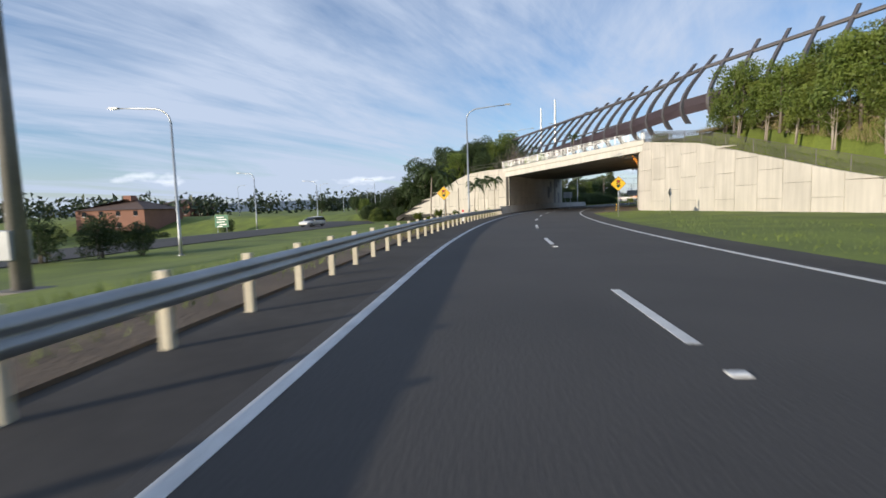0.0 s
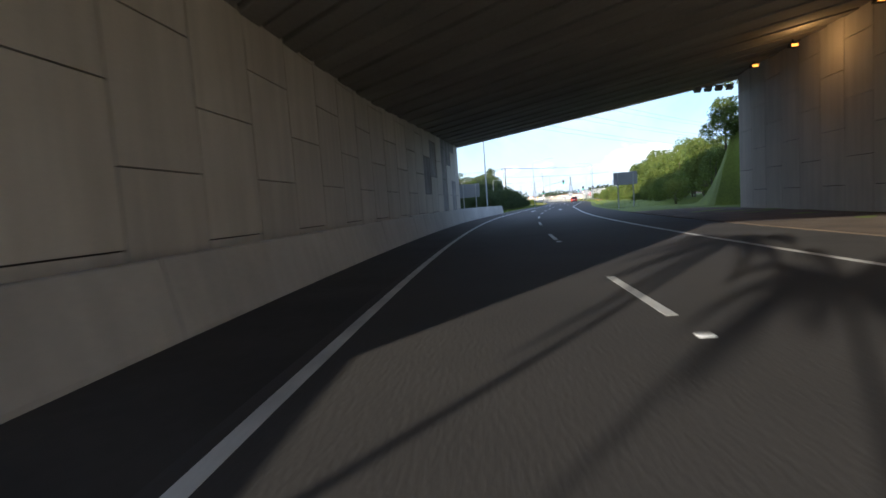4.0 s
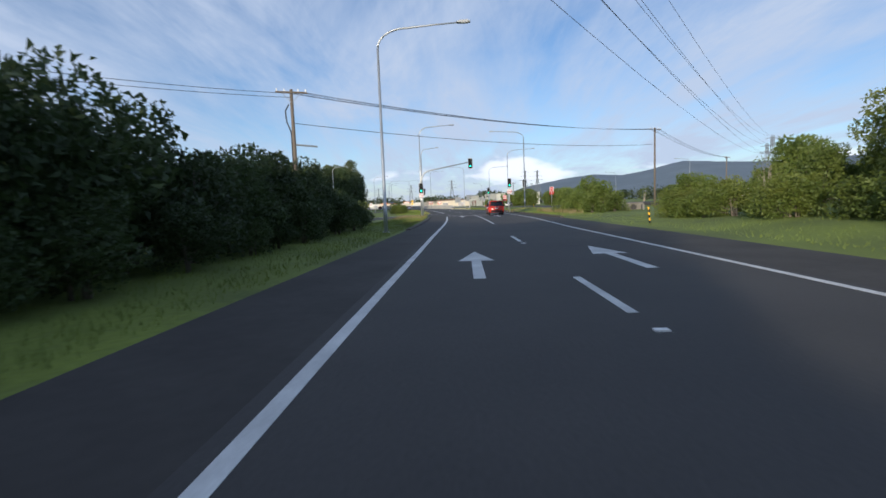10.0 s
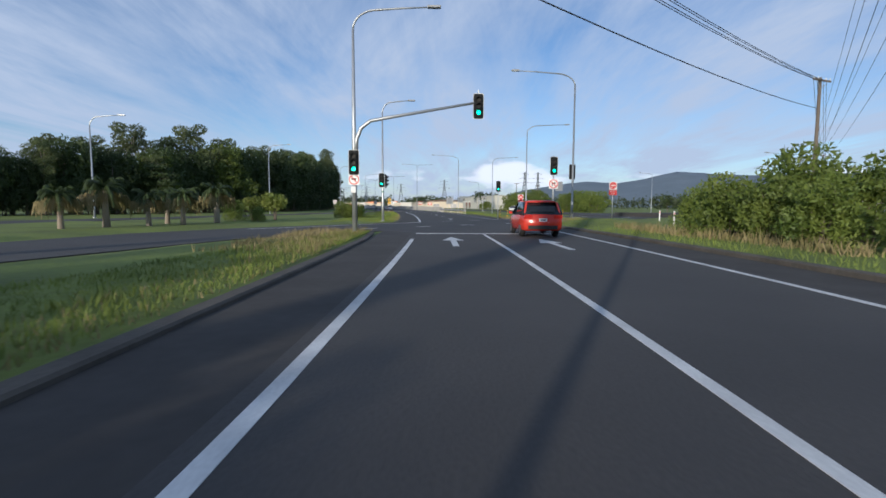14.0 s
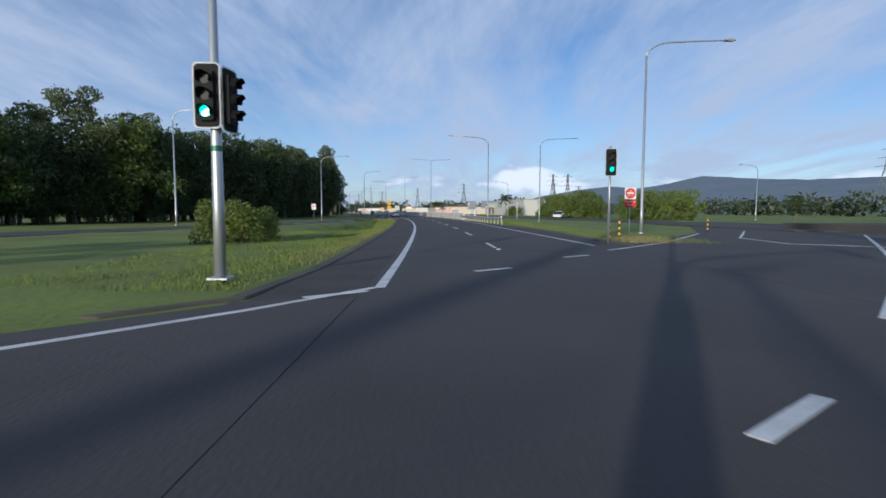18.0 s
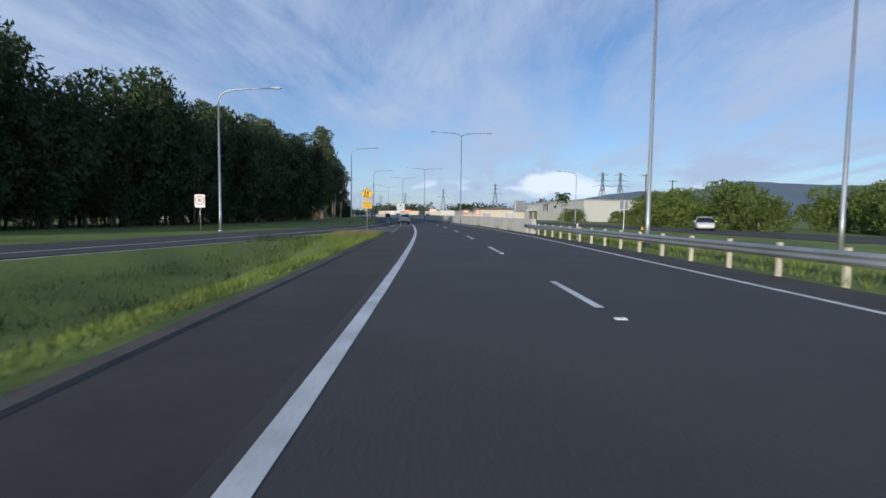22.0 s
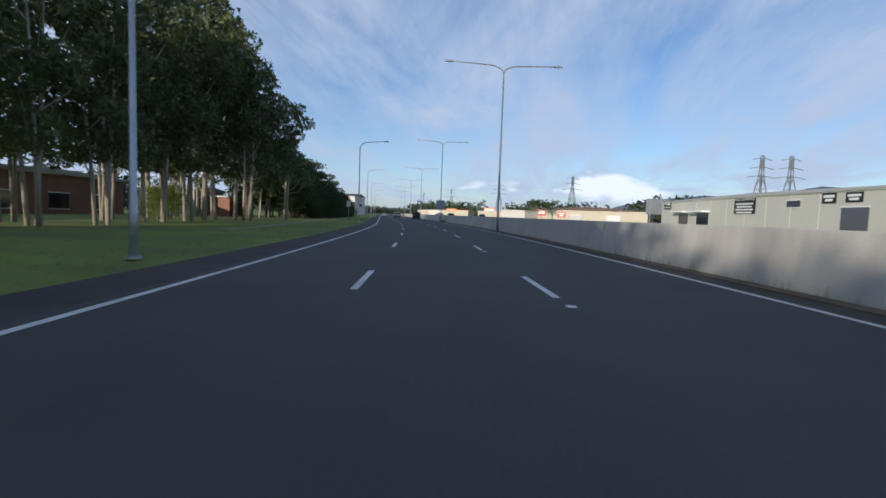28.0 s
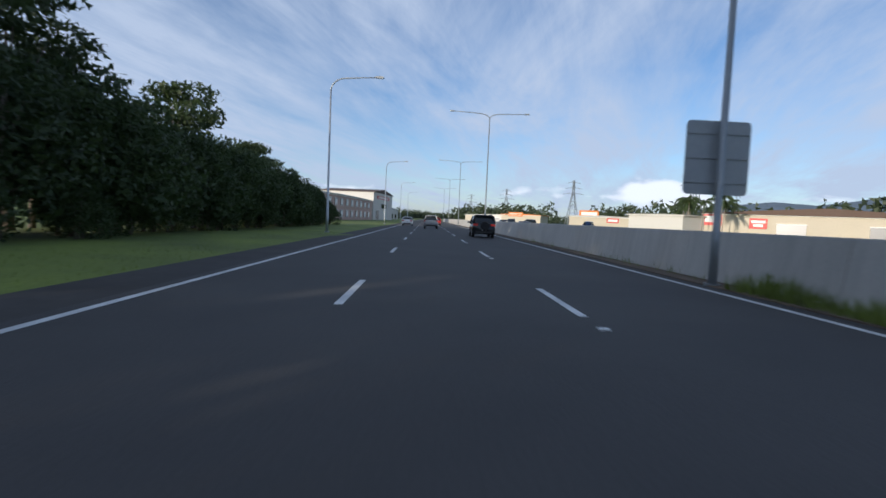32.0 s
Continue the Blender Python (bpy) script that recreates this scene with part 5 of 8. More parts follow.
for p, q in (((-0.13, 0.19), (-0.05, 0.33)), ((-0.05, 0.33), (0.09, 0.33)), ((0.09, 0.33), (0.13, 0.19)), ((-0.05, 0.33), (0.0, 0.19)), ((0.0, 0.19), (0.09, 0.33)), ((-0.13, 0.19), (0.0, 0.19)), ((0.09, 0.33), (0.08, 0.38)), ((0.08, 0.38), (0.14, 0.38)), ((-0.05, 0.33), (-0.06, 0.37)), ((-0.10, 0.37), (-0.02, 0.37))):
    tube([cm @ Vector((p[0], -0.011, p[1])), cm @ Vector((q[0], -0.011, q[1]))], 0.011, 5, bm)
part("bicycle_frame", bm, BLACK, cb)
letters("CROSS HERE", 0.125, BLACK, cb, cm @ Matrix.Translation((0, -0.011, 0.0)))
letters("WITH CARE", 0.125, BLACK, cb, cm @ Matrix.Translation((0, -0.011, -0.145)))
part("arrow", prism([(-0.25, -0.29), (-0.12, -0.22), (-0.12, -0.265), (0.25, -0.265), (0.25, -0.315), (-0.12, -0.315), (-0.12, -0.36)], 0.004, cm @ Matrix.Translation((0, -0.010, 0))), BLACK, cb)


def speed_sign(s, d, centre, size=0.75):
    sign = thing("speed_sign", "white speed sign with a red ring on a grey post", "road sign", "speed signs", stand(s, d))
    slim_post(sign, centre + 0.4, r=0.035)
    m = Matrix.Translation((0, -0.05, centre))
    part("sign_board", prism(rounded(size, size * 1.3, 0.05), 0.010, m @ Matrix.Translation((0, 0.004, 0))), WHITE, sign)
    ring_sign(sign, m @ Matrix.Translation((0, -0.008, 0.04)), size * 0.44, "80")
    return sign


speed_sign(335.7, -17.2, 2.25)
speed_sign(455.9, -7.85, 2.33, 0.46)


def wrong_way(s, d, centre):
    sign = thing("no_entry_sign", "red and white no-entry and wrong-way boards on one post", "road sign", "wrong-way signs", stand(s, d))
    slim_post(sign, centre + 0.75, r=0.035)
    m = Matrix.Translation((0, -0.05, centre))
    up = part("upper_board", prism(rounded(0.75, 0.75, 0.05), 0.012, m @ Matrix.Translation((0, 0, 0.38))), WHITE, sign)
    bm = bmesh.new()
    bmesh.ops.create_cone(bm, cap_ends=True, segments=28, radius1=0.33, radius2=0.33, depth=0.008, matrix=m @ Matrix.Translation((0, -0.008, 0.38)) @ Matrix.Rotation(radians(90), 4, 'X'))
    part("red_disc", bm, RED, up)
    letters("NO", 0.13, WHITE, up, m @ Matrix.Translation((0, -0.014, 0.53)))
    part("white_bar", box(0.46, 0.006, 0.10, m @ Vector((0, -0.014, 0.40))), WHITE, up)
    letters("ENTRY", 0.13, WHITE, up, m @ Matrix.Translation((0, -0.014, 0.24)))
    low = part("lower_board", prism(rounded(0.75, 0.48, 0.04), 0.012, m @ Matrix.Translation((0, 0, -0.26))), RED, sign)
    letters("WRONG", 0.17, WHITE, low, m @ Matrix.Translation((0, -0.009, -0.16)))
    letters("WAY", 0.17, WHITE, low, m @ Matrix.Translation((0, -0.009, -0.36)))
    return sign


wrong_way(281.2, 12.9, 2.2)
wrong_way(261.6, 17.2, 2.85)


def board_back(s, d, w, h, centre, posts, label, turn=0.0):
    """A sign seen from behind: sheet, stiffeners and posts."""
    sign = thing("sign_back", label, "road sign", "sign backs", stand(s, d, turn=turn))
    m = Matrix.Translation((0, 0.06, centre))
    sheet_ = part("sign_board", prism(rounded(w, h, 0.12), 0.012, m), ALU, sign, "plain grey aluminium back")
    for q in range(3):
        part("stiffener", box(w * 0.96, 0.03, 0.05, (0, 0.035, centre + (q - 1) * h * 0.33)), ALU, sheet_)
    for x in posts:
        part("post", tube([(x, 0, -0.1), (x, 0, centre + h * 0.5)], 0.06, 8), GALV, sign)
    return sign


board_back(140.5, -5.85, 2.4, 1.55, 3.05, (-0.7, 0.75), "large blank grey sign back on two posts behind the barrier")
board_back(138.2, 10.9, 2.35, 1.3, 3.0, (-0.75, 0.75), "wide grey sign back on two posts on the grass")
board_back(492.35, 7.45, 1.7, 1.9, 3.3, (), "rounded grey sign back fixed to the median lamp")
board_back(351.5, 22.0, 0.9, 0.9, 2.75, (0.0,), "small grey sign back on a post", 0)
board_back(399.0, 22.5, 2.6, 2.4, 3.4, (-0.9, 0.9), "tall grey sign back beyond the barrier")
board_back(522.0, 70.0, 6.8, 4.2, 5.6, (-2.2, 2.2), "big dark billboard back on two posts among bushes")

chev = thing("chevron_sign", "small black and white chevron marker on the rail end", "road sign", m=stand(305.2, 8.75))
slim_post(chev, 0.9, r=0.03)
part("board", box(0.42, 0.015, 0.42, (0, -0.04, 0.76), 0.004), BLACK, chev)
part("chevron", prism([(-0.16, 0.76), (0.06, 0.94), (0.16, 0.94), (-0.04, 0.76), (0.16, 0.58), (0.06, 0.58)], 0.004, Matrix.Translation((0, -0.052, 0))), WHITE, chev)


def hazard_post(s, d, lean=0.0):
    p = thing("hazard_post", "short post banded black and yellow", "bollard", "hazard posts", stand(s, d) @ Matrix.Rotation(radians(lean), 4, 'Y'))
    for k in range(6):
        part("band", box(0.075, 0.075, 0.15, (0, 0, 0.0 + 0.075 + 0.15 * k), 0.008), (BLACK, YELLOW)[k % 2], p)
    return p


for s, d, lean in ((205.9, 10.2, -6), (273.4, 8.6, 0), (275.4, 9.9, 0), (63.5, 10.5, -7), (61.5, 10.0, 4), (283.5, 19.5, 0), (322.0, 10.4, 0)):
    hazard_post(s, d, lean)


def guide_post(s, d):
    p = thing("guide_post", "white plastic guide post with a reflector", "guide post", "guide posts", stand(s, d))
    part("body", prism([(-0.05, -0.1), (0.05, -0.1), (0.05, 0.95), (0.0, 1.0), (-0.05, 0.95)], 0.03), WHITE, p)
    part("reflector", box(0.06, 0.006, 0.1, (0, -0.018, 0.82)), RED, p)


marker = thing("rail_marker", "white marker plate with a red reflector behind the guard rail", "road marker", m=stand(41.35, -4.1))
part("post", prism([(-0.09, -0.1), (0.09, -0.1), (0.09, 0.97), (0.05, 1.01), (-0.05, 1.01), (-0.09, 0.97)], 0.03), WHITE, marker)
part("reflector", box(0.15, 0.008, 0.22, (0, -0.02, 0.86)), RED, marker, "red reflector sheet")
for s, d in ((246.0, 15.0), (256.0, 19.0), (329.0, 9.3), (342.5, 9.6)):
    guide_post(s, d)

# a cabinet and bracketed concrete pole beside the lower road
pole = thing("concrete_pole", "thick grey concrete pole with a box on its side", "pole", m=stand(12.8, -13.4))
part("shaft", tube([(0, 0, -0.2), (0, 0, 9.5)], [0.26, 0.16], 12), KERB, pole, smooth=True)
part("box", box(1.1, 0.7, 0.85, (-0.45, 0, 1.35), 0.03), ALU, pole)
part("footing", box(1.2, 1.2, 0.12, (0, 0, 0.02), 0.02), KERB, pole)

green = thing("direction_sign", "green direction board with white bars on two posts", "road sign", m=stand(74.8, -56.3))
gb = part("sign_board", prism(rounded(3.0, 2.3, 0.1), 0.02, Matrix.Translation((0, -0.08, 3.2))), GREEN, green, "green board with unreadable white bars")
for k, (x, z, w) in enumerate(((-0.3, 3.9, 1.6), (0.2, 3.5, 1.8), (-0.2, 3.05, 1.7), (0.3, 2.6, 1.5), (-0.4, 2.25, 1.2))):
    part("bar", box(w, 0.006, 0.17, (x, -0.094, z)), WHITE, gb)
for x in (-1.0, 1.0):
    part("post", tube([(x, 0, -0.3), (x, 0, 4.2)], 0.06, 8), GALV, green)


# ---- power poles and wires ----
def steel_power_pole(s, d, height, r, arms):
    p = thing("power_pole", "very tall tapered pale steel power pole", "power pole", "steel power poles", stand(s, d))
    part("shaft", tube([(0, 0, -0.2), (0, 0, height * 0.5), (0, 0, height)], [r, r * 0.78, r * 0.45], 12), GALV, p, smooth=False)
    for z in arms:
        part("cross_arm", tube([(-2.2, 0, z + 0.3), (0, 0, z), (2.2, 0, z + 0.3)], 0.06, 6), GALV, p)
    return p


steel_power_pole(175.7, -19.8, 36, 0.66, (20, 24, 28))
steel_power_pole(187.6, -29.0, 36, 0.5, (18, 22, 26))


def timber_pole(s, d, height, turn=0.0, low_arm=False, group="timber power poles"):
    p = thing("timber_power_pole", "weathered timber power pole with a cross arm and insulators", "power pole", group, stand(s, d, turn=turn))
    part("shaft", tube([(0, 0, -0.3), (0, 0, height)], [0.17, 0.12], 10), WOOD, p, smooth=True)
    part("cross_arm", box(2.3, 0.10, 0.13, (0, -0.15, height - 0.25), 0.01), WOOD, p)
    for x in (-1.05, -0.5, 0.5, 1.05):
        part("insulator", tube([(x, -0.15, height - 0.2), (x, -0.15, height)], [0.05, 0.035], 8), WHITE, p)
    for e in (-1, 1):
        part("brace", tube([(0, -0.1, height - 1.0), (e * 0.7, -0.16, height - 0.3)], 0.02, 5), GALV, p)
    if low_arm:
        part("side_arm", tube([(0, 0, 6.3), (1.7, 0, 6.15)], 0.07, 8), GALV, p)
        part("conduit", tube([(-0.22, 0, height - 1.1), (-0.5, 0, height - 1.6), (-0.45, 0, height - 2.4), (-0.16, 0, height - 3.2), (-0.16, 0, 0)], 0.05, 8), TRIM, p, smooth=True)
    return p


timber_pole(216.3, -12.6, 10.4, 20, True)
timber_pole(255.5, 31.8, 12.0, 20)
timber_pole(300.0, 74.0, 11.0, 20)
timber_pole(392.0, 46.0, 10.0, 0)
timber_pole(405.0, 60.0, 10.0, 0)
timber_pole(-40.0, -70.0, 10.0, 0)


def wire(a, b, sag, r=0.018, name="power_line", label="thin dark overhead wire"):
    a, b = Vector(a), Vector(b)
    pts = [a.lerp(b, k / 16) - Vector((0, 0, sag * 4 * (k / 16) * (1 - k / 16))) for k in range(17)]
    return tagged(part(name, tube(pts, r, 5, None, False), TRIM, None), label, "wire", "overhead wires")


for o in (-1.0, -0.45, 0.5, 1.0):
    wire(at(216.3 + o * 0.4, -12.6 + o * 0.9, 10.3), at(255.5 + o * 0.4, 31.8 + o * 0.9, 11.9), 0.9)
    wire(at(255.5 + o * 0.4, 31.8 + o * 0.9, 11.9), at(300 + o * 0.4, 74.0 + o * 0.9, 10.9), 0.9)
wire(at(216.3, -12.6, 8.0), at(255.5, 31.8, 9.6), 0.8, 0.025)
wire(at(216.3, -12.6, 10.2), at(190, -34, 9.5), 0.6)
wire(at(216.3, -12.6, 9.9), at(189, -36, 9.2), 0.6)
for z, o in ((28.3, -2.0), (28.3, 2.0), (24.3, -2.0), (24.3, 2.0), (20.3, -2.0), (20.3, 2.0)):
    wire(at(175.7, -19.8 + o, z), at(397 + o, 184 + 2 * o, z + 1), 6.0, 0.026)


def pylon(s, d, height, w):
    p = thing("lattice_pylon", "far grey steel lattice power pylon", "pylon", "lattice pylons", stand(s, d, 0.0))
    lv = [(0, w), (height * 0.3, w * 0.62), (height * 0.55, w * 0.36), (height * 0.75, w * 0.15), (height, w * 0.12)]
    cs = [[Vector((sx * q / 2, sy * q / 2, z)) for sx, sy in ((-1, -1), (1, -1), (1, 1), (-1, 1))] for z, q in lv]
    for a, b in zip(cs, cs[1:]):
        for k in range(4):
            part("leg", tube([a[k], b[k]], 0.16, 4), POLE_DARK, p)
            part("brace", tube([a[k], b[(k + 1) % 4]], 0.09, 4), POLE_DARK, p)
            part("brace", tube([a[(k + 1) % 4], b[k]], 0.09, 4), POLE_DARK, p)
            part("girt", tube([b[k], b[(k + 1) % 4]], 0.09, 4), POLE_DARK, p)
    for z, reach in ((height * 0.70, w * 0.85), (height * 0.82, w * 0.7), (height * 0.94, w * 0.55)):
        part("cross_arm", tube([(-reach, 0, z), (0, 0, z + 0.9), (reach, 0, z)], 0.16, 4), POLE_DARK, p)
    return p


for s, d, h, w in ((563, 133, 27, 7), (561, 143, 27, 7), (397, 184, 30, 8), (425, 215, 30, 8), (672, 104, 26, 7), (760, 82, 26, 7), (860, 60, 26, 7), (960, 42, 26, 7)):
    pylon(s, d, h, w)


# ---- plants ----
def leaf_mesh(name, places, sizes, material, seed, long=1.0, droop=0.0):
    """Small leaf sprays at places, each at a random turn."""
    rng = np.random.RandomState(seed)
    n = len(places)
    a = rng.normal(size=(n, 3))
    a[:, 2] = a[:, 2] * (1 - droop) - droop * 0.8
    a /= np.linalg.norm(a, axis=1)[:, None]
    b = np.cross(a, rng.normal(size=(n, 3)))
    b /= np.linalg.norm(b, axis=1)[:, None] + 1e-9
    c = np.cross(a, b)
    s = np.asarray(sizes)[:, None]
    L, W, B = s * 0.62 * long, s * 0.42, s * 0.10
    v = np.stack([places - a * L * 0.8 - b * W * 0.3, places - a * L * 0.1 + b * W + c * B, places + a * L - b * W * 0.15], 1).reshape(-1, 3)
    f = np.arange(n * 3).reshape(-1, 3)
    me = bpy.data.meshes.new(name)
    me.vertices.add(len(v))
    me.vertices.foreach_set("co", v.astype(np.float32).ravel())
    me.loops.add(len(f) * 3)
    me.loops.foreach_set("vertex_index", f.astype(np.int32).ravel())
    me.polygons.add(len(f))
    me.polygons.foreach_set("loop_start", np.arange(len(f), dtype=np.int32) * 3)
    me.update(calc_edges=True)
    me.materials.append(material)
    return me


def clump_cloud(rng, centres, radii, count, flat=0.8, shell=0.55):
    """Points in and on a set of uneven balls."""
    out = []
    vol = np.array([r ** 2 for r in radii])
    for c, r, k in zip(centres, radii, np.maximum(6, (count * vol / vol.sum()).astype(int))):
        d = rng.normal(size=(k, 3))
        d /= np.linalg.norm(d, axis=1)[:, None]
        q = r * (shell + (1 - shell) * rng.uniform(0, 1, k) ** 0.6) * rng.uniform(0.8, 1.12, k)
        p = d * q[:, None]
        p[:, 2] *= flat
        out.append(np.asarray(c) + p)
    return np.concatenate(out)


def make_tree(name, label, height, spread, clear, clumps, leaves, leaf, leaf_material, bark=BARK, trunks=1, seed=1, flat=0.75, lobes=(0.16, 0.30), trunk_r=0.16, group="", category="tree", long=1.1, layered=False):
    """A trunk with limbs that reach the clumps of an uneven crown."""
    rng = np.random.RandomState(seed)
    tree = thing(name, label, category, group)
    centres, radii = [], []
    for k in range(clumps):
        u = (k + 0.5) / clumps
        z = clear + (height - clear) * (0.12 + 0.80 * u ** 0.85)
        if layered:
            z = clear + (height - clear) * (round(u * 4) / 4 * 0.8 + 0.12)
        wide = spread * 0.5 * (1.0 - 0.55 * ((z - clear) / (height - clear)) ** 1.6)
        a = k * 2.399 + rng.uniform(-0.5, 0.5)
        r = wide * math.sqrt(rng.uniform(0.05, 0.8))
        centres.append((r * math.cos(a), r * math.sin(a), z))
        radii.append(spread * rng.uniform(*lobes))
    trunk = bmesh.new()
    for t in range(trunks):
        ox, oy = (0, 0) if trunks == 1 else (rng.uniform(-0.5, 0.5) * spread * 0.25, rng.uniform(-0.5, 0.5) * spread * 0.25)
        bend = rng.uniform(-0.05, 0.05, 2) * height
        tops = [(ox * 0.6, oy * 0.6, -0.2), (ox * 0.7 + bend[0] * 0.3, oy * 0.7 + bend[1] * 0.3, height * 0.25), (ox + bend[0] * 0.7, oy + bend[1] * 0.7, height * 0.55), (ox + bend[0], oy + bend[1], height * 0.86)]
        tube(tops, [trunk_r * 1.15, trunk_r * 0.9, trunk_r * 0.6, trunk_r * 0.15], 7, trunk)
        for c in centres[t::max(1, trunks * 2)]:
            f = min(0.8, max(0.22, (c[2] - 0.25 * height) / height))
            st = Vector((ox + bend[0] * f, oy + bend[1] * f, height * f))
            mid = st.lerp(Vector(c), 0.5) + Vector((0, 0, -0.04 * height))
            tube([st, mid, c], [trunk_r * 0.38, trunk_r * 0.26, trunk_r * 0.08], 5, trunk, False)
    part("trunk", trunk, bark, tree, smooth=True)
    pts = clump_cloud(rng, centres, radii, leaves, flat)
    me = leaf_mesh("crown", pts, rng.uniform(0.6, 1.35, len(pts)) * leaf, leaf_material, seed + 50, long)
    crown = new("crown", me)
    crown.parent = tree
    return tree


def make_palm(name, label, height, fronds, reach, seed, skirt=False, trunk_r=0.11):
    rng = np.random.RandomState(seed)
    palm = thing(name, label, "palm")
    lean = rng.uniform(-0.05, 0.05, 2) * height
    part("trunk", tube([(0, 0, -0.2), (lean[0] * 0.4, lean[1] * 0.4, height * 0.5), (lean[0], lean[1], height)], [trunk_r * 1.4, trunk_r, trunk_r * 0.85], 8), PALE_BARK, palm, smooth=True)
    top = np.array([lean[0], lean[1], height])
    for k in range(fronds):
        a = 2 * math.pi * k / fronds + rng.uniform(-0.2, 0.2)
        up, far_ = (0.95, 0.55, 0.15)[k % 3] + rng.uniform(-0.15, 0.2), reach * rng.uniform(0.85, 1.1)
        fall = rng.uniform(0.75, 1.0)
        spine = []
        for q in range(9):
            f = q / 8
            spine.append(top + np.array([math.cos(a) * far_ * (f - 0.22 * f ** 3), math.sin(a) * far_ * (f - 0.22 * f ** 3), far_ * (up * f - fall * f ** 2.3)]))
        v, fc = [], []
        across_ = np.array([-math.sin(a), math.cos(a), 0])
        for q in range(8):
            for h in range(5):
                f = (h + 0.5) / 5
                p = spine[q] * (1 - f) + spine[q + 1] * f
                wl_ = reach * 0.27 * math.sin(math.pi * min(1, 0.10 + 0.88 * (q + f) / 8)) ** 0.7 * rng.uniform(0.7, 1.15)
                fwd = (spine[q + 1] - spine[q])
                fwd = fwd / np.linalg.norm(fwd)
                for e in (-1, 1):
                    tip = p + across_ * e * wl_ * rng.uniform(0.5, 0.8) + fwd * wl_ * 0.55 - np.array([0, 0, wl_ * rng.uniform(0.35, 0.8)])
                    i = len(v)
                    v += [p - fwd * 0.036 * reach / 2, p + fwd * 0.036 * reach / 2, tip]
                    fc.append((i, i + 1, i + 2))
        for q in range(8):
            i = len(v)
            w = across_ * 0.02
            v += [spine[q] - w, spine[q] + w, spine[q + 1] + w, spine[q + 1] - w]
            fc.append((i, i + 1, i + 2, i + 3))
        mesh_ob("frond", v, fc, LEAF_PALM, palm)
    if skirt:
        v, fc = [], []
        for k in range(330):
            a, r = rng.uniform(0, 2 * math.pi), rng.uniform(0.12, 1.0) ** 0.8 * reach * 0.85
            p = top + np.array([math.cos(a) * r, math.sin(a) * r, 0.05 - 0.42 * r + rng.uniform(-0.25, 0.1)])
            w = np.array([-math.sin(a + 1.0), math.cos(a + 1.0), 0]) * rng.uniform(0.02, 0.05)
            tip = p + np.array([math.cos(a) * 0.12, math.sin(a) * 0.12, -rng.uniform(0.3, 0.95)]) + rng.normal(0, 0.06, 3)
            i = len(v)
            v += [p - w, p + w, tip + w * 0.5, tip - w * 0.5]
            fc.append((i, i + 1, i + 2, i + 3))
        mesh_ob("dry_skirt", v, fc, DRY, palm)
    else:
        part("crownshaft", tube([top - np.array([0, 0, 0.6]), top], [trunk_r, trunk_r * 1.2], 8), LEAF_LIGHT, palm)
    return palm


def make_spiky(height, seed):
    """Slim forking stems that end in tufts of strap leaves."""
    rng = np.random.RandomState(seed)
    plant_ = thing("dracaena", "slim-stemmed dracaena with tufts of strap leaves", "shrub", "dracaenas on the bridge")
    stems = bmesh.new()
    v, fc = [], []
    for k in range(9):
        a, r = k * 2.4, 0.25 + 0.10 * k
        h = height * rng.uniform(0.45, 1.0)
        tip = np.array([math.cos(a) * r, math.sin(a) * r, h])
        tube([(0.15 * math.cos(a), 0.15 * math.sin(a), -0.1), (tip[0] * 0.7, tip[1] * 0.7, h * 0.5), tip], [0.045, 0.035, 0.025], 5, stems)
        for q in range(34):
            b, e = rng.uniform(0, 2 * math.pi), rng.uniform(-0.7, 1.3)
            way = np.array([math.cos(b) * math.cos(e), math.sin(b) * math.cos(e), math.sin(e)])
            side = np.cross(way, [0, 0, 1.0])
            side = side / (np.linalg.norm(side) + 1e-6) * 0.028
            ln = rng.uniform(0.35, 0.6)
            st = tip - np.array([0, 0, rng.uniform(0, 0.35)])
            mid, end = st + way * ln * 0.55, st + way * ln - np.array([0, 0, 0.10])
            i = len(v)
            v += [st - side * 0.6, st + side * 0.6, mid + side, mid - side, end]
            fc += [(i, i + 1, i + 2, i + 3), (i + 3, i + 2, i + 4)]
    part("stems", stems, BARK, plant_, smooth=True)
    mesh_ob("leaves", v, fc, LEAF_DARK, plant_)
    return plant_


_tree_kinds = {}
KIND_SIZE = {"gum1": 0.98, "gum2": 0.90, "gum3": 1.12, "dark1": 0.51, "dark2": 1.0, "bush": 0.82, "light1": 0.66, "light2": 0.65, "fig": 0.9, "umbrella": 0.6, "bare": 0.7}


def plant(kind, s, d, scale=1.0, rng=random, wide=1.0, z=None, sink=0.0):
    """A copy of a kind of tree at s, d, turned at random."""
    if z is None:
        z = ground_at(s, d)
    size = scale * rng.uniform(0.88, 1.12) * KIND_SIZE.get(kind, 1.0)
    m = Matrix.Translation(at(s, d, z - sink)) @ Matrix.Rotation(rng.uniform(0, 6.28), 4, 'Z') @ Matrix.Diagonal((size * wide, size * wide, size, 1))
    src, used = _tree_kinds[kind]
    if not used:
        _tree_kinds[kind] = (src, True)
        src.matrix_world = m
        return src
    return copy_thing(src, m @ Matrix.Diagonal((1 / src.scale.x, 1 / src.scale.y, 1 / src.scale.z, 1)))


def kinds(key, tree):
    _tree_kinds[key] = (tree, False)


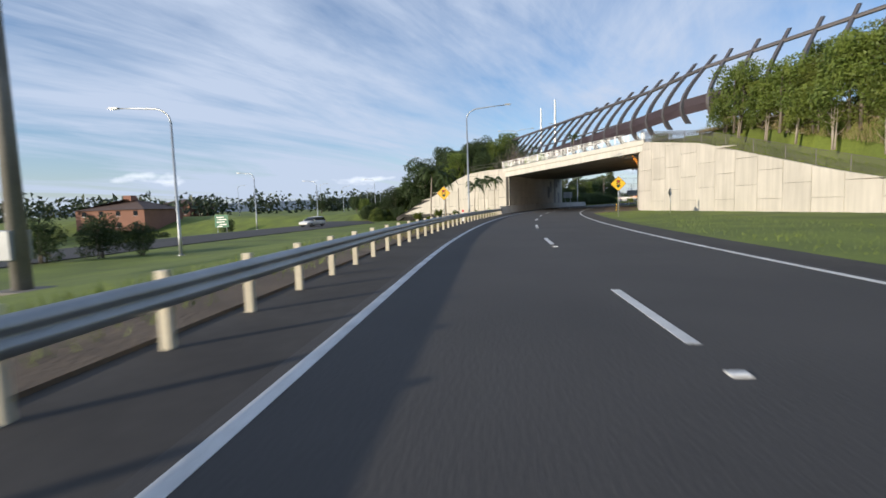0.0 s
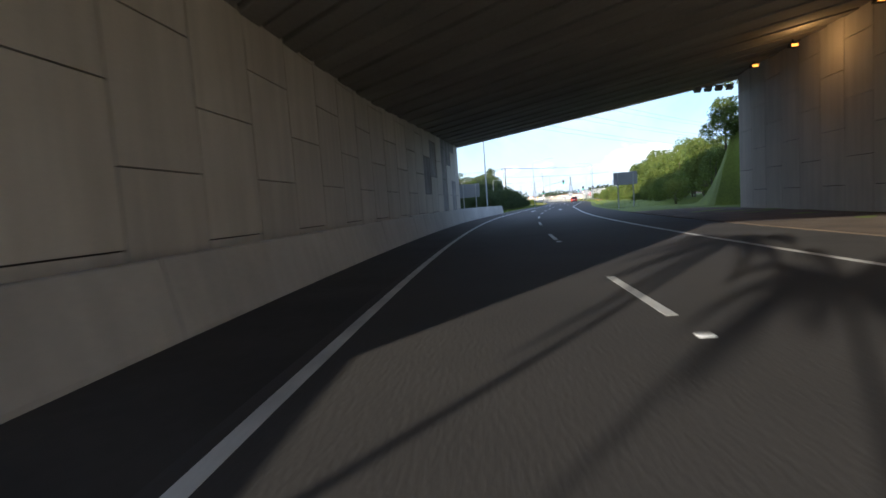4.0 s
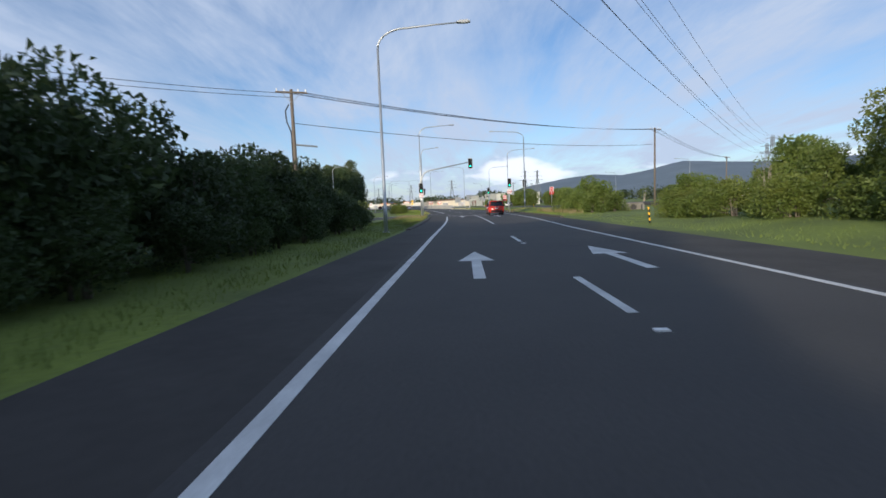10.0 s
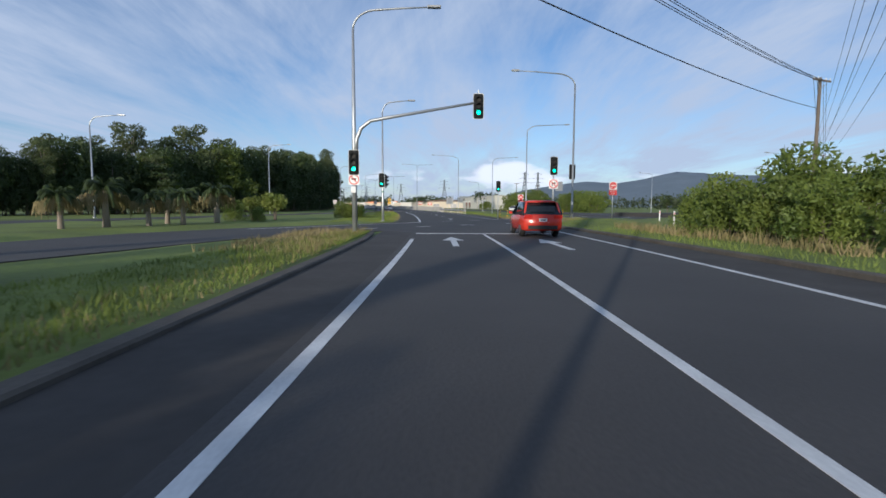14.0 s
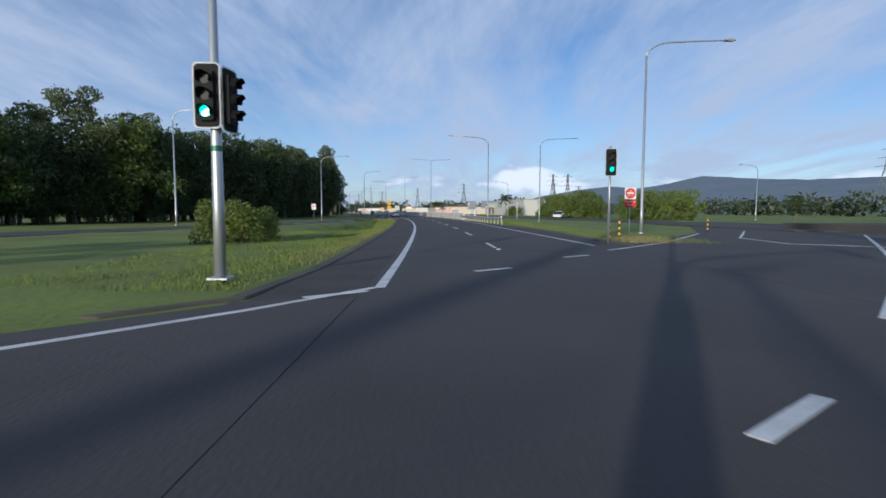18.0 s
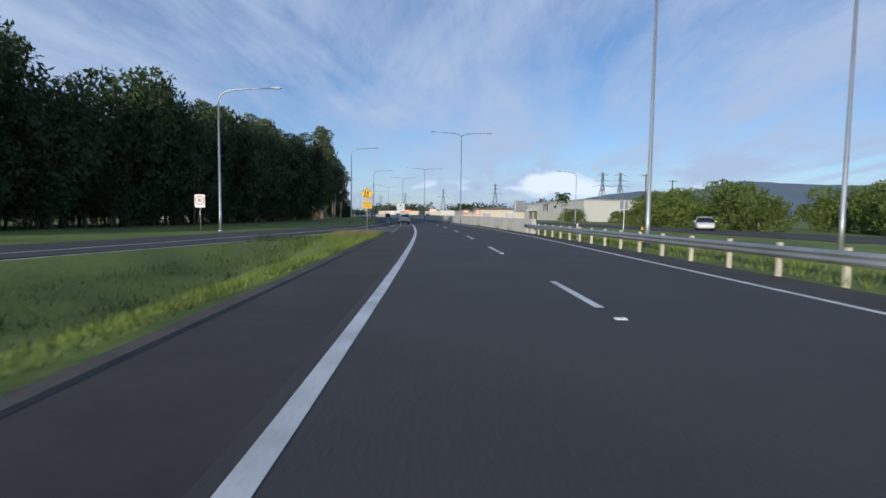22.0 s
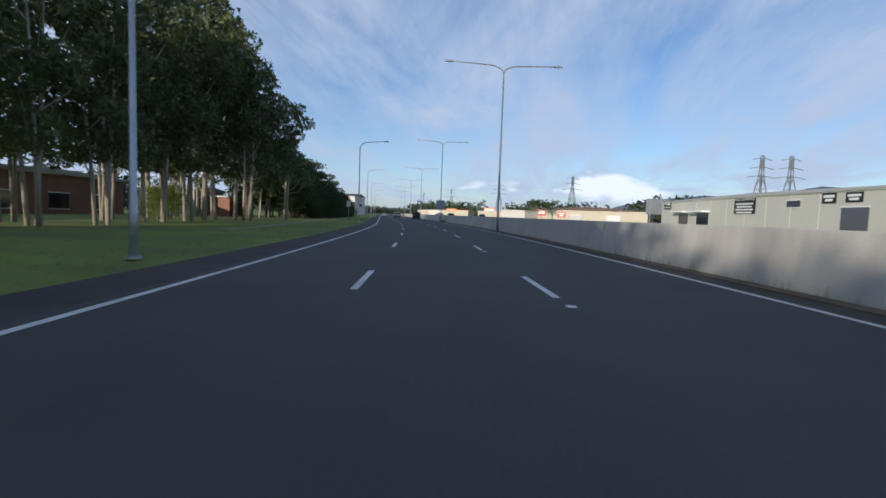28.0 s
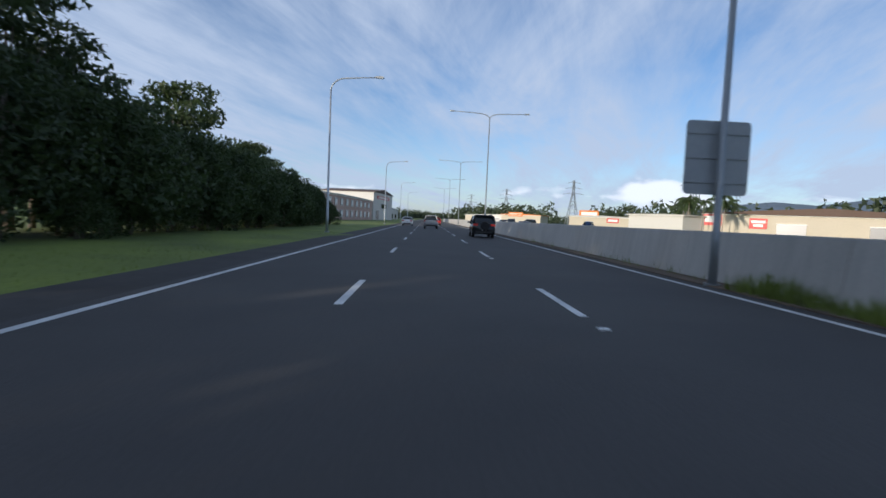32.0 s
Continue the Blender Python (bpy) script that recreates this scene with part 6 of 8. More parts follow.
kinds("gum1", make_tree("gum_tree", "tall dark eucalypt with pale trunk and open crown", 15.5, 9.0, 2.6, 30, 6400, 0.33, LEAF_GUM, PALE_BARK, 2, 11, 0.7, (0.08, 0.17), 0.13, "roadside eucalypts"))
kinds("gum2", make_tree("gum_tree", "tall dark eucalypt with several pale trunks", 14.0, 8.0, 2.2, 26, 5800, 0.33, LEAF_GUM, PALE_BARK, 3, 12, 0.8, (0.09, 0.18), 0.11, "roadside eucalypts"))
kinds("gum3", make_tree("gum_tree", "tall narrow dark eucalypt with pale trunk", 17.0, 7.0, 3.4, 22, 5800, 0.33, LEAF_GUM, PALE_BARK, 1, 13, 0.85, (0.11, 0.22), 0.15, "roadside eucalypts"))
kinds("dark1", make_tree("broadleaf_tree", "dense dark green broadleaf tree", 8.0, 7.5, 0.9, 20, 6400, 0.30, LEAF_DARK, BARK, 2, 21, 0.8, (0.15, 0.27), 0.15, "dark roadside trees"))
kinds("dark2", make_tree("understorey_tree", "dense dark green roadside tree with low branches", 6.0, 6.2, 0.35, 18, 6000, 0.25, LEAF_DARK, BARK, 3, 22, 0.85, (0.16, 0.28), 0.11, "low dark trees"))
kinds("bush", make_tree("roadside_bush", "dense green bush on the grass verge", 3.2, 4.2, 0.1, 14, 4200, 0.21, LEAF_FIG, BARK, 3, 23, 0.8, (0.17, 0.30), 0.06, "roadside bushes", "bush"))
kinds("light1", make_tree("sunlit_tree", "leafy yellow-green tree with visible limbs", 8.5, 8.0, 1.4, 22, 6200, 0.28, LEAF_LIGHT, BARK, 2, 31, 0.75, (0.12, 0.25), 0.15, "sunlit trees"))
kinds("light2", make_tree("sunlit_tree", "yellow-green spreading tree in low sun", 6.0, 7.2, 0.8, 20, 5800, 0.25, LEAF_LIGHT, BARK, 3, 32, 0.75, (0.13, 0.25), 0.12, "sunlit trees"))
kinds("mid", make_tree("sunlit_tree", "mid-green bushy tree with low branches", 7.0, 6.5, 0.7, 20, 6000, 0.26, LEAF_FIG, BARK, 2, 33, 0.8, (0.14, 0.26), 0.13, "sunlit trees"))
kinds("fig", make_tree("spreading_fig", "low rounded bright green spreading tree", 5.2, 8.5, 0.9, 20, 6400, 0.29, LEAF_FIG, BARK, 2, 41, 0.6, (0.13, 0.22), 0.18, "spreading figs", layered=True))
kinds("umbrella", make_tree("layered_tree", "dark tree with flat layered crown", 11.0, 10.0, 2.5, 22, 6400, 0.36, LEAF_DARK, BARK, 1, 42, 0.42, (0.13, 0.22), 0.20, "layered trees", layered=True))
kinds("bare", make_tree("bare_tree", "sparse pale-limbed tree with few leaves", 5.0, 4.5, 1.2, 12, 420, 0.22, LEAF_LIGHT, PALE_BARK, 3, 43, 0.8, (0.10, 0.18), 0.09, "sparse trees"))
kinds("palm", make_palm("feather_palm", "slender palm with drooping feather fronds", 5.2, 16, 2.15, 51, False, 0.065))
kinds("palm_tall", make_palm("feather_palm", "tall slender palm with drooping feather fronds", 6.4, 15, 2.4, 52, False, 0.06))
kinds("pandanus", make_palm("shaggy_palm", "short palm with green crown and a skirt of dry hanging fronds", 2.35, 26, 1.55, 53, True, 0.17))
kinds("spiky", make_spiky(4.0, 61))
kinds("topiary", make_tree("clipped_shrub", "small clipped yellow-green shrub with bare stems", 2.3, 2.8, 0.9, 9, 1600, 0.2, LEAF_LIGHT, BARK, 3, 54, 0.7, (0.18, 0.28), 0.06, "clipped shrubs", "shrub"))

rng = random.Random(5)
# bank behind the left wing wall, and beside it
for s, d, k, q in ((92, -13, "dark1", 0.62), (97, -20, "dark1", 0.85), (90, -24, "dark2", 0.9), (96, -30, "dark1", 0.75), (88, -35, "dark1", 0.45), 
                   (104, -14, "dark1", 0.62), (106, -26, "dark1", 1.0), (112, -36, "dark1", 0.7), (108, -48, "mid", 0.4), (120, -20, "dark1", 1.0), (124, -30, "dark1", 1.1), (120, -60, "dark1", 0.7), (92, -10.5, "bush", 1.1), (97, -10.5, "bush", 1.0), (87, -17, "dark2", 0.75), (91, -30.5, "dark2", 0.5), (86.5, -32, "bush", 0.6)):
    plant(k, s, d, q * 1.5, rng)
for k in range(46):
    s, d = rng.uniform(85, 124), rng.uniform(-34, -9.5)
    if s > 84 + 0.42 * (-d - 12):
        plant(rng.choice(("dark2", "dark2", "dark1", "mid")), s, d, rng.uniform(0.8, 1.1) * float(np.interp(d, [-34, -28, -20], [0.45, 0.8, 1.05])), rng)
for k in range(3):
    plant(rng.choice(("dark2", "bush")), 85 + k * 0.9 + rng.uniform(-1, 1), -31 - k * 1.6, rng.uniform(0.3, 0.5), rng)
for k in range(44):
    d = rng.uniform(-35, -17)
    plant(rng.choice(("dark2", "dark2", "bush")), float(np.interp(d, [-35, -29, -20, -13.6], [87, 88.5, 87, 86])) + rng.uniform(-1.5, 8), d, rng.uniform(0.26, 0.42), rng, 1.15)
for k in range(16):
    d = -8.2 - 1.35 * k
    plant(rng.choice(("dark2", "bush", "dark2")), float(np.interp(d, [-27.5, -13.6, -10.0, -5.5], [85.6, 83.1, 82.4, 81.6])) + 3.2, d, rng.uniform(0.3, 0.5), rng)
for s, d, k, q in ((50.6, -9.2, "palm", 0.98), (56.1, -8.9, "palm", 0.92), (65.0, -7.4, "palm", 0.74), (71.6, -7.3, "palm_tall", 0.74), (76.8, -6.9, "palm_tall", 0.78)):
    plant(k, s, d, q / random.Random(int(s)).uniform(0.88, 1.12), random.Random(int(s)), 1.12)
plant("palm", 76.0, 5.0, 0.62, rng, 1.0, deck_top(0.05, 0.6) - 0.25)
for s, d, q in ((84.9, -8.2, 0.72), (84.0, -7.0, 0.85), (83.4, -5.6, 1.05), (83.0, -4.6, 1.1), (82.2, -3.4, 0.95), (81.4, -2.2, 0.9), (80.6, -1.2, 0.75), (85.6, -6.2, 1.1), (84.6, -3.6, 1.0)):
    plant("spiky", s, d, q, rng, 1.0, deck_top(0.05, max(0.0, (d + 5.5) / 18.5)) - 0.3)
for s, d, q in ((82.0, -1.6, 0.75), (81.0, -0.3, 0.7), (84.4, -6.4, 0.6), (83.6, -2.8, 0.7)):
    plant("bush", s, d, q, rng, 1.0, deck_top(0.05, (d + 5.5) / 18.5) - 0.35)
slim = thing("slim_pole", "thin bare grey pole on the grass verge", "pole", m=stand(60.2, -8.3))
part("shaft", tube([(0, 0, -0.1), (0, 0, 3.6)], [0.05, 0.04], 8), WOOD, slim, smooth=True)
for s, d in ((70.0, -6.4), (66, -7.4), (60, -8.4), (54.5, -7.4)):
    plant("bush", s, d, rng.uniform(0.22, 0.34), rng)
def tussock(s, d, height, spread, seed):
    """Long arching blades that spring from one root."""
    r = random.Random(seed)
    bm = bmesh.new()
    for k in range(240):
        a, out, h = r.uniform(0, 6.28), spread * r.uniform(0.15, 1.0), height * r.uniform(0.55, 1.05)
        c, e = math.cos(a), math.sin(a)
        w = r.uniform(0.016, 0.030)
        rows = []
        for f, wide in ((0.0, 1.0), (0.35, 1.2), (0.7, 0.9)):
            x, z = out * (0.08 + f * f), h * (1.75 * f - 0.8 * f * f)
            rows.append((bm.verts.new((x * c - w * wide * e, x * e + w * wide * c, z - 0.05)), bm.verts.new((x * c + w * wide * e, x * e - w * wide * c, z - 0.05))))
        tip = bm.verts.new((out * 1.1 * c, out * 1.1 * e, h * 0.88))
        for p, q in zip(rows, rows[1:]):
            bm.faces.new((p[0], p[1], q[1], q[0]))
        bm.faces.new((rows[-1][0], rows[-1][1], tip))
    t = thing("tussock", "yellow-green tussock of long arching leaves on the verge", "grass", "verge tussocks", stand(s, d))
    part("foliage", bm, LEAF_LIGHT, t)
    return t


for s, d, h, q, seed in ((44.0, -8.7, 1.15, 1.1, 1), (51.6, -8.6, 1.3, 1.2, 2), (46.6, -8.3, 0.6, 0.5, 3)):
    tussock(s, d, h, q, seed)
# hill above the right wing wall, before and behind the canopy
def hill_z(s, d):
    ws = [r[0] for r in WING_R][::-1]
    e, top = np.interp(s, ws, [r[1] for r in WING_R][::-1]), np.interp(s, ws, [r[2] for r in WING_R][::-1])
    return max(ground_at(s, d), float(min(top - 0.2 + (d - e) * 0.8, 9.4))) if s < 66 else ground_at(s, d)


for s, d, k, q in ((55.6, 19.6, "light2", 0.72), (54, 20.5, "mid", 0.82), (52, 21.9, "light1", 0.74), (51.2, 23.2, "light2", 0.95), (49.6, 22.8, "mid", 0.9), (48.4, 24.9, "light1", 0.88), (47, 24.2, "light2", 1.05), (46, 26.8, "light1", 1.0), (44.6, 25.6, "mid", 1.0), (43.5, 28.6, "light1", 1.1), (42, 26.8, "light2", 1.2), (41.2, 30.4, "mid", 1.2), (39.5, 28.2, "light1", 1.0), (38, 31.6, "light1", 1.15), (36.5, 29.4, "mid", 1.1), (34.6, 33, "light1", 1.2), (33, 31.0, "light2", 1.2), (29.5, 34, "light1", 1.1), (26, 36, "mid", 1.2), (21, 39, "light1", 1.2), (15, 42, "mid", 1.2), (8, 45, "light1", 1.2), (50, 34, "light1", 1.0), (45, 39, "mid", 1.2), (39, 43, "light1", 1.3), (56, 28, "mid", 0.8),
                   (53.4, 20.2, "bare", 0.8), (50.4, 21.6, "bare", 0.9), (47.6, 22.8, "bare", 1.0), (44.2, 24.2, "bare", 1.0), (40.5, 25.8, "bare", 1.0), (37, 27.2, "bare", 1.0), (110, 34, "light1", 1.0), (96, 30, "mid", 0.9)):
    plant(k, s, d, q, rng, 1.0, hill_z(s, d))
for s, d in ((56.4, 20.2), (53, 21.4), (49, 23.4), (45.4, 24.8), (41, 26.6), (37.5, 28.4)):
    plant("bush", s, d, rng.uniform(0.35, 0.55), rng, 1.0, hill_z(s, d))
# behind the exit wing wall, and low growth at its foot
for s, d, k, q in ((134, -10.5, "dark1", 0.6), (138, -12.5, "dark1", 0.75), (142, -14.0, "dark1", 0.8), (146, -15.5, "dark1", 0.8), (150, -17.8, "dark1", 0.95), (153.5, -19, "dark1", 1.12), (157, -20, "dark1", 1.05), (160, -20.5, "dark2", 1.25), (163, -21, "dark2", 1.1), (166, -21, "dark2", 0.95), (169, -20.5, "dark2", 0.74), (158, -26.5, "dark1", 1.7), (164, -27, "dark1", 1.3), (169, -27, "dark1", 0.9), (136, -18, "dark1", 1.0), (143, -20, "dark1", 1.0), (149, -23, "dark1", 0.95), (138, -28, "dark1", 1.1), (148, -30, "dark1", 1.0), (131, -22, "dark1", 1.0), (161, -18, "dark2", 0.62),
                   (145, -16, "dark1", 1.6), (147, -14.4, "dark1", 1.6), (149.5, -16, "dark1", 1.9), (152.5, -18.5, "dark1", 2.1), (156, -21.5, "dark1", 1.9), (159, -23, "dark1", 1.5), (151, -25, "dark1", 2.4), (161, -24, "dark1", 1.4), (142, -22, "dark1", 2.0), (146.5, -8.8, "dark2", 0.36), (151, -9.8, "dark2", 0.42),
                   (154.5, -12.2, "dark2", 0.42), (157.5, -12.8, "dark2", 0.46), (160.5, -13.6, "dark2", 0.44), (150.5, -10.4, "bush", 0.5), (153, -10.6, "bush", 0.5), (163, -15.0, "dark2", 0.45)):
    plant(k, s, d, q, rng)
# low growth on the bank beyond the right abutment
for s, d in ((131, 18.5), (129, 21), (127, 18), (125, 20.5), (123, 18.2), (133, 21.5), (120, 19.5), (130, 24.5), (117, 18.5), (126, 24), (134.5, 25), (121, 23.5), (114, 20), (133.5, 18), (128.5, 17.6), (112, 18.4)):
    plant(rng.choice(("bush", "light2", "bush", "mid")), s, d, rng.uniform(0.5, 0.8), rng)
# dense screen on the left
screen = ramp_of([(160, 0.48), (170, 0.66), (178, 0.72), (181.5, 0.54), (186, 0.72), (190, 0.80), (194.5, 0.62), (199, 0.66), (205, 0.60), (214, 0.42)])
for s in range(169, 214, 3):
    plant("dark2", s + rng.uniform(-1, 1), -8.2 + rng.uniform(-0.5, 0.5), screen(s) * rng.uniform(0.74, 0.92), rng)
    plant("dark2", s + 1.5 + rng.uniform(-0.5, 0.5), -9.4 + rng.uniform(-0.5, 0.5), screen(s + 1.5) * rng.uniform(0.76, 0.94), rng)
    plant("dark1", s + rng.uniform(-1, 1), -14.5 + rng.uniform(-1, 1), screen(s) * rng.uniform(0.55, 0.66), rng)
    plant("dark2", s + 1.5 + rng.uniform(-1, 1), -12.6 + rng.uniform(-1, 1), screen(s) * rng.uniform(0.76, 0.9), rng)
    plant("dark2", s + rng.uniform(-1, 1), -6.9 + rng.uniform(-0.3, 0.3), rng.uniform(0.22, 0.34), rng, 1.2)
for s, d, k, q in ((215, -9.6, "dark2", 0.42), (219, -10.0, "dark2", 0.40), (222.5, -11.5, "dark2", 0.42), (226, -22, "dark1", 0.5), (210, -24, "dark1", 0.8), (200, -27, "dark1", 1.0), (196, -33, "dark1", 0.8), (221, -9.0, "bush", 0.6)):
    plant(k, s, d, q, rng)
# right side after the bridge
for s in range(138, 214, 3):
    front = 15.0 if s < 190 else 14.5
    q = 1.25 if 165 < s < 182 else 1.0 if s < 190 else 0.82 if s < 201 else 0.68
    plant(rng.choice(("light2", "mid", "bush")), s + rng.uniform(-1.2, 1.2), front + 1.2 + rng.uniform(-0.8, 0.8), q * rng.uniform(0.55, 0.75), rng)
    plant(rng.choice(("light1", "light2", "mid")), s + rng.uniform(-1.5, 1.5), front + 4.2 + rng.uniform(-1, 1.0), q * rng.uniform(0.85, 1.1), rng)
    if s % 2:
        plant(rng.choice(("light1", "mid", "dark1")), s + rng.uniform(-1.5, 1.5), front + 9.5 + rng.uniform(-1, 2), q * rng.uniform(0.9, 1.1), rng)
        plant("bush", s + rng.uniform(-1.5, 1.5), front - 0.2 + rng.uniform(-0.5, 0.5), rng.uniform(0.4, 0.7), rng)
    if s > 182:
        plant(rng.choice(("bush", "light2")), s + rng.uniform(-1.5, 1.5), front + rng.uniform(-0.4, 0.6), rng.uniform(0.5, 0.65), rng, 1.2, None, 0.3)
    if s % 12 == 0:
        plant("bare", s, front + 1.0, rng.uniform(0.6, 0.9), rng)
for s, d, q in ((228.5, 13.2, 0.62), (231.5, 12.8, 0.82), (234.5, 13.0, 0.95), (237.5, 13.6, 0.9), (240.5, 14.4, 0.85), (243.5, 15.2, 0.75), (233, 15.6, 1.0), (236, 15.4, 1.2), (239, 16.6, 1.12), (230, 16, 0.7), (246, 16.6, 0.6), (242, 16.6, 0.9)):
    plant("bush", s, d, q, rng)
for s, d, k, q in ((262, 27, "light2", 0.5), (268, 42, "bare", 0.9), (280, 48, "fig", 0.87), (290, 60, "fig", 1.12), (296, 50, "bare", 1.0), (312, 64, "umbrella", 0.6), (306, 72, "fig", 1.25),
                   (330, 44, "fig", 1.02), (337, 41, "fig", 0.97), (344, 46, "fig", 1.12), (352, 48, "fig", 1.19), (352, 38.5, "fig", 1.00), (360, 41, "fig", 1.19), (368, 38, "fig", 1.25), (376, 40, "fig", 1.31), (384, 44, "fig", 1.12), (322, 58, "umbrella", 0.55), (398, 46, "fig", 0.75), (410, 50, "fig", 0.69), (424, 45, "fig", 0.77), (434, 47, "fig", 0.62), (300, 84, "mid", 1.0), (275, 78, "mid", 1.1), (254, 90, "umbrella", 0.8), (240, 84, "mid", 1.0), (225, 96, "mid", 1.1)):
    plant(k, s, d, q * 1.08 if k == "fig" else q, rng, 1.0, None, 0.75 * q if k == "fig" else 0.0)
# crossing: shaggy palms and shrubs on the left
for s, d, q in ((245.0, -19.6, 0.92), (247.0, -18.2, 0.84), (249.0, -17.0, 0.92), (253.2, -16.4, 0.96), (251.0, -19.0, 0.88), (242.5, -20.5, 0.88)):
    plant("pandanus", s, d, q, rng)
plant("topiary", 262.4, -14.6, 1.05, rng)
plant("topiary", 263.5, -17.0, 0.85, rng)
plant("bush", 257.0, -14.6, 0.42, rng)
plant("bush", 259.0, -17.2, 0.55, rng)
for s, d, q in ((271.6, -8.3, 0.62), (272.9, -7.9, 0.56), (271.9, -9.6, 0.62), (273.4, -9.4, 0.6)):
    plant("bush", s, d, q, rng, 1.0)
# the eucalypt wood on the left
edge = ramp_of([(262, -58), (285, -46), (305, -38), (335, -29), (360, -25.5), (400, -22), (440, -20.5), (470, -21.0)])
tall = ramp_of([(262, 0.62), (281, 0.68), (300, 0.85), (312, 1.02), (328, 1.02), (345, 1.06), (358, 1.10), (373, 1.2), (390, 1.28), (415, 1.29), (458, 1.22), (466, 1.05), (476, 0.78)])
for s in range(262, 476, 5):
    q, w = tall(s), 1.0
    some = ("gum1", "gum2", "gum1", "gum2", "gum3") if s > 420 else ("gum1", "gum2")
    if s < 415 and s % 3:
        plant("dark1", s + rng.uniform(-1.0, 1.0), edge(s) - 1.5 + rng.uniform(-1.0, 0.6), 2.85 * q * rng.uniform(0.94, 1.06), rng, 0.85)
    else:
        plant(rng.choice(some), s + rng.uniform(-1.5, 1.5), edge(s) + rng.uniform(-1.5, 0.6), q * rng.uniform(0.86, 1.06) * (0.86 if 335 < s < 415 else 1.0), rng, w)
    if s < 420 or s % 2:
        plant(rng.choice(some), s + rng.uniform(-2, 2), edge(s) - 7 + rng.uniform(-2, 2), q * rng.uniform(0.9, 1.1) * (0.88 if 335 < s < 415 else 1.0), rng, w)
    if s < 412:
        plant("dark1", s + rng.uniform(-1.5, 1.5), edge(s) - 1.6 + rng.uniform(-1.0, 1.0), rng.uniform(1.2, 1.55), rng)
        if s < 392:
            plant("dark1", s + 2.5 + rng.uniform(-1, 1), edge(s) - 4.5 + rng.uniform(-1.5, 1.5), rng.uniform(1.5, 2.0), rng)
            plant("dark1", s + 1.2 + rng.uniform(-1, 1), edge(s) - 9.0 + rng.uniform(-1.5, 1.5), rng.uniform(1.7, 2.2), rng)
            plant("dark1", s + 3.5 + rng.uniform(-1, 1), edge(s) - 0.8 + rng.uniform(-0.8, 0.8), rng.uniform(1.0, 1.4), rng)
        plant("dark2", s + rng.uniform(-2, 2), edge(s) - 0.2 + rng.uniform(-0.6, 0.6), rng.uniform(0.5, 0.8), rng)
    if s % 3 == 0 and s < 425:
        plant("gum2", s + rng.uniform(-2, 2), edge(s) - 14 + rng.uniform(-2, 2), q * rng.uniform(0.9, 1.1), rng, 0.85)
for s, d, k, q in ((300, -42, "mid", 1.45), (296, -40, "umbrella", 1.1), (314, -36, "mid", 1.6), (462.3, -16.6, "gum1", 1.0), (452, -18.6, "gum1", 1.22), (449, -25.5, "light2", 1.05), (444, -24.5, "light2", 0.8)):
    plant(k, s, d, q, rng)
for s in range(478, 548, 4):
    q = ramp_of([(478, 1.4), (505, 1.25), (522, 1.28), (540, 1.2), (548, 0.9)])(s)
    dd = ramp_of([(478, -19.0), (500, -15.6), (548, -15.0)])(s)
    plant("dark1", s + rng.uniform(-1, 1), dd + rng.uniform(-0.6, 0.6), q * rng.uniform(0.98, 1.22), rng)
    plant("dark2", s + 2 + rng.uniform(-1, 1), dd + 0.8 + rng.uniform(-0.5, 0.4), q * rng.uniform(0.55, 0.8), rng)
    plant("umbrella", s + rng.uniform(-1, 1), dd - 5 + rng.uniform(-1, 1), q * rng.uniform(0.85, 1.0), rng)
for s in range(484, 550, 3):
    dd = ramp_of([(478, -17.0), (500, -14.0), (548, -13.4)])(s)
    plant("dark2", s + rng.uniform(-1, 1), dd + rng.uniform(-0.5, 0.5), rng.uniform(0.34, 0.5), rng, 1.15, None, 0.15)
for s, d, k, q in ((478, -22, "umbrella", 1.75), (487, -21.5, "umbrella", 1.85), (496, -20, "umbrella", 1.75), (503, -19, "umbrella", 1.65), (509, -18.5, "dark1", 1.7), (516, -18, "umbrella", 1.55), (523, -18, "dark1", 1.65), (530, -17.5, "umbrella", 1.25), (483, -26, "gum1", 0.85), (491, -25, "gum2", 0.9)):
    plant(k, s, d, q, rng)
# trees round the lower road and far left
for s, d, k, q in ((20, -50, "dark1", 0.6), (8, -55, "dark1", 0.7), (16, -60, "dark1", 0.7), (28, -25.5, "dark2", 0.4), (29.5, -24.0, "dark2", 0.36), (25.5, -27, "dark2", 0.45), (60, -62, "dark2", 0.6), (-6, -48, "dark1", 0.6), (52, -66, "dark1", 0.7), (78, -74, "dark1", 0.8), (96, -78, "dark1", 0.9), (30, -88, "umbrella", 0.8), (60, -98, "mid", 0.9), (0, -80, "dark1", 0.9), (130, -82, "dark1", 1.0), (160, -70, "mid", 1.0), (176, -62, "dark1", 0.7), (230, -60, "mid", 0.8), (150, -38, "dark1", 0.9)):
    plant(k, s, d, q, rng)
# palms among the sheds
for s, d in ((569, 50), (576, 51), (579, 53), (583, 53.5), (587, 56), (420, 40.5), (424, 41.5), (560, 48), (566, 52), (572, 56), (590, 58), (598, 60)):
    plant("palm", s, d, rng.uniform(1.05, 1.3), rng)


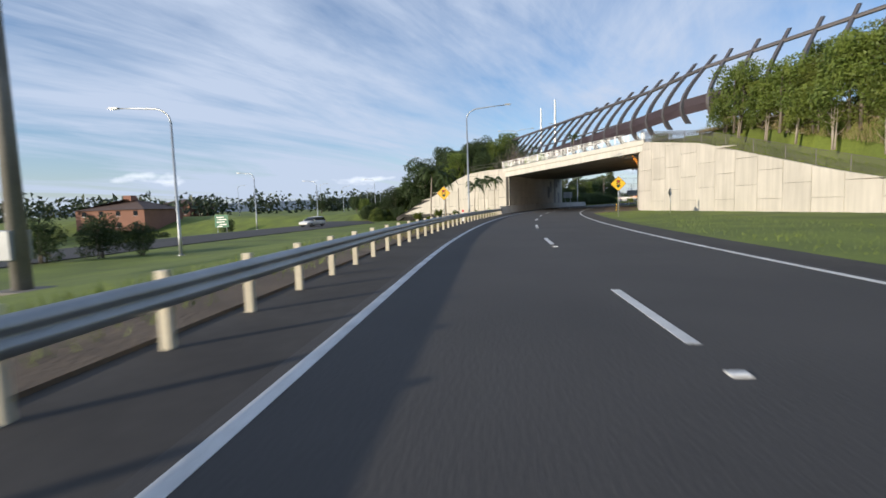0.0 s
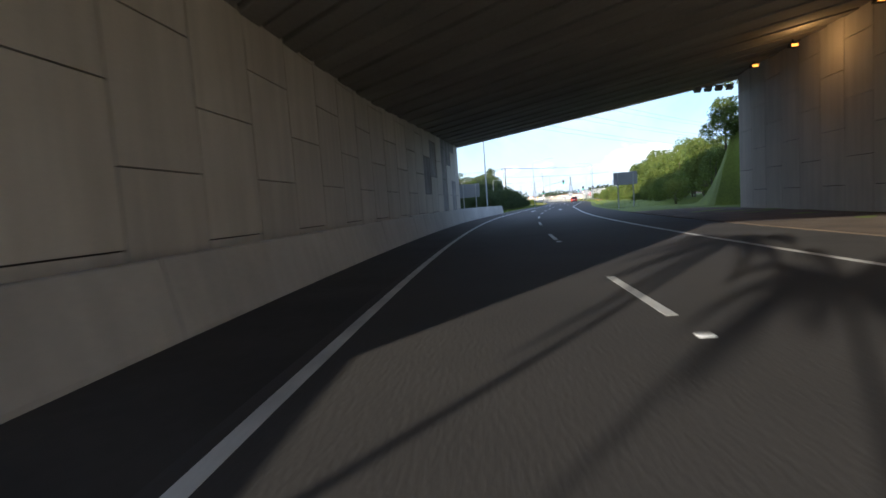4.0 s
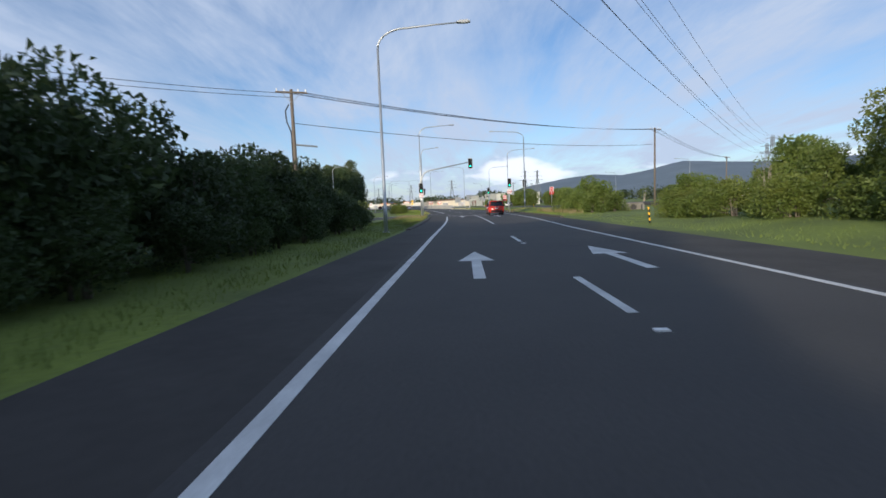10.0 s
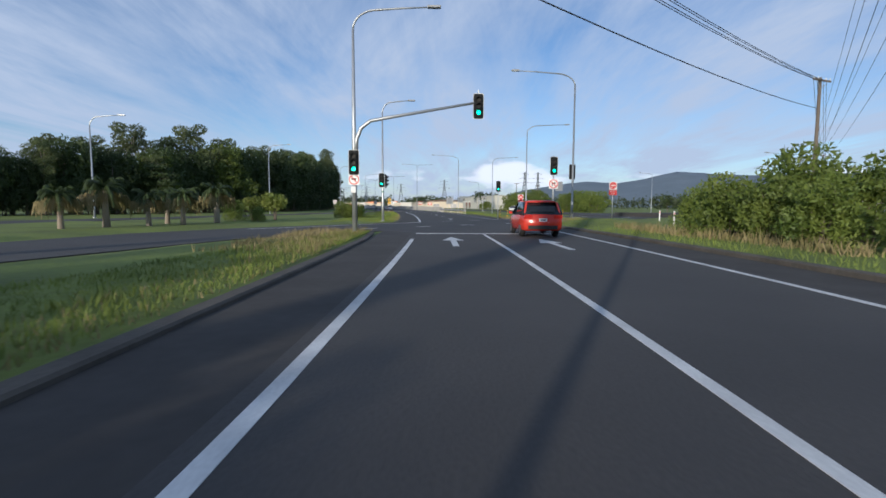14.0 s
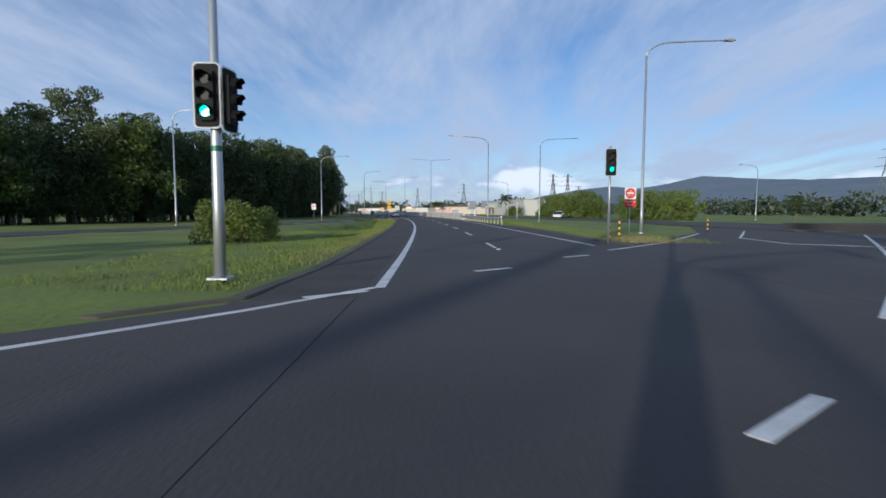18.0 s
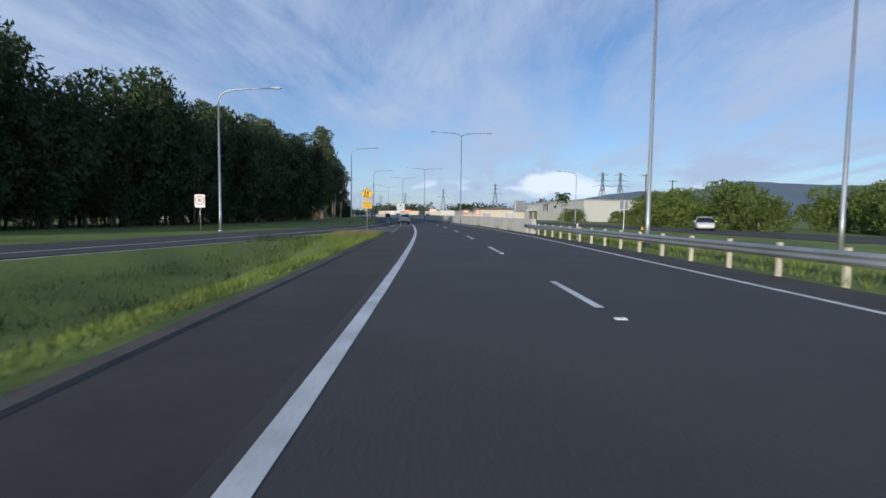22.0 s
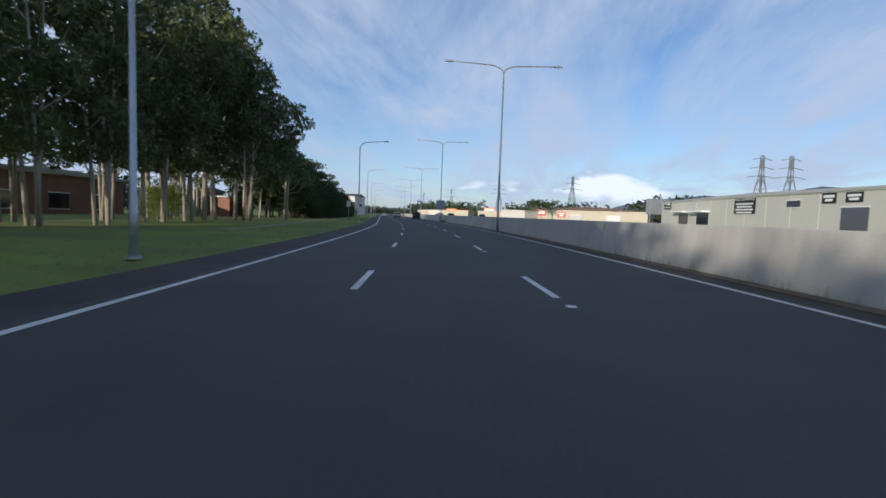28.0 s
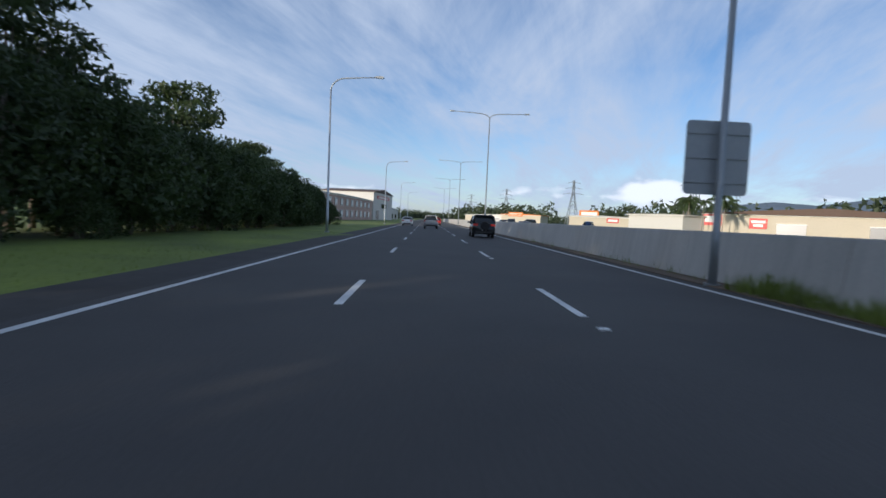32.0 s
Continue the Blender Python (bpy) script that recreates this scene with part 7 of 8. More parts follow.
def far_wood(name, spans, seed):
    """A long far belt of trees as one uneven mass of leaf clumps."""
    r = np.random.RandomState(seed)
    pts, sizes = [], []
    for (s0, d0), (s1, d1), h, n in spans:
        for k in range(n):
            f = r.uniform()
            p = at(s0 + (s1 - s0) * f, d0 + (d1 - d0) * f + r.uniform(-8, 8), 0)
            hh = h * r.uniform(0.6, 1.1)
            q = r.normal(size=(46, 3))
            q /= np.linalg.norm(q, axis=1)[:, None]
            q = q * np.array([h * 0.55, h * 0.55, hh * 0.5]) * r.uniform(0.6, 1.0, 46)[:, None]
            pts.append(np.array([p.x, p.y, hh * 0.5]) + q)
            sizes.append(r.uniform(0.25, 0.5, 46) * h * 0.5)
    me = leaf_mesh(name, np.concatenate(pts), np.concatenate(sizes), FAR_TREES, seed)
    return tagged(new(name, me), "distant belt of green trees", "trees", kind="stuff")


far_wood("far_trees", [((640, -70), (1000, -60), 9, 120), ((1000, -60), (1300, 40), 11, 160), ((1300, 40), (1000, 160), 11, 140), ((760, 120), (480, 180), 9, 130), ((480, 180), (260, 150), 10, 120), ((260, 130), (60, 150), 11, 100), ((-60, -130), (120, -150), 9, 120), ((120, -150), (330, -110), 10, 120), ((-200, -90), (-60, -130), 9, 60), ((330, -110), (560, -70), 10, 110), ((600, 180), (900, 210), 10, 90), ((610, 90), (700, 78), 11, 46), ((545, 108), (620, 116), 12, 40), ((515, 100), (545, 104), 9, 20), ((760, 70), (960, 30), 14, 80), ((700, -32), (900, -24), 8, 50)], 77)


# ---- far hills ----
def hills():
    """A ridge of wooded hills some kilometres off, round the walk's way."""
    rows = [(75, 0.7), (62, 0.8), (48, 1.1), (40, 1.35), (33, 0.8), (22, 0.45), (10, 0.3), (0, 0.4), (-4, 0.9), (-7, 1.8), (-11, 2.5), (-14, 2.75), (-17, 2.55), (-20, 3.0), (-23, 3.7), (-27, 3.3), (-33, 3.0), (-40, 3.2), (-52, 2.8), (-70, 2.4), (-95, 1.6)]
    ang = np.arange(75, -95, -0.5)
    el = np.interp(-ang, [-r[0] for r in rows], [r[1] for r in rows])
    far, mid = 3600.0, Vector((-30.0, 250.0, 0.0))
    v, f = [], []
    for i, (a, e) in enumerate(zip(ang, el)):
        e = e + 0.10 * noise.noise(Vector((a * 0.25, 0, 0))) + 0.07 * noise.noise(Vector((a * 0.9, 3, 0)))
        x, y = -math.sin(radians(a)), math.cos(radians(a))
        top = far * math.tan(radians(max(e, 0.15)))
        for q, (r, z) in enumerate(((far - 1300, -5), (far - 950, top * 0.25), (far - 600, top * 0.55), (far - 250, top * 0.86), (far, top), (far + 300, top * 0.7))):
            wob = 40 * noise.noise(Vector((a * 0.4, q * 2.0, 1)))
            v.append((mid.x + x * (r + wob), mid.y + y * (r + wob), z))
    w = 6
    for i in range(len(ang) - 1):
        for q in range(w - 1):
            f.append((i * w + q, (i + 1) * w + q, (i + 1) * w + q + 1, i * w + q + 1))
    return tagged(mesh_ob("backdrop_hills", v, f, HILL, None, True), "wooded hills on the horizon, blue-grey with painted haze", "hills", kind="structure")


hills()


# ---- grass ----
def blades(name, spans, material, label, seed):
    """Upright blades in strips of (s0, s1, d0, d1, count, height)."""
    r = np.random.RandomState(seed)
    ps, hs = [], []
    for s0, s1, d0, d1, n, h in spans:
        s = r.uniform(s0, s1, n)
        f = r.uniform(0, 1, n)
        a0, a1 = (np.array([d0(q) for q in s]) if callable(d0) else d0), (np.array([d1(q) for q in s]) if callable(d1) else d1)
        d = a0 + (a1 - a0) * f
        z = ground_height(s, d)
        lump = 0.55 + 0.45 * np.sin(s * 1.7 + d * 0.9) * np.sin(s * 0.53 - d * 2.1)
        for k in range(n):
            p = at(s[k], d[k], z[k] - 0.03)
            ps.append((p.x, p.y, p.z))
        hs.append(h * r.uniform(0.4, 1.15, n) * (0.55 + 0.6 * lump))
    p, h = np.array(ps), np.concatenate(hs)
    n = len(p)
    a = r.uniform(0, 2 * math.pi, n)
    w = np.stack([np.cos(a), np.sin(a), 0 * a], 1) * (0.007 + 0.03 * h[:, None])
    tip = p + np.stack([r.normal(0, 0.28, n) * h, r.normal(0, 0.28, n) * h, h], 1)
    v = np.stack([p - w, p + w, tip], 1).reshape(-1, 3)
    me = bpy.data.meshes.new(name)
    me.from_pydata(v.tolist(), [], np.arange(3 * n).reshape(-1, 3).tolist())
    me.materials.append(material)
    return tagged(new(name, me), label, "grass", kind="stuff")


L = left_edge
blades("verge_grass", [(150, 215, lambda s: L(s) - 0.25, lambda s: L(s) - 3.4, 11000, 0.16), (213, 241, lambda s: -3.6, lambda s: -8.4 + (s - 213) * 0.12, 17000, 0.15), (258, 290, lambda s: -3.5, lambda s: -9.0, 26000, 0.13), (284, 336, lambda s: -3.5, lambda s: -7.2, 42000, 0.17),
                       (0, 64, lambda s: -4.2, lambda s: -8.0, 6000, 0.30), (5, 62, lambda s: 8.0, lambda s: 16.0, 6000, 0.16), (136, 220, lambda s: 9.3, lambda s: 14.5, 6500, 0.16), (222, 258, lambda s: 8.9, lambda s: 13.0, 5000, 0.2), (271, 305, lambda s: 9.2, lambda s: 13.5, 5000, 0.16), (305, 342, lambda s: 8.7, lambda s: 12.5, 5000, 0.30), (395, 520, lambda s: -6.5, lambda s: -12.0, 8000, 0.12)], BLADES, "tufts of green verge grass", 61)
blades("dry_grass", [(229, 242.8, lambda s: -3.7, lambda s: -7.2, 3600, 0.28), (262, 300, lambda s: -3.2, lambda s: -4.2, 1600, 0.16), (331, 336.6, lambda s: -3.7, lambda s: -6.6, 4200, 0.3), (20, 64, lambda s: -3.9, lambda s: -6.0, 2600, 0.35), (214, 232, lambda s: -3.5, lambda s: -5.0, 1000, 0.16), (34, 61, lambda s: 17.6 + (60 - s) * 0.40, lambda s: 22.6 + (60 - s) * 0.50, 26000, 0.5), (252, 258, lambda s: 8.7, lambda s: 12.0, 1800, 0.16), (271.5, 276, lambda s: 8.6, lambda s: 11.5, 900, 0.25), (228, 246, lambda s: 11.0, lambda s: 12.4, 1500, 0.55)], DRY, "straw-coloured dry grass", 62)
blades("barrier_weeds", [(345, 347, 8.0, 8.2, 40, 0.4), (352, 353, 7.9, 8.15, 40, 0.35), (365, 367, 7.9, 8.1, 60, 0.35), (402, 480, 7.75, 8.02, 420, 0.32), (486.5, 491.5, 7.3, 8.0, 900, 0.5), (482, 520, 7.7, 8.0, 260, 0.3), (344, 400, 7.8, 8.05, 160, 0.2)], BLADES, "weeds at the foot of the barrier", 63)
# the dark leaf colour here adds the swale's shade to its weeds
blades("ditch_weeds", [(292, 327, lambda s: -6.3, lambda s: -9.6, 7000, 0.34)], LEAF_DARK, "weeds in the ditch, coloured dark to deepen its shade", 64)


# ---- buildings ----
def on(s, d, turn=0.0, z=0.0):
    return Matrix.Translation(at(s, d, z)) @ Matrix.Rotation(radians(facing(s) + turn), 4, 'Z')


def hall(p, q, depth, h, material, label, name="warehouse", roof=ROOF, rise=0.6, openings=(), signs=(), group="sheds along the road", ribs=0.0):
    """A building whose front runs from p to q (places in s, d; left to right as one faces it). Openings: (x, z, width, height, kind)."""
    a, b = at(*p), at(*q)
    w = (b - a).length
    m = Matrix.Translation(a) @ Matrix.Rotation(math.atan2(b.y - a.y, b.x - a.x), 4, 'Z')
    g = thing(name, label, "building", group, m)
    part("wall", box(w, depth, h + 0.4, (w / 2, depth / 2, h / 2 - 0.2)), material, g)
    part("roof", prism([(-0.4, h), (w + 0.4, h), (w + 0.4, h + 0.16), (w / 2, h + rise), (-0.4, h + 0.16)], depth + 0.7, Matrix.Translation((0, depth / 2, 0))), roof, g, "low sheet-metal roof")
    part("gutter", box(w + 0.7, 0.16, 0.2, (w / 2, -0.12, h - 0.02), 0.02), WHITE, g)
    if ribs:
        n = int(w / ribs)
        for k in range(1, n):
            part("wall_rib", box(0.12, 0.06, h - 0.1, (k * w / n, -0.03, h / 2)), material, g)
    for x, z, ow, oh, kind in openings:
        o = part("roller_door" if kind == "door" else "window", box(ow, 0.16, oh, (x, -0.02, z + oh / 2), 0.01), RIM if kind == "door" else GLASS_DARK, g)
        part("frame", box(ow + 0.2, 0.24, 0.14, (x, -0.04, z + oh + 0.06)), WHITE, o)
        part("sill", box(ow + 0.2, 0.24, 0.10, (x, -0.05, z - 0.04)), WHITE, o)
        if kind == "awning":
            part("awning", box(ow + 1.6, 1.8, 0.35, (x, -0.95, z + oh + 0.35), 0.03), WHITE, g, "white flat awning")
    for x, z, sw, sh, colour, bars in signs:
        n = part("sign_panel", box(sw, 0.08, sh, (x, -0.09, z), 0.01), colour, g)
        for k in range(bars):
            part("bar", box(sw * (0.8, 0.55, 0.7)[k % 3], 0.03, sh * 0.5 / bars, (x, -0.14, z + sh * (0.36 - 0.72 * (k + 0.5) / bars))), BLACK if colour is WHITE else WHITE, n)
    return g


main = hall((512.5, 65.6), (436, 53.6), 24, 6.4, SHED, "long grey-cream warehouse with dark name boards behind the barrier", ribs=6.0,
            openings=((12.5, 0.2, 4.5, 3.4, "awning"), (21.5, 0.2, 5.0, 3.4, "awning"), (50, 4.4, 3, 1.0, "window"), (62, 0, 4.5, 4.2, "door")),
            signs=((57.4, 5.5, 2.6, 1.4, BLACK, 2), (61.8, 5.5, 2.8, 1.3, BLACK, 2)))
nb = part("name_board", box(6.6, 0.1, 3.1, (37.0, -0.1, 5.0), 0.02), BLACK, main, "black board with white words")
letters("NEED ALUMINIUM", 0.78, WHITE, nb, Matrix.Translation((37.0, -0.17, 6.05)))
for k in range(4):
    part("bar", box(5.4 - 0.7 * (k % 2), 0.03, 0.26, (37.0, -0.16, 5.2 - 0.5 * k)), WHITE, nb)
ib = part("name_board", box(4.0, 0.1, 2.1, (3.6, -0.1, 5.7), 0.02), BLACK, main, "black board with a white mark and bars")
part("mark", prism([(-0.5, 0), (0, 0.32), (0.5, 0), (0, -0.32)], 0.03, Matrix.Translation((2.5, -0.16, 6.1))), WHITE, ib)
part("bar", box(1.9, 0.03, 0.5, (4.2, -0.16, 5.9)), WHITE, ib)
part("bar", box(3.0, 0.03, 0.18, (3.7, -0.16, 5.1)), WHITE, ib)
shed_far = hall((574, 53), (552, 84), 18, 4.6, SHED_CREAM, "low cream shed with dark roller doors and a brown roof edge", roof=ROOF_BROWN, rise=1.4, ribs=5.0,
                openings=((14, 0, 4.4, 3.0, "door"), (27, 0, 4.6, 3.0, "door")), signs=((9.0, 3.0, 2.8, 1.9, RED, 2), (1.6, 3.6, 3.2, 2.4, RED, 1)))
part("end_panel", box(5.0, 0.1, 4.8, (2.6, -0.045, 2.4), 0.02), SHED_CREAM, shed_far, "cream end panel")
hall((580, 41), (570, 47), 7, 3.9, SHED_WHITE, "plain white box shed behind the barrier", rise=0.25, roof=SHED_WHITE)
hall((612, 38), (606, 54), 10, 3.6, SHED_CREAM, "small yellow-orange shop with a bright sign", rise=0.4, signs=((5, 4.4, 5.0, 1.7, ORANGE, 1), (11, 2.8, 3.0, 1.2, RED, 1)))
hall((600, 58), (592, 72), 9, 3.6, SHED_WHITE, "white and blue shop beside palms", roof=BLUE, rise=0.9, signs=((4, 3.3, 5.0, 0.9, BLUE, 1), (10, 3.0, 2.6, 2.0, YELLOW, 1)))
hall((680, 30), (672, 44), 10, 4.2, SHED_CREAM, "small orange-cream roadside shop far ahead", roof=ORANGE, rise=0.5, signs=((6, 4.4, 6.0, 1.6, ORANGE, 1),))
hall((735, 28), (722, 52), 14, 4.4, SHED_WHITE, "white far warehouse with low roof", roof=ROOF, openings=((8, 0, 4, 3, "door"), (18, 0, 4, 3, "door")))
hall((650, 90), (630, 110), 14, 5.6, SHED, "far grey warehouse with low roof")
hall((790, 24), (776, 52), 14, 4.6, SHED_CREAM, "far cream warehouse with a red sign", signs=((10, 3.4, 6, 1.4, RED, 1),))
block = hall((582, -23.0), (640, -17.5), 16, 6.0, SHED_PINK, "pink two-storey block with rows of white windows", rise=0.4, openings=[(6 + 5.2 * k, z, 2.2, 1.5, "window") for k in range(10) for z in (0.9, 3.7)])
for k in range(10):
    for z in (0.9, 3.7):
        part("blind", box(2.0, 0.06, 1.3, (6 + 5.2 * k, -0.1, z + 0.75)), WHITE, block)
hall((576, -24.5), (581.5, -23.1), 10, 5.2, ORANGE, "orange-red fronted shop at the corner", rise=0.3, openings=((2.6, 0.2, 3, 2.4, "window"),))
hall((641, -17.2), (672, -13.4), 18, 9.0, SHED_WHITE, "tall white gabled hall with a long red sign bar", rise=1.6, roof=ROOF_BROWN, openings=((6, 0.3, 4, 3, "door"), (16, 4.0, 8, 1.6, "window")), signs=((15, 7.6, 20, 1.0, RED, 1),))
hall((700, -24), (760, -16), 14, 5.0, SHED_WHITE, "long pale hall with a sloping roof far ahead", rise=1.2, openings=[(8 + 9 * k, 0.4, 4, 2.4, "window") for k in range(6)])
hall((442, -42), (470, -40), 12, 4.6, BRICK, "brown brick building behind the eucalypts", openings=((6, 0.6, 3, 1.8, "window"), (14, 0.6, 3, 1.8, "window"), (22, 0.6, 3, 1.8, "window")))
hall((476.4, -27.6), (480.0, -26.6), 5, 3.0, BRICK, "low orange-brown brick wing behind tree trunks", rise=0.3, openings=((2.6, 0.2, 0.8, 2.0, "door"),))
hall((408, -41), (434, -39.5), 12, 4.2, SHED_WHITE, "white building behind the eucalypts", openings=((6, 0.6, 3, 1.6, "window"), (18, 0.6, 4, 2.2, "door")))
hall((474, -32), (486, -31.4), 8, 4.0, SHED, "grey building with dark windows behind trees", openings=((3, 0.8, 2, 2.0, "window"), (8, 0.8, 2, 2.0, "window")))
hall((200.5, -50.2), (197.0, -40.6), 9, 2.5, ORANGE, "orange shop with a white sign on its roof beyond the bushes", rise=0.3, signs=((5.0, 3.0, 4.2, 1.3, WHITE, 1), (1.9, 1.2, 3.4, 1.6, SHED_WHITE, 0)))

# white and rusty container wall beyond the field on the right
for k in range(9):
    c = thing("freight_container", "weathered white freight container at the field's edge" if k % 3 else "rust-streaked cream freight container at the field's edge", "container", "freight containers", on(262 + 7.2 * k, 88 - 1.5 * k, 15))
    part("body", box(2.4, 6.1, 2.5, (0, 0, 1.6), 0.03), SHED_WHITE if k % 3 else SHED_CREAM, c)
    part("corner_frame", box(2.46, 0.16, 2.56, (0, 3.0, 1.6)), KERB, c)


def villa(s, d, w, l, h, material, label, turn=0.0, tower=False):
    b = thing("house", label, "house", "houses by the lower road", on(s, d, turn, min(0.0, ground_at(s, d)) - 0.1))
    part("wall", box(w, l, h, (0, 0, h / 2)), material, b)
    bm = bmesh.new()
    e = [bm.verts.new(p) for p in ((-w / 2 - 0.6, -l / 2 - 0.6, h), (w / 2 + 0.6, -l / 2 - 0.6, h), (w / 2 + 0.6, l / 2 + 0.6, h), (-w / 2 - 0.6, l / 2 + 0.6, h))]
    r = [bm.verts.new((0, -l / 2 + w / 2, h + w * 0.15)), bm.verts.new((0, l / 2 - w / 2, h + w * 0.15))]
    for q in ((e[0], e[1], r[0]), (e[1], e[2], r[1], r[0]), (e[2], e[3], r[1]), (e[3], e[0], r[0], r[1]), (e[3], e[2], e[1], e[0])):
        bm.faces.new(q)
    roof = part("roof", bm, ROOF_BROWN, b, "brown hipped tile roof")
    if tower:
        part("lantern", box(2.4, 2.4, 1.6, (0, 0, h + w * 0.15 + 0.2)), material, roof)
    for k in range(4):
        for z in (1.0, 4.0):
            if z + 1.4 < h:
                win = part("window", box(1.2, 0.12, 1.3, (-w / 2 + (k + 0.5) * w / 4, -l / 2 - 0.02, z + 0.65)), GLASS_DARK, b)
                part("sill", box(1.4, 0.2, 0.08, (-w / 2 + (k + 0.5) * w / 4, -l / 2 - 0.05, z - 0.05)), WHITE, win)
    return b


villa(101, -119, 20, 16, 5.6, BRICK, "two-storey brick motel with a brown hipped roof and lantern", 15, True)
villa(136, -158, 14, 16, 5.0, BRICK, "brick house with a brown roof beyond the trees", 20)


# ---- vehicles ----
def wheel(parent, x, y, r, w=0.22):
    t = bmesh.new()
    turn = Matrix.Translation((x, y, r)) @ Matrix.Rotation(radians(90), 4, 'Y')
    bmesh.ops.create_cone(t, cap_ends=True, segments=24, radius1=r, radius2=r, depth=w, matrix=turn)
    bmesh.ops.bevel(t, geom=[e for e in t.edges if len(e.link_faces) == 2 and any(len(f.verts) > 4 for f in e.link_faces)], offset=0.03, segments=2, affect='EDGES')
    wh = part("wheel", t, TYRE, parent, "black tyre", True)
    b = bmesh.new()
    bmesh.ops.create_cone(b, cap_ends=True, segments=20, radius1=r * 0.66, radius2=r * 0.6, depth=w + 0.02, matrix=turn)
    part("rim", b, RIM, wh)


def loft(stations):
    """A closed skin through cross-sections; each is (y, [(x, z), ...]) for the right half, mirrored."""
    bm = bmesh.new()
    rings = []
    for y, half in stations:
        full = [(x, z) for x, z in half] + [(-x, z) for x, z in half[::-1]]
        rings.append([bm.verts.new((x, y, z)) for x, z in full])
    k = len(rings[0])
    for a, b in zip(rings, rings[1:]):
        for i in range(k):
            bm.faces.new((a[i], a[(i + 1) % k], b[(i + 1) % k], b[i]))
    bm.faces.new(rings[0][::-1]), bm.faces.new(rings[-1])
    return bm


def car(s, d, label, paint, style="sedan", group="cars on the road", turn=0.0, w=1.8, l=4.6, h=1.47, z=0.012):
    """A car that stands with its back to the walk. y runs from the tail (0) to the nose."""
    c = thing(style if style in ("sedan", "hatchback", "suv", "pickup") else "car", label, "car", group, on(s, d, turn, z))
    x = w / 2
    belt, low = h * 0.60, 0.22
    tail = h * (0.66 if style == "sedan" else 0.60)
    def half(wx, z0, z1, zs):
        return [(wx * 0.80, z0), (wx * 0.96, z0 + 0.06), (wx, (z0 + zs) / 2), (wx * 0.985, zs), (wx * 0.90, z1), (0.001, z1 + 0.02)]
    if style == "sedan":
        rows = [(0.0, half(x * 0.90, 0.34, 0.86, 0.70)), (0.10, half(x * 0.97, 0.26, 0.98, 0.78)), (0.55, half(x, low, 1.03, 0.84)), (1.3, half(x, low, belt + 0.06, 0.86)), (3.2, half(x, low, belt + 0.02, 0.84)), (4.15, half(x * 0.97, low, 0.80, 0.72)), (l - 0.1, half(x * 0.90, 0.28, 0.66, 0.60)), (l, half(x * 0.80, 0.34, 0.58, 0.54))]
        cab = [(0.50, belt + 0.08, 0.80), (1.35, h - 0.02, 0.62), (1.9, h, 0.62), (2.6, h - 0.04, 0.62), (3.45, belt + 0.05, 0.78)]
    elif style == "pickup":
        rows = [(0.0, half(x * 0.96, 0.5, 1.06, 0.9)), (0.08, half(x, 0.42, 1.10, 0.95)), (1.7, half(x, 0.36, 1.10, 0.95)), (3.6, half(x, 0.34, 1.10, 0.95)), (4.8, half(x * 0.97, 0.34, 1.06, 0.9)), (l, half(x * 0.86, 0.42, 0.96, 0.82))]
        cab = [(1.62, 1.10, 0.86), (1.85, h - 0.03, 0.72), (2.5, h, 0.72), (3.2, h - 0.03, 0.70), (4.0, 1.10, 0.82)]
    else:
        up = 0.92 if style == "suv" else 0.86
        rows = [(0.0, half(x * 0.90, 0.40, belt - 0.02, 0.75)), (0.10, half(x * 0.98, 0.30, belt + 0.03, up - 0.05)), (1.2, half(x, low + 0.04, belt + 0.06, up)), (3.0, half(x, low + 0.04, belt + 0.04, up)), (l - 0.65, half(x * 0.97, low + 0.04, belt - 0.04, up - 0.08)), (l - 0.1, half(x * 0.90, 0.34, belt - 0.18, 0.70)), (l, half(x * 0.78, 0.40, belt - 0.28, 0.62))]
        cab = [(0.14, belt + 0.03, 0.86), (0.42 if style != "box" else 0.2, h - 0.05, 0.72), (0.9, h, 0.72), (2.3, h - 0.02, 0.70), (3.35, belt + 0.04, 0.82)]
    body = part("body", loft(rows), paint, c, "painted body", True)
    sec = []
    for y, z, f in cab:
        sec.append((y, [(x * 0.94, belt - 0.02), (x * (0.94 if z < belt + 0.15 else (f + 0.94) / 2 + 0.03), (belt + z) / 2), (x * (f + 0.16), z - 0.05 if z > belt + 0.2 else z), (x * f * 0.8, z), (0.001, z + 0.01)]))
    glass = part("glasshouse", loft(sec), CAR_GLASS, c, "dark glazed cabin", True)
    yr, yf = cab[1][0], cab[3][0]
    part("roof", loft([(yr - 0.12, [(x * 0.72, h - 0.075), (x * 0.5, h - 0.02), (0.001, h - 0.01)]), (yr + 0.1, [(x * 0.80, h - 0.05), (x * 0.56, h + 0.012), (0.001, h + 0.024)]), ((yr + yf) / 2, [(x * 0.82, h - 0.045), (x * 0.58, h + 0.02), (0.001, h + 0.035)]), (yf, [(x * 0.76, h - 0.09), (x * 0.54, h - 0.015), (0.001, h + 0.0)])]), paint, c, smooth=True)
    for e in (-1, 1):
        part("pillar", tube([(e * x * 0.90, cab[0][0] + 0.06, belt + 0.04), (e * x * 0.76, cab[1][0] - 0.02, h - 0.07)], 0.05, 6), paint, c)
        zl = 0.86 if style == "sedan" else belt - 0.06
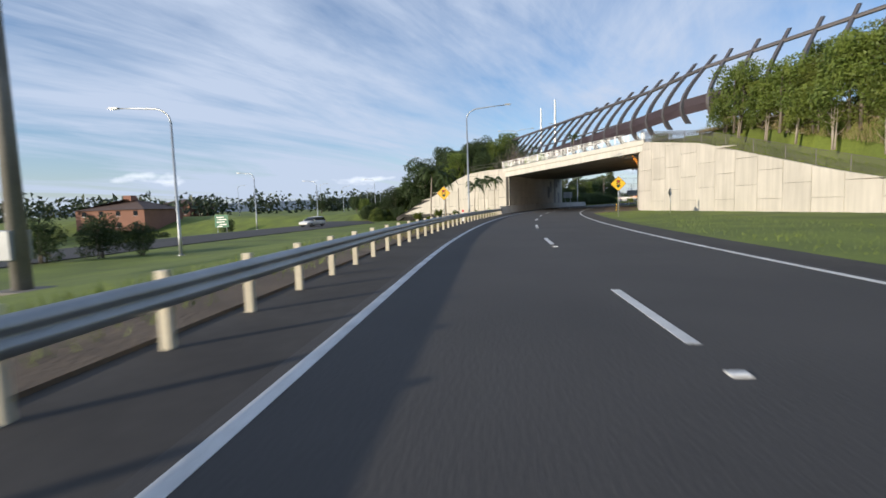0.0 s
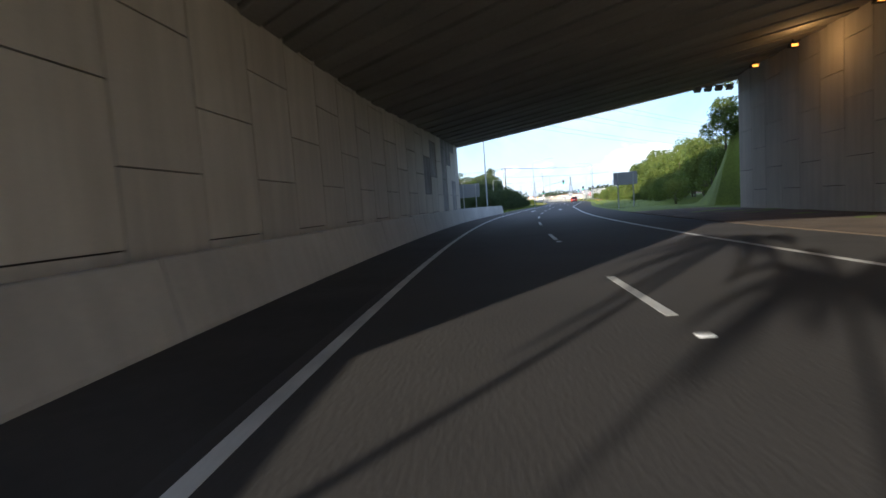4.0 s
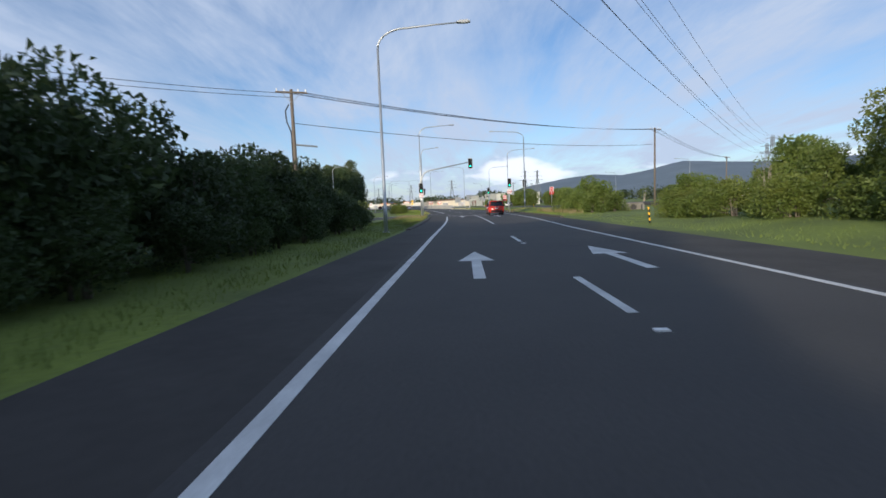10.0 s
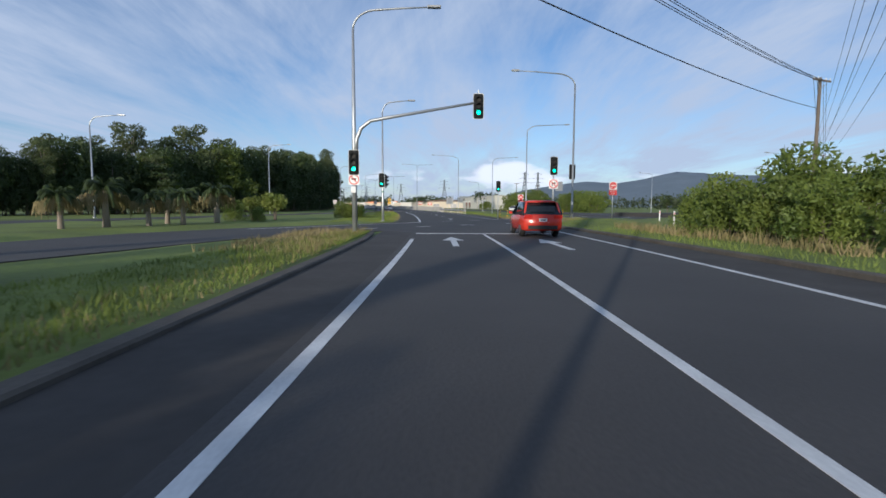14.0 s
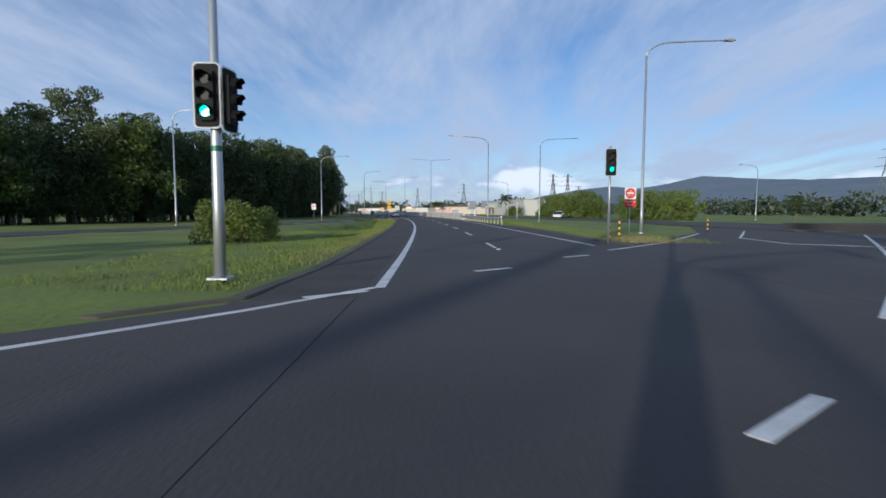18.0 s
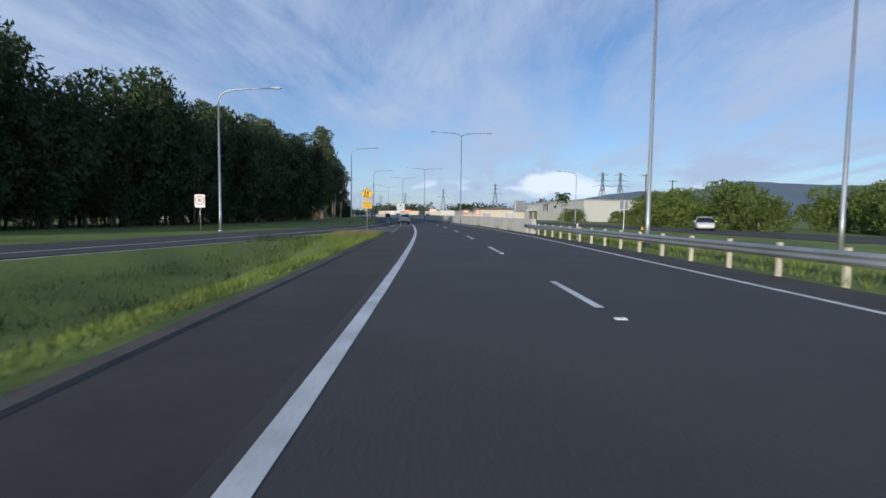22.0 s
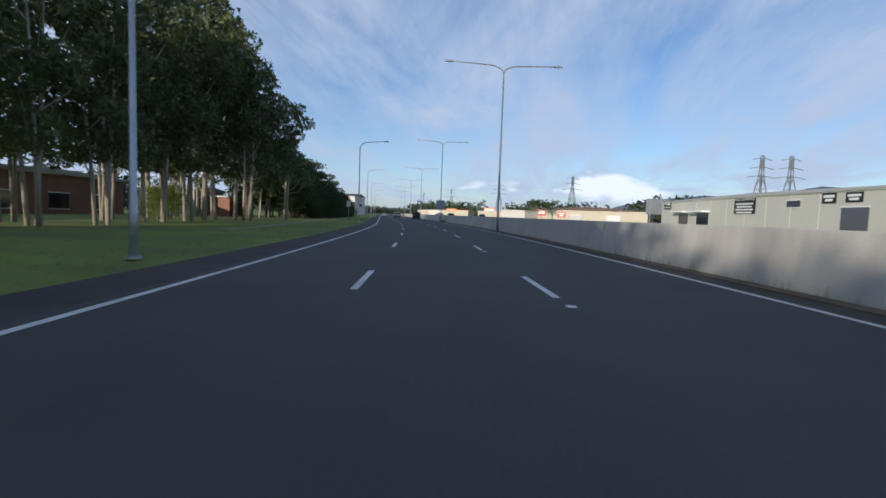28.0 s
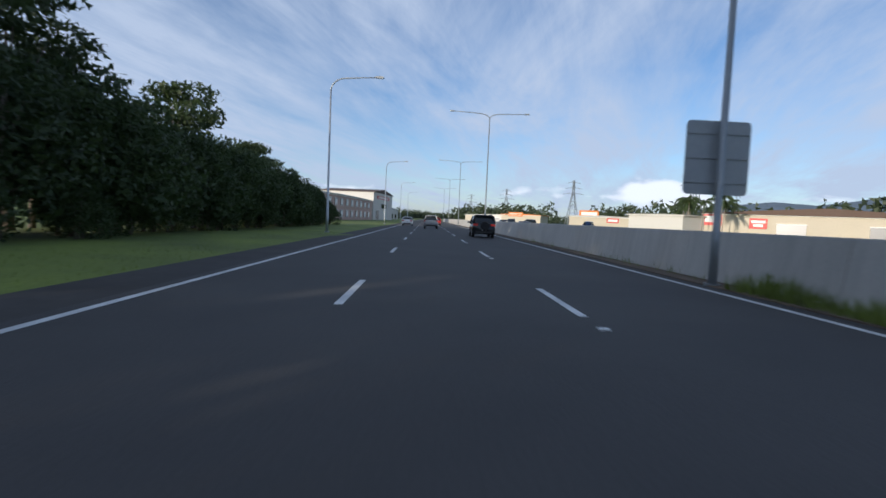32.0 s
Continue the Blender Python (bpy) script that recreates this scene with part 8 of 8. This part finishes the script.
        part("tail_light", loft([(-0.012, [(0.19, zl - 0.08), (0.21, zl), (0.16, zl + 0.09), (0.001, zl + 0.07)]), (0.13, [(0.19, zl - 0.07), (0.21, zl), (0.16, zl + 0.08), (0.001, zl + 0.06)])]), TAIL, c, "red tail light").matrix_basis = Matrix.Translation((e * (x - 0.23), 0, 0))
        part("mirror", box(0.18, 0.10, 0.13, (e * (x + 0.10), cab[-1][0] - 0.35, belt + 0.10), 0.03), paint, c)
    for y in (0.95, l - 0.95):
        for e in (-1, 1):
            wheel(c, e * (x - 0.13), y, 0.32 if style in ("sedan", "hatchback") else 0.37)
    part("bumper_insert", box(w * 0.74, 0.06, 0.18, (0, 0.015, 0.36 if style == "sedan" else 0.46), 0.02), TRIM, c, "black lower bumper")
    pl = part("number_plate", box(0.38, 0.02, 0.14, (0, -0.015, 0.70 if style != "suv" else 0.80), 0.008), WHITE, c, "pale plate with a dark bar")
    part("bar", box(0.26, 0.006, 0.05, (0, -0.028, 0.70 if style != "suv" else 0.80)), TRIM, pl)
    if style == "sedan":
        part("rear_spoiler", box(w * 0.66, 0.18, 0.03, (0, 0.24, 1.12), 0.01), paint, c)
        for e in (-1, 1):
            part("spoiler_stay", box(0.05, 0.12, 0.10, (e * 0.5, 0.26, 1.06)), paint, c)
            part("exhaust", tube([(e * 0.55, -0.04, 0.30), (e * 0.55, 0.15, 0.30)], 0.04, 8), RIM, c)
        part("fog_light", box(0.14, 0.02, 0.06, (0, -0.02, 0.36)), TAIL, c)
    if style in ("suv", "box"):
        part("rear_window", box(w * 0.66, 0.02, h * 0.2, (0, 0.20, h * 0.78), 0.03, Matrix.Rotation(radians(-28), 4, 'X')), CAR_GLASS, c)
        part("roof_rail", tube([(x * 0.74, 0.8, h + 0.05), (x * 0.74, 2.4, h + 0.05)], 0.02, 6), TRIM, c)
        part("roof_rail", tube([(-x * 0.74, 0.8, h + 0.05), (-x * 0.74, 2.4, h + 0.05)], 0.02, 6), TRIM, c)
    if style == "box":
        sp = bmesh.new()
        bmesh.ops.create_cone(sp, cap_ends=True, segments=22, radius1=0.36, radius2=0.33, depth=0.2, matrix=Matrix.Translation((0.05, -0.14, 0.98)) @ Matrix.Rotation(radians(90), 4, 'X'))
        part("spare_wheel", sp, TYRE, c)
    if style == "pickup":
        part("tailgate_panel", box(w * 0.8, 0.03, 0.42, (0, -0.012, 0.86), 0.02), paint, c)
        part("tray", box(w * 0.84, 1.5, 0.03, (0, 0.85, 1.115)), TRIM, c)
    return c


car(376.0, -2.1, "pearl white four-door sedan with a boot spoiler and dark exhausts", CAR_WHITE, "sedan", turn=1)
car(237.6, 4.7, "bright red compact four-wheel-drive wagon with roof rails", CAR_RED, "suv", w=1.84, l=4.5, h=1.68)
car(520.0, 4.7, "black boxy four-wheel drive with a spare wheel on its tail", CAR_BLACK, "box", w=1.88, l=4.3, h=1.86)
car(545.0, 0.6, "silver pickup with a plain tray", CAR_SILVER, "pickup", w=1.85, l=5.2, h=1.78)
car(585.0, 2.2, "small red hatchback far ahead", CAR_RED, "hatchback", w=1.72, l=4.0, h=1.5)
car(560.0, -3.1, "white sedan in the outer lane far ahead", CAR_WHITE, "sedan")
car(560.0, 15.5, "grey hatchback on the opposing carriageway", CAR_SILVER, "hatchback", turn=180, z=0.11)
car(600.0, 18.5, "dark wagon on the opposing carriageway", CAR_BLACK, "suv", turn=180, h=1.7, z=0.11)
car(588.0, 36.0, "blue pickup parked in a yard behind the barrier", BLUE, "pickup", turn=150, w=1.85, l=5.2, h=1.95, z=0.2)
car(590.0, 24.5, "silver wagon parked in a yard behind the barrier", CAR_SILVER, "suv", turn=80, h=1.9, z=0.2)
car(594.0, 19.5, "white wagon parked behind the barrier", CAR_WHITE, "suv", turn=170, h=1.9, z=0.2)
car(352.0, 31.5, "white sedan on the opposing carriageway before green trees", CAR_WHITE, "sedan", turn=152, z=0.11)
car(70.0, -33.0, "white hatchback on the lower road", CAR_WHITE, "hatchback", turn=175, z=-1.21)
car(36.0, -50.0, "silver wagon parked by the lower road", CAR_SILVER, "suv", turn=90, h=1.7, z=-1.27)


# ---- culvert in the ditch beyond the verge ----
culvert = thing("culvert", "stained concrete culvert headwall with two round pipes", "culvert", m=on(235.6, 19.4, -32.0, 0.0))
wallb = box(3.6, 0.3, 1.0, (0, 0.1, 0.42), 0.03)
part("headwall", wallb, KERB, culvert)
for x in (-0.8, 0.8):
    bm = bmesh.new()
    bmesh.ops.create_cone(bm, cap_ends=False, segments=22, radius1=0.36, radius2=0.36, depth=0.5, matrix=Matrix.Translation((x, -0.12, 0.40)) @ Matrix.Rotation(radians(90), 4, 'X'))
    bmesh.ops.solidify(bm, geom=bm.faces[:], thickness=0.05)
    pipe = part("pipe", bm, KERB, culvert, smooth=True)
    # black disc stands in for the shade inside the pipe
    bm = bmesh.new()
    bmesh.ops.create_cone(bm, cap_ends=True, segments=22, radius1=0.35, radius2=0.35, depth=0.02, matrix=Matrix.Translation((x, -0.07, 0.40)) @ Matrix.Rotation(radians(90), 4, 'X'))
    part("bore_shade", bm, TRIM, pipe)
for e in (-1, 1):
    part("wing", box(0.2, 1.3, 0.8, (e * 1.85, -0.55, 0.32), 0.03, Matrix.Rotation(radians(e * 18), 4, 'Z')), KERB, culvert)
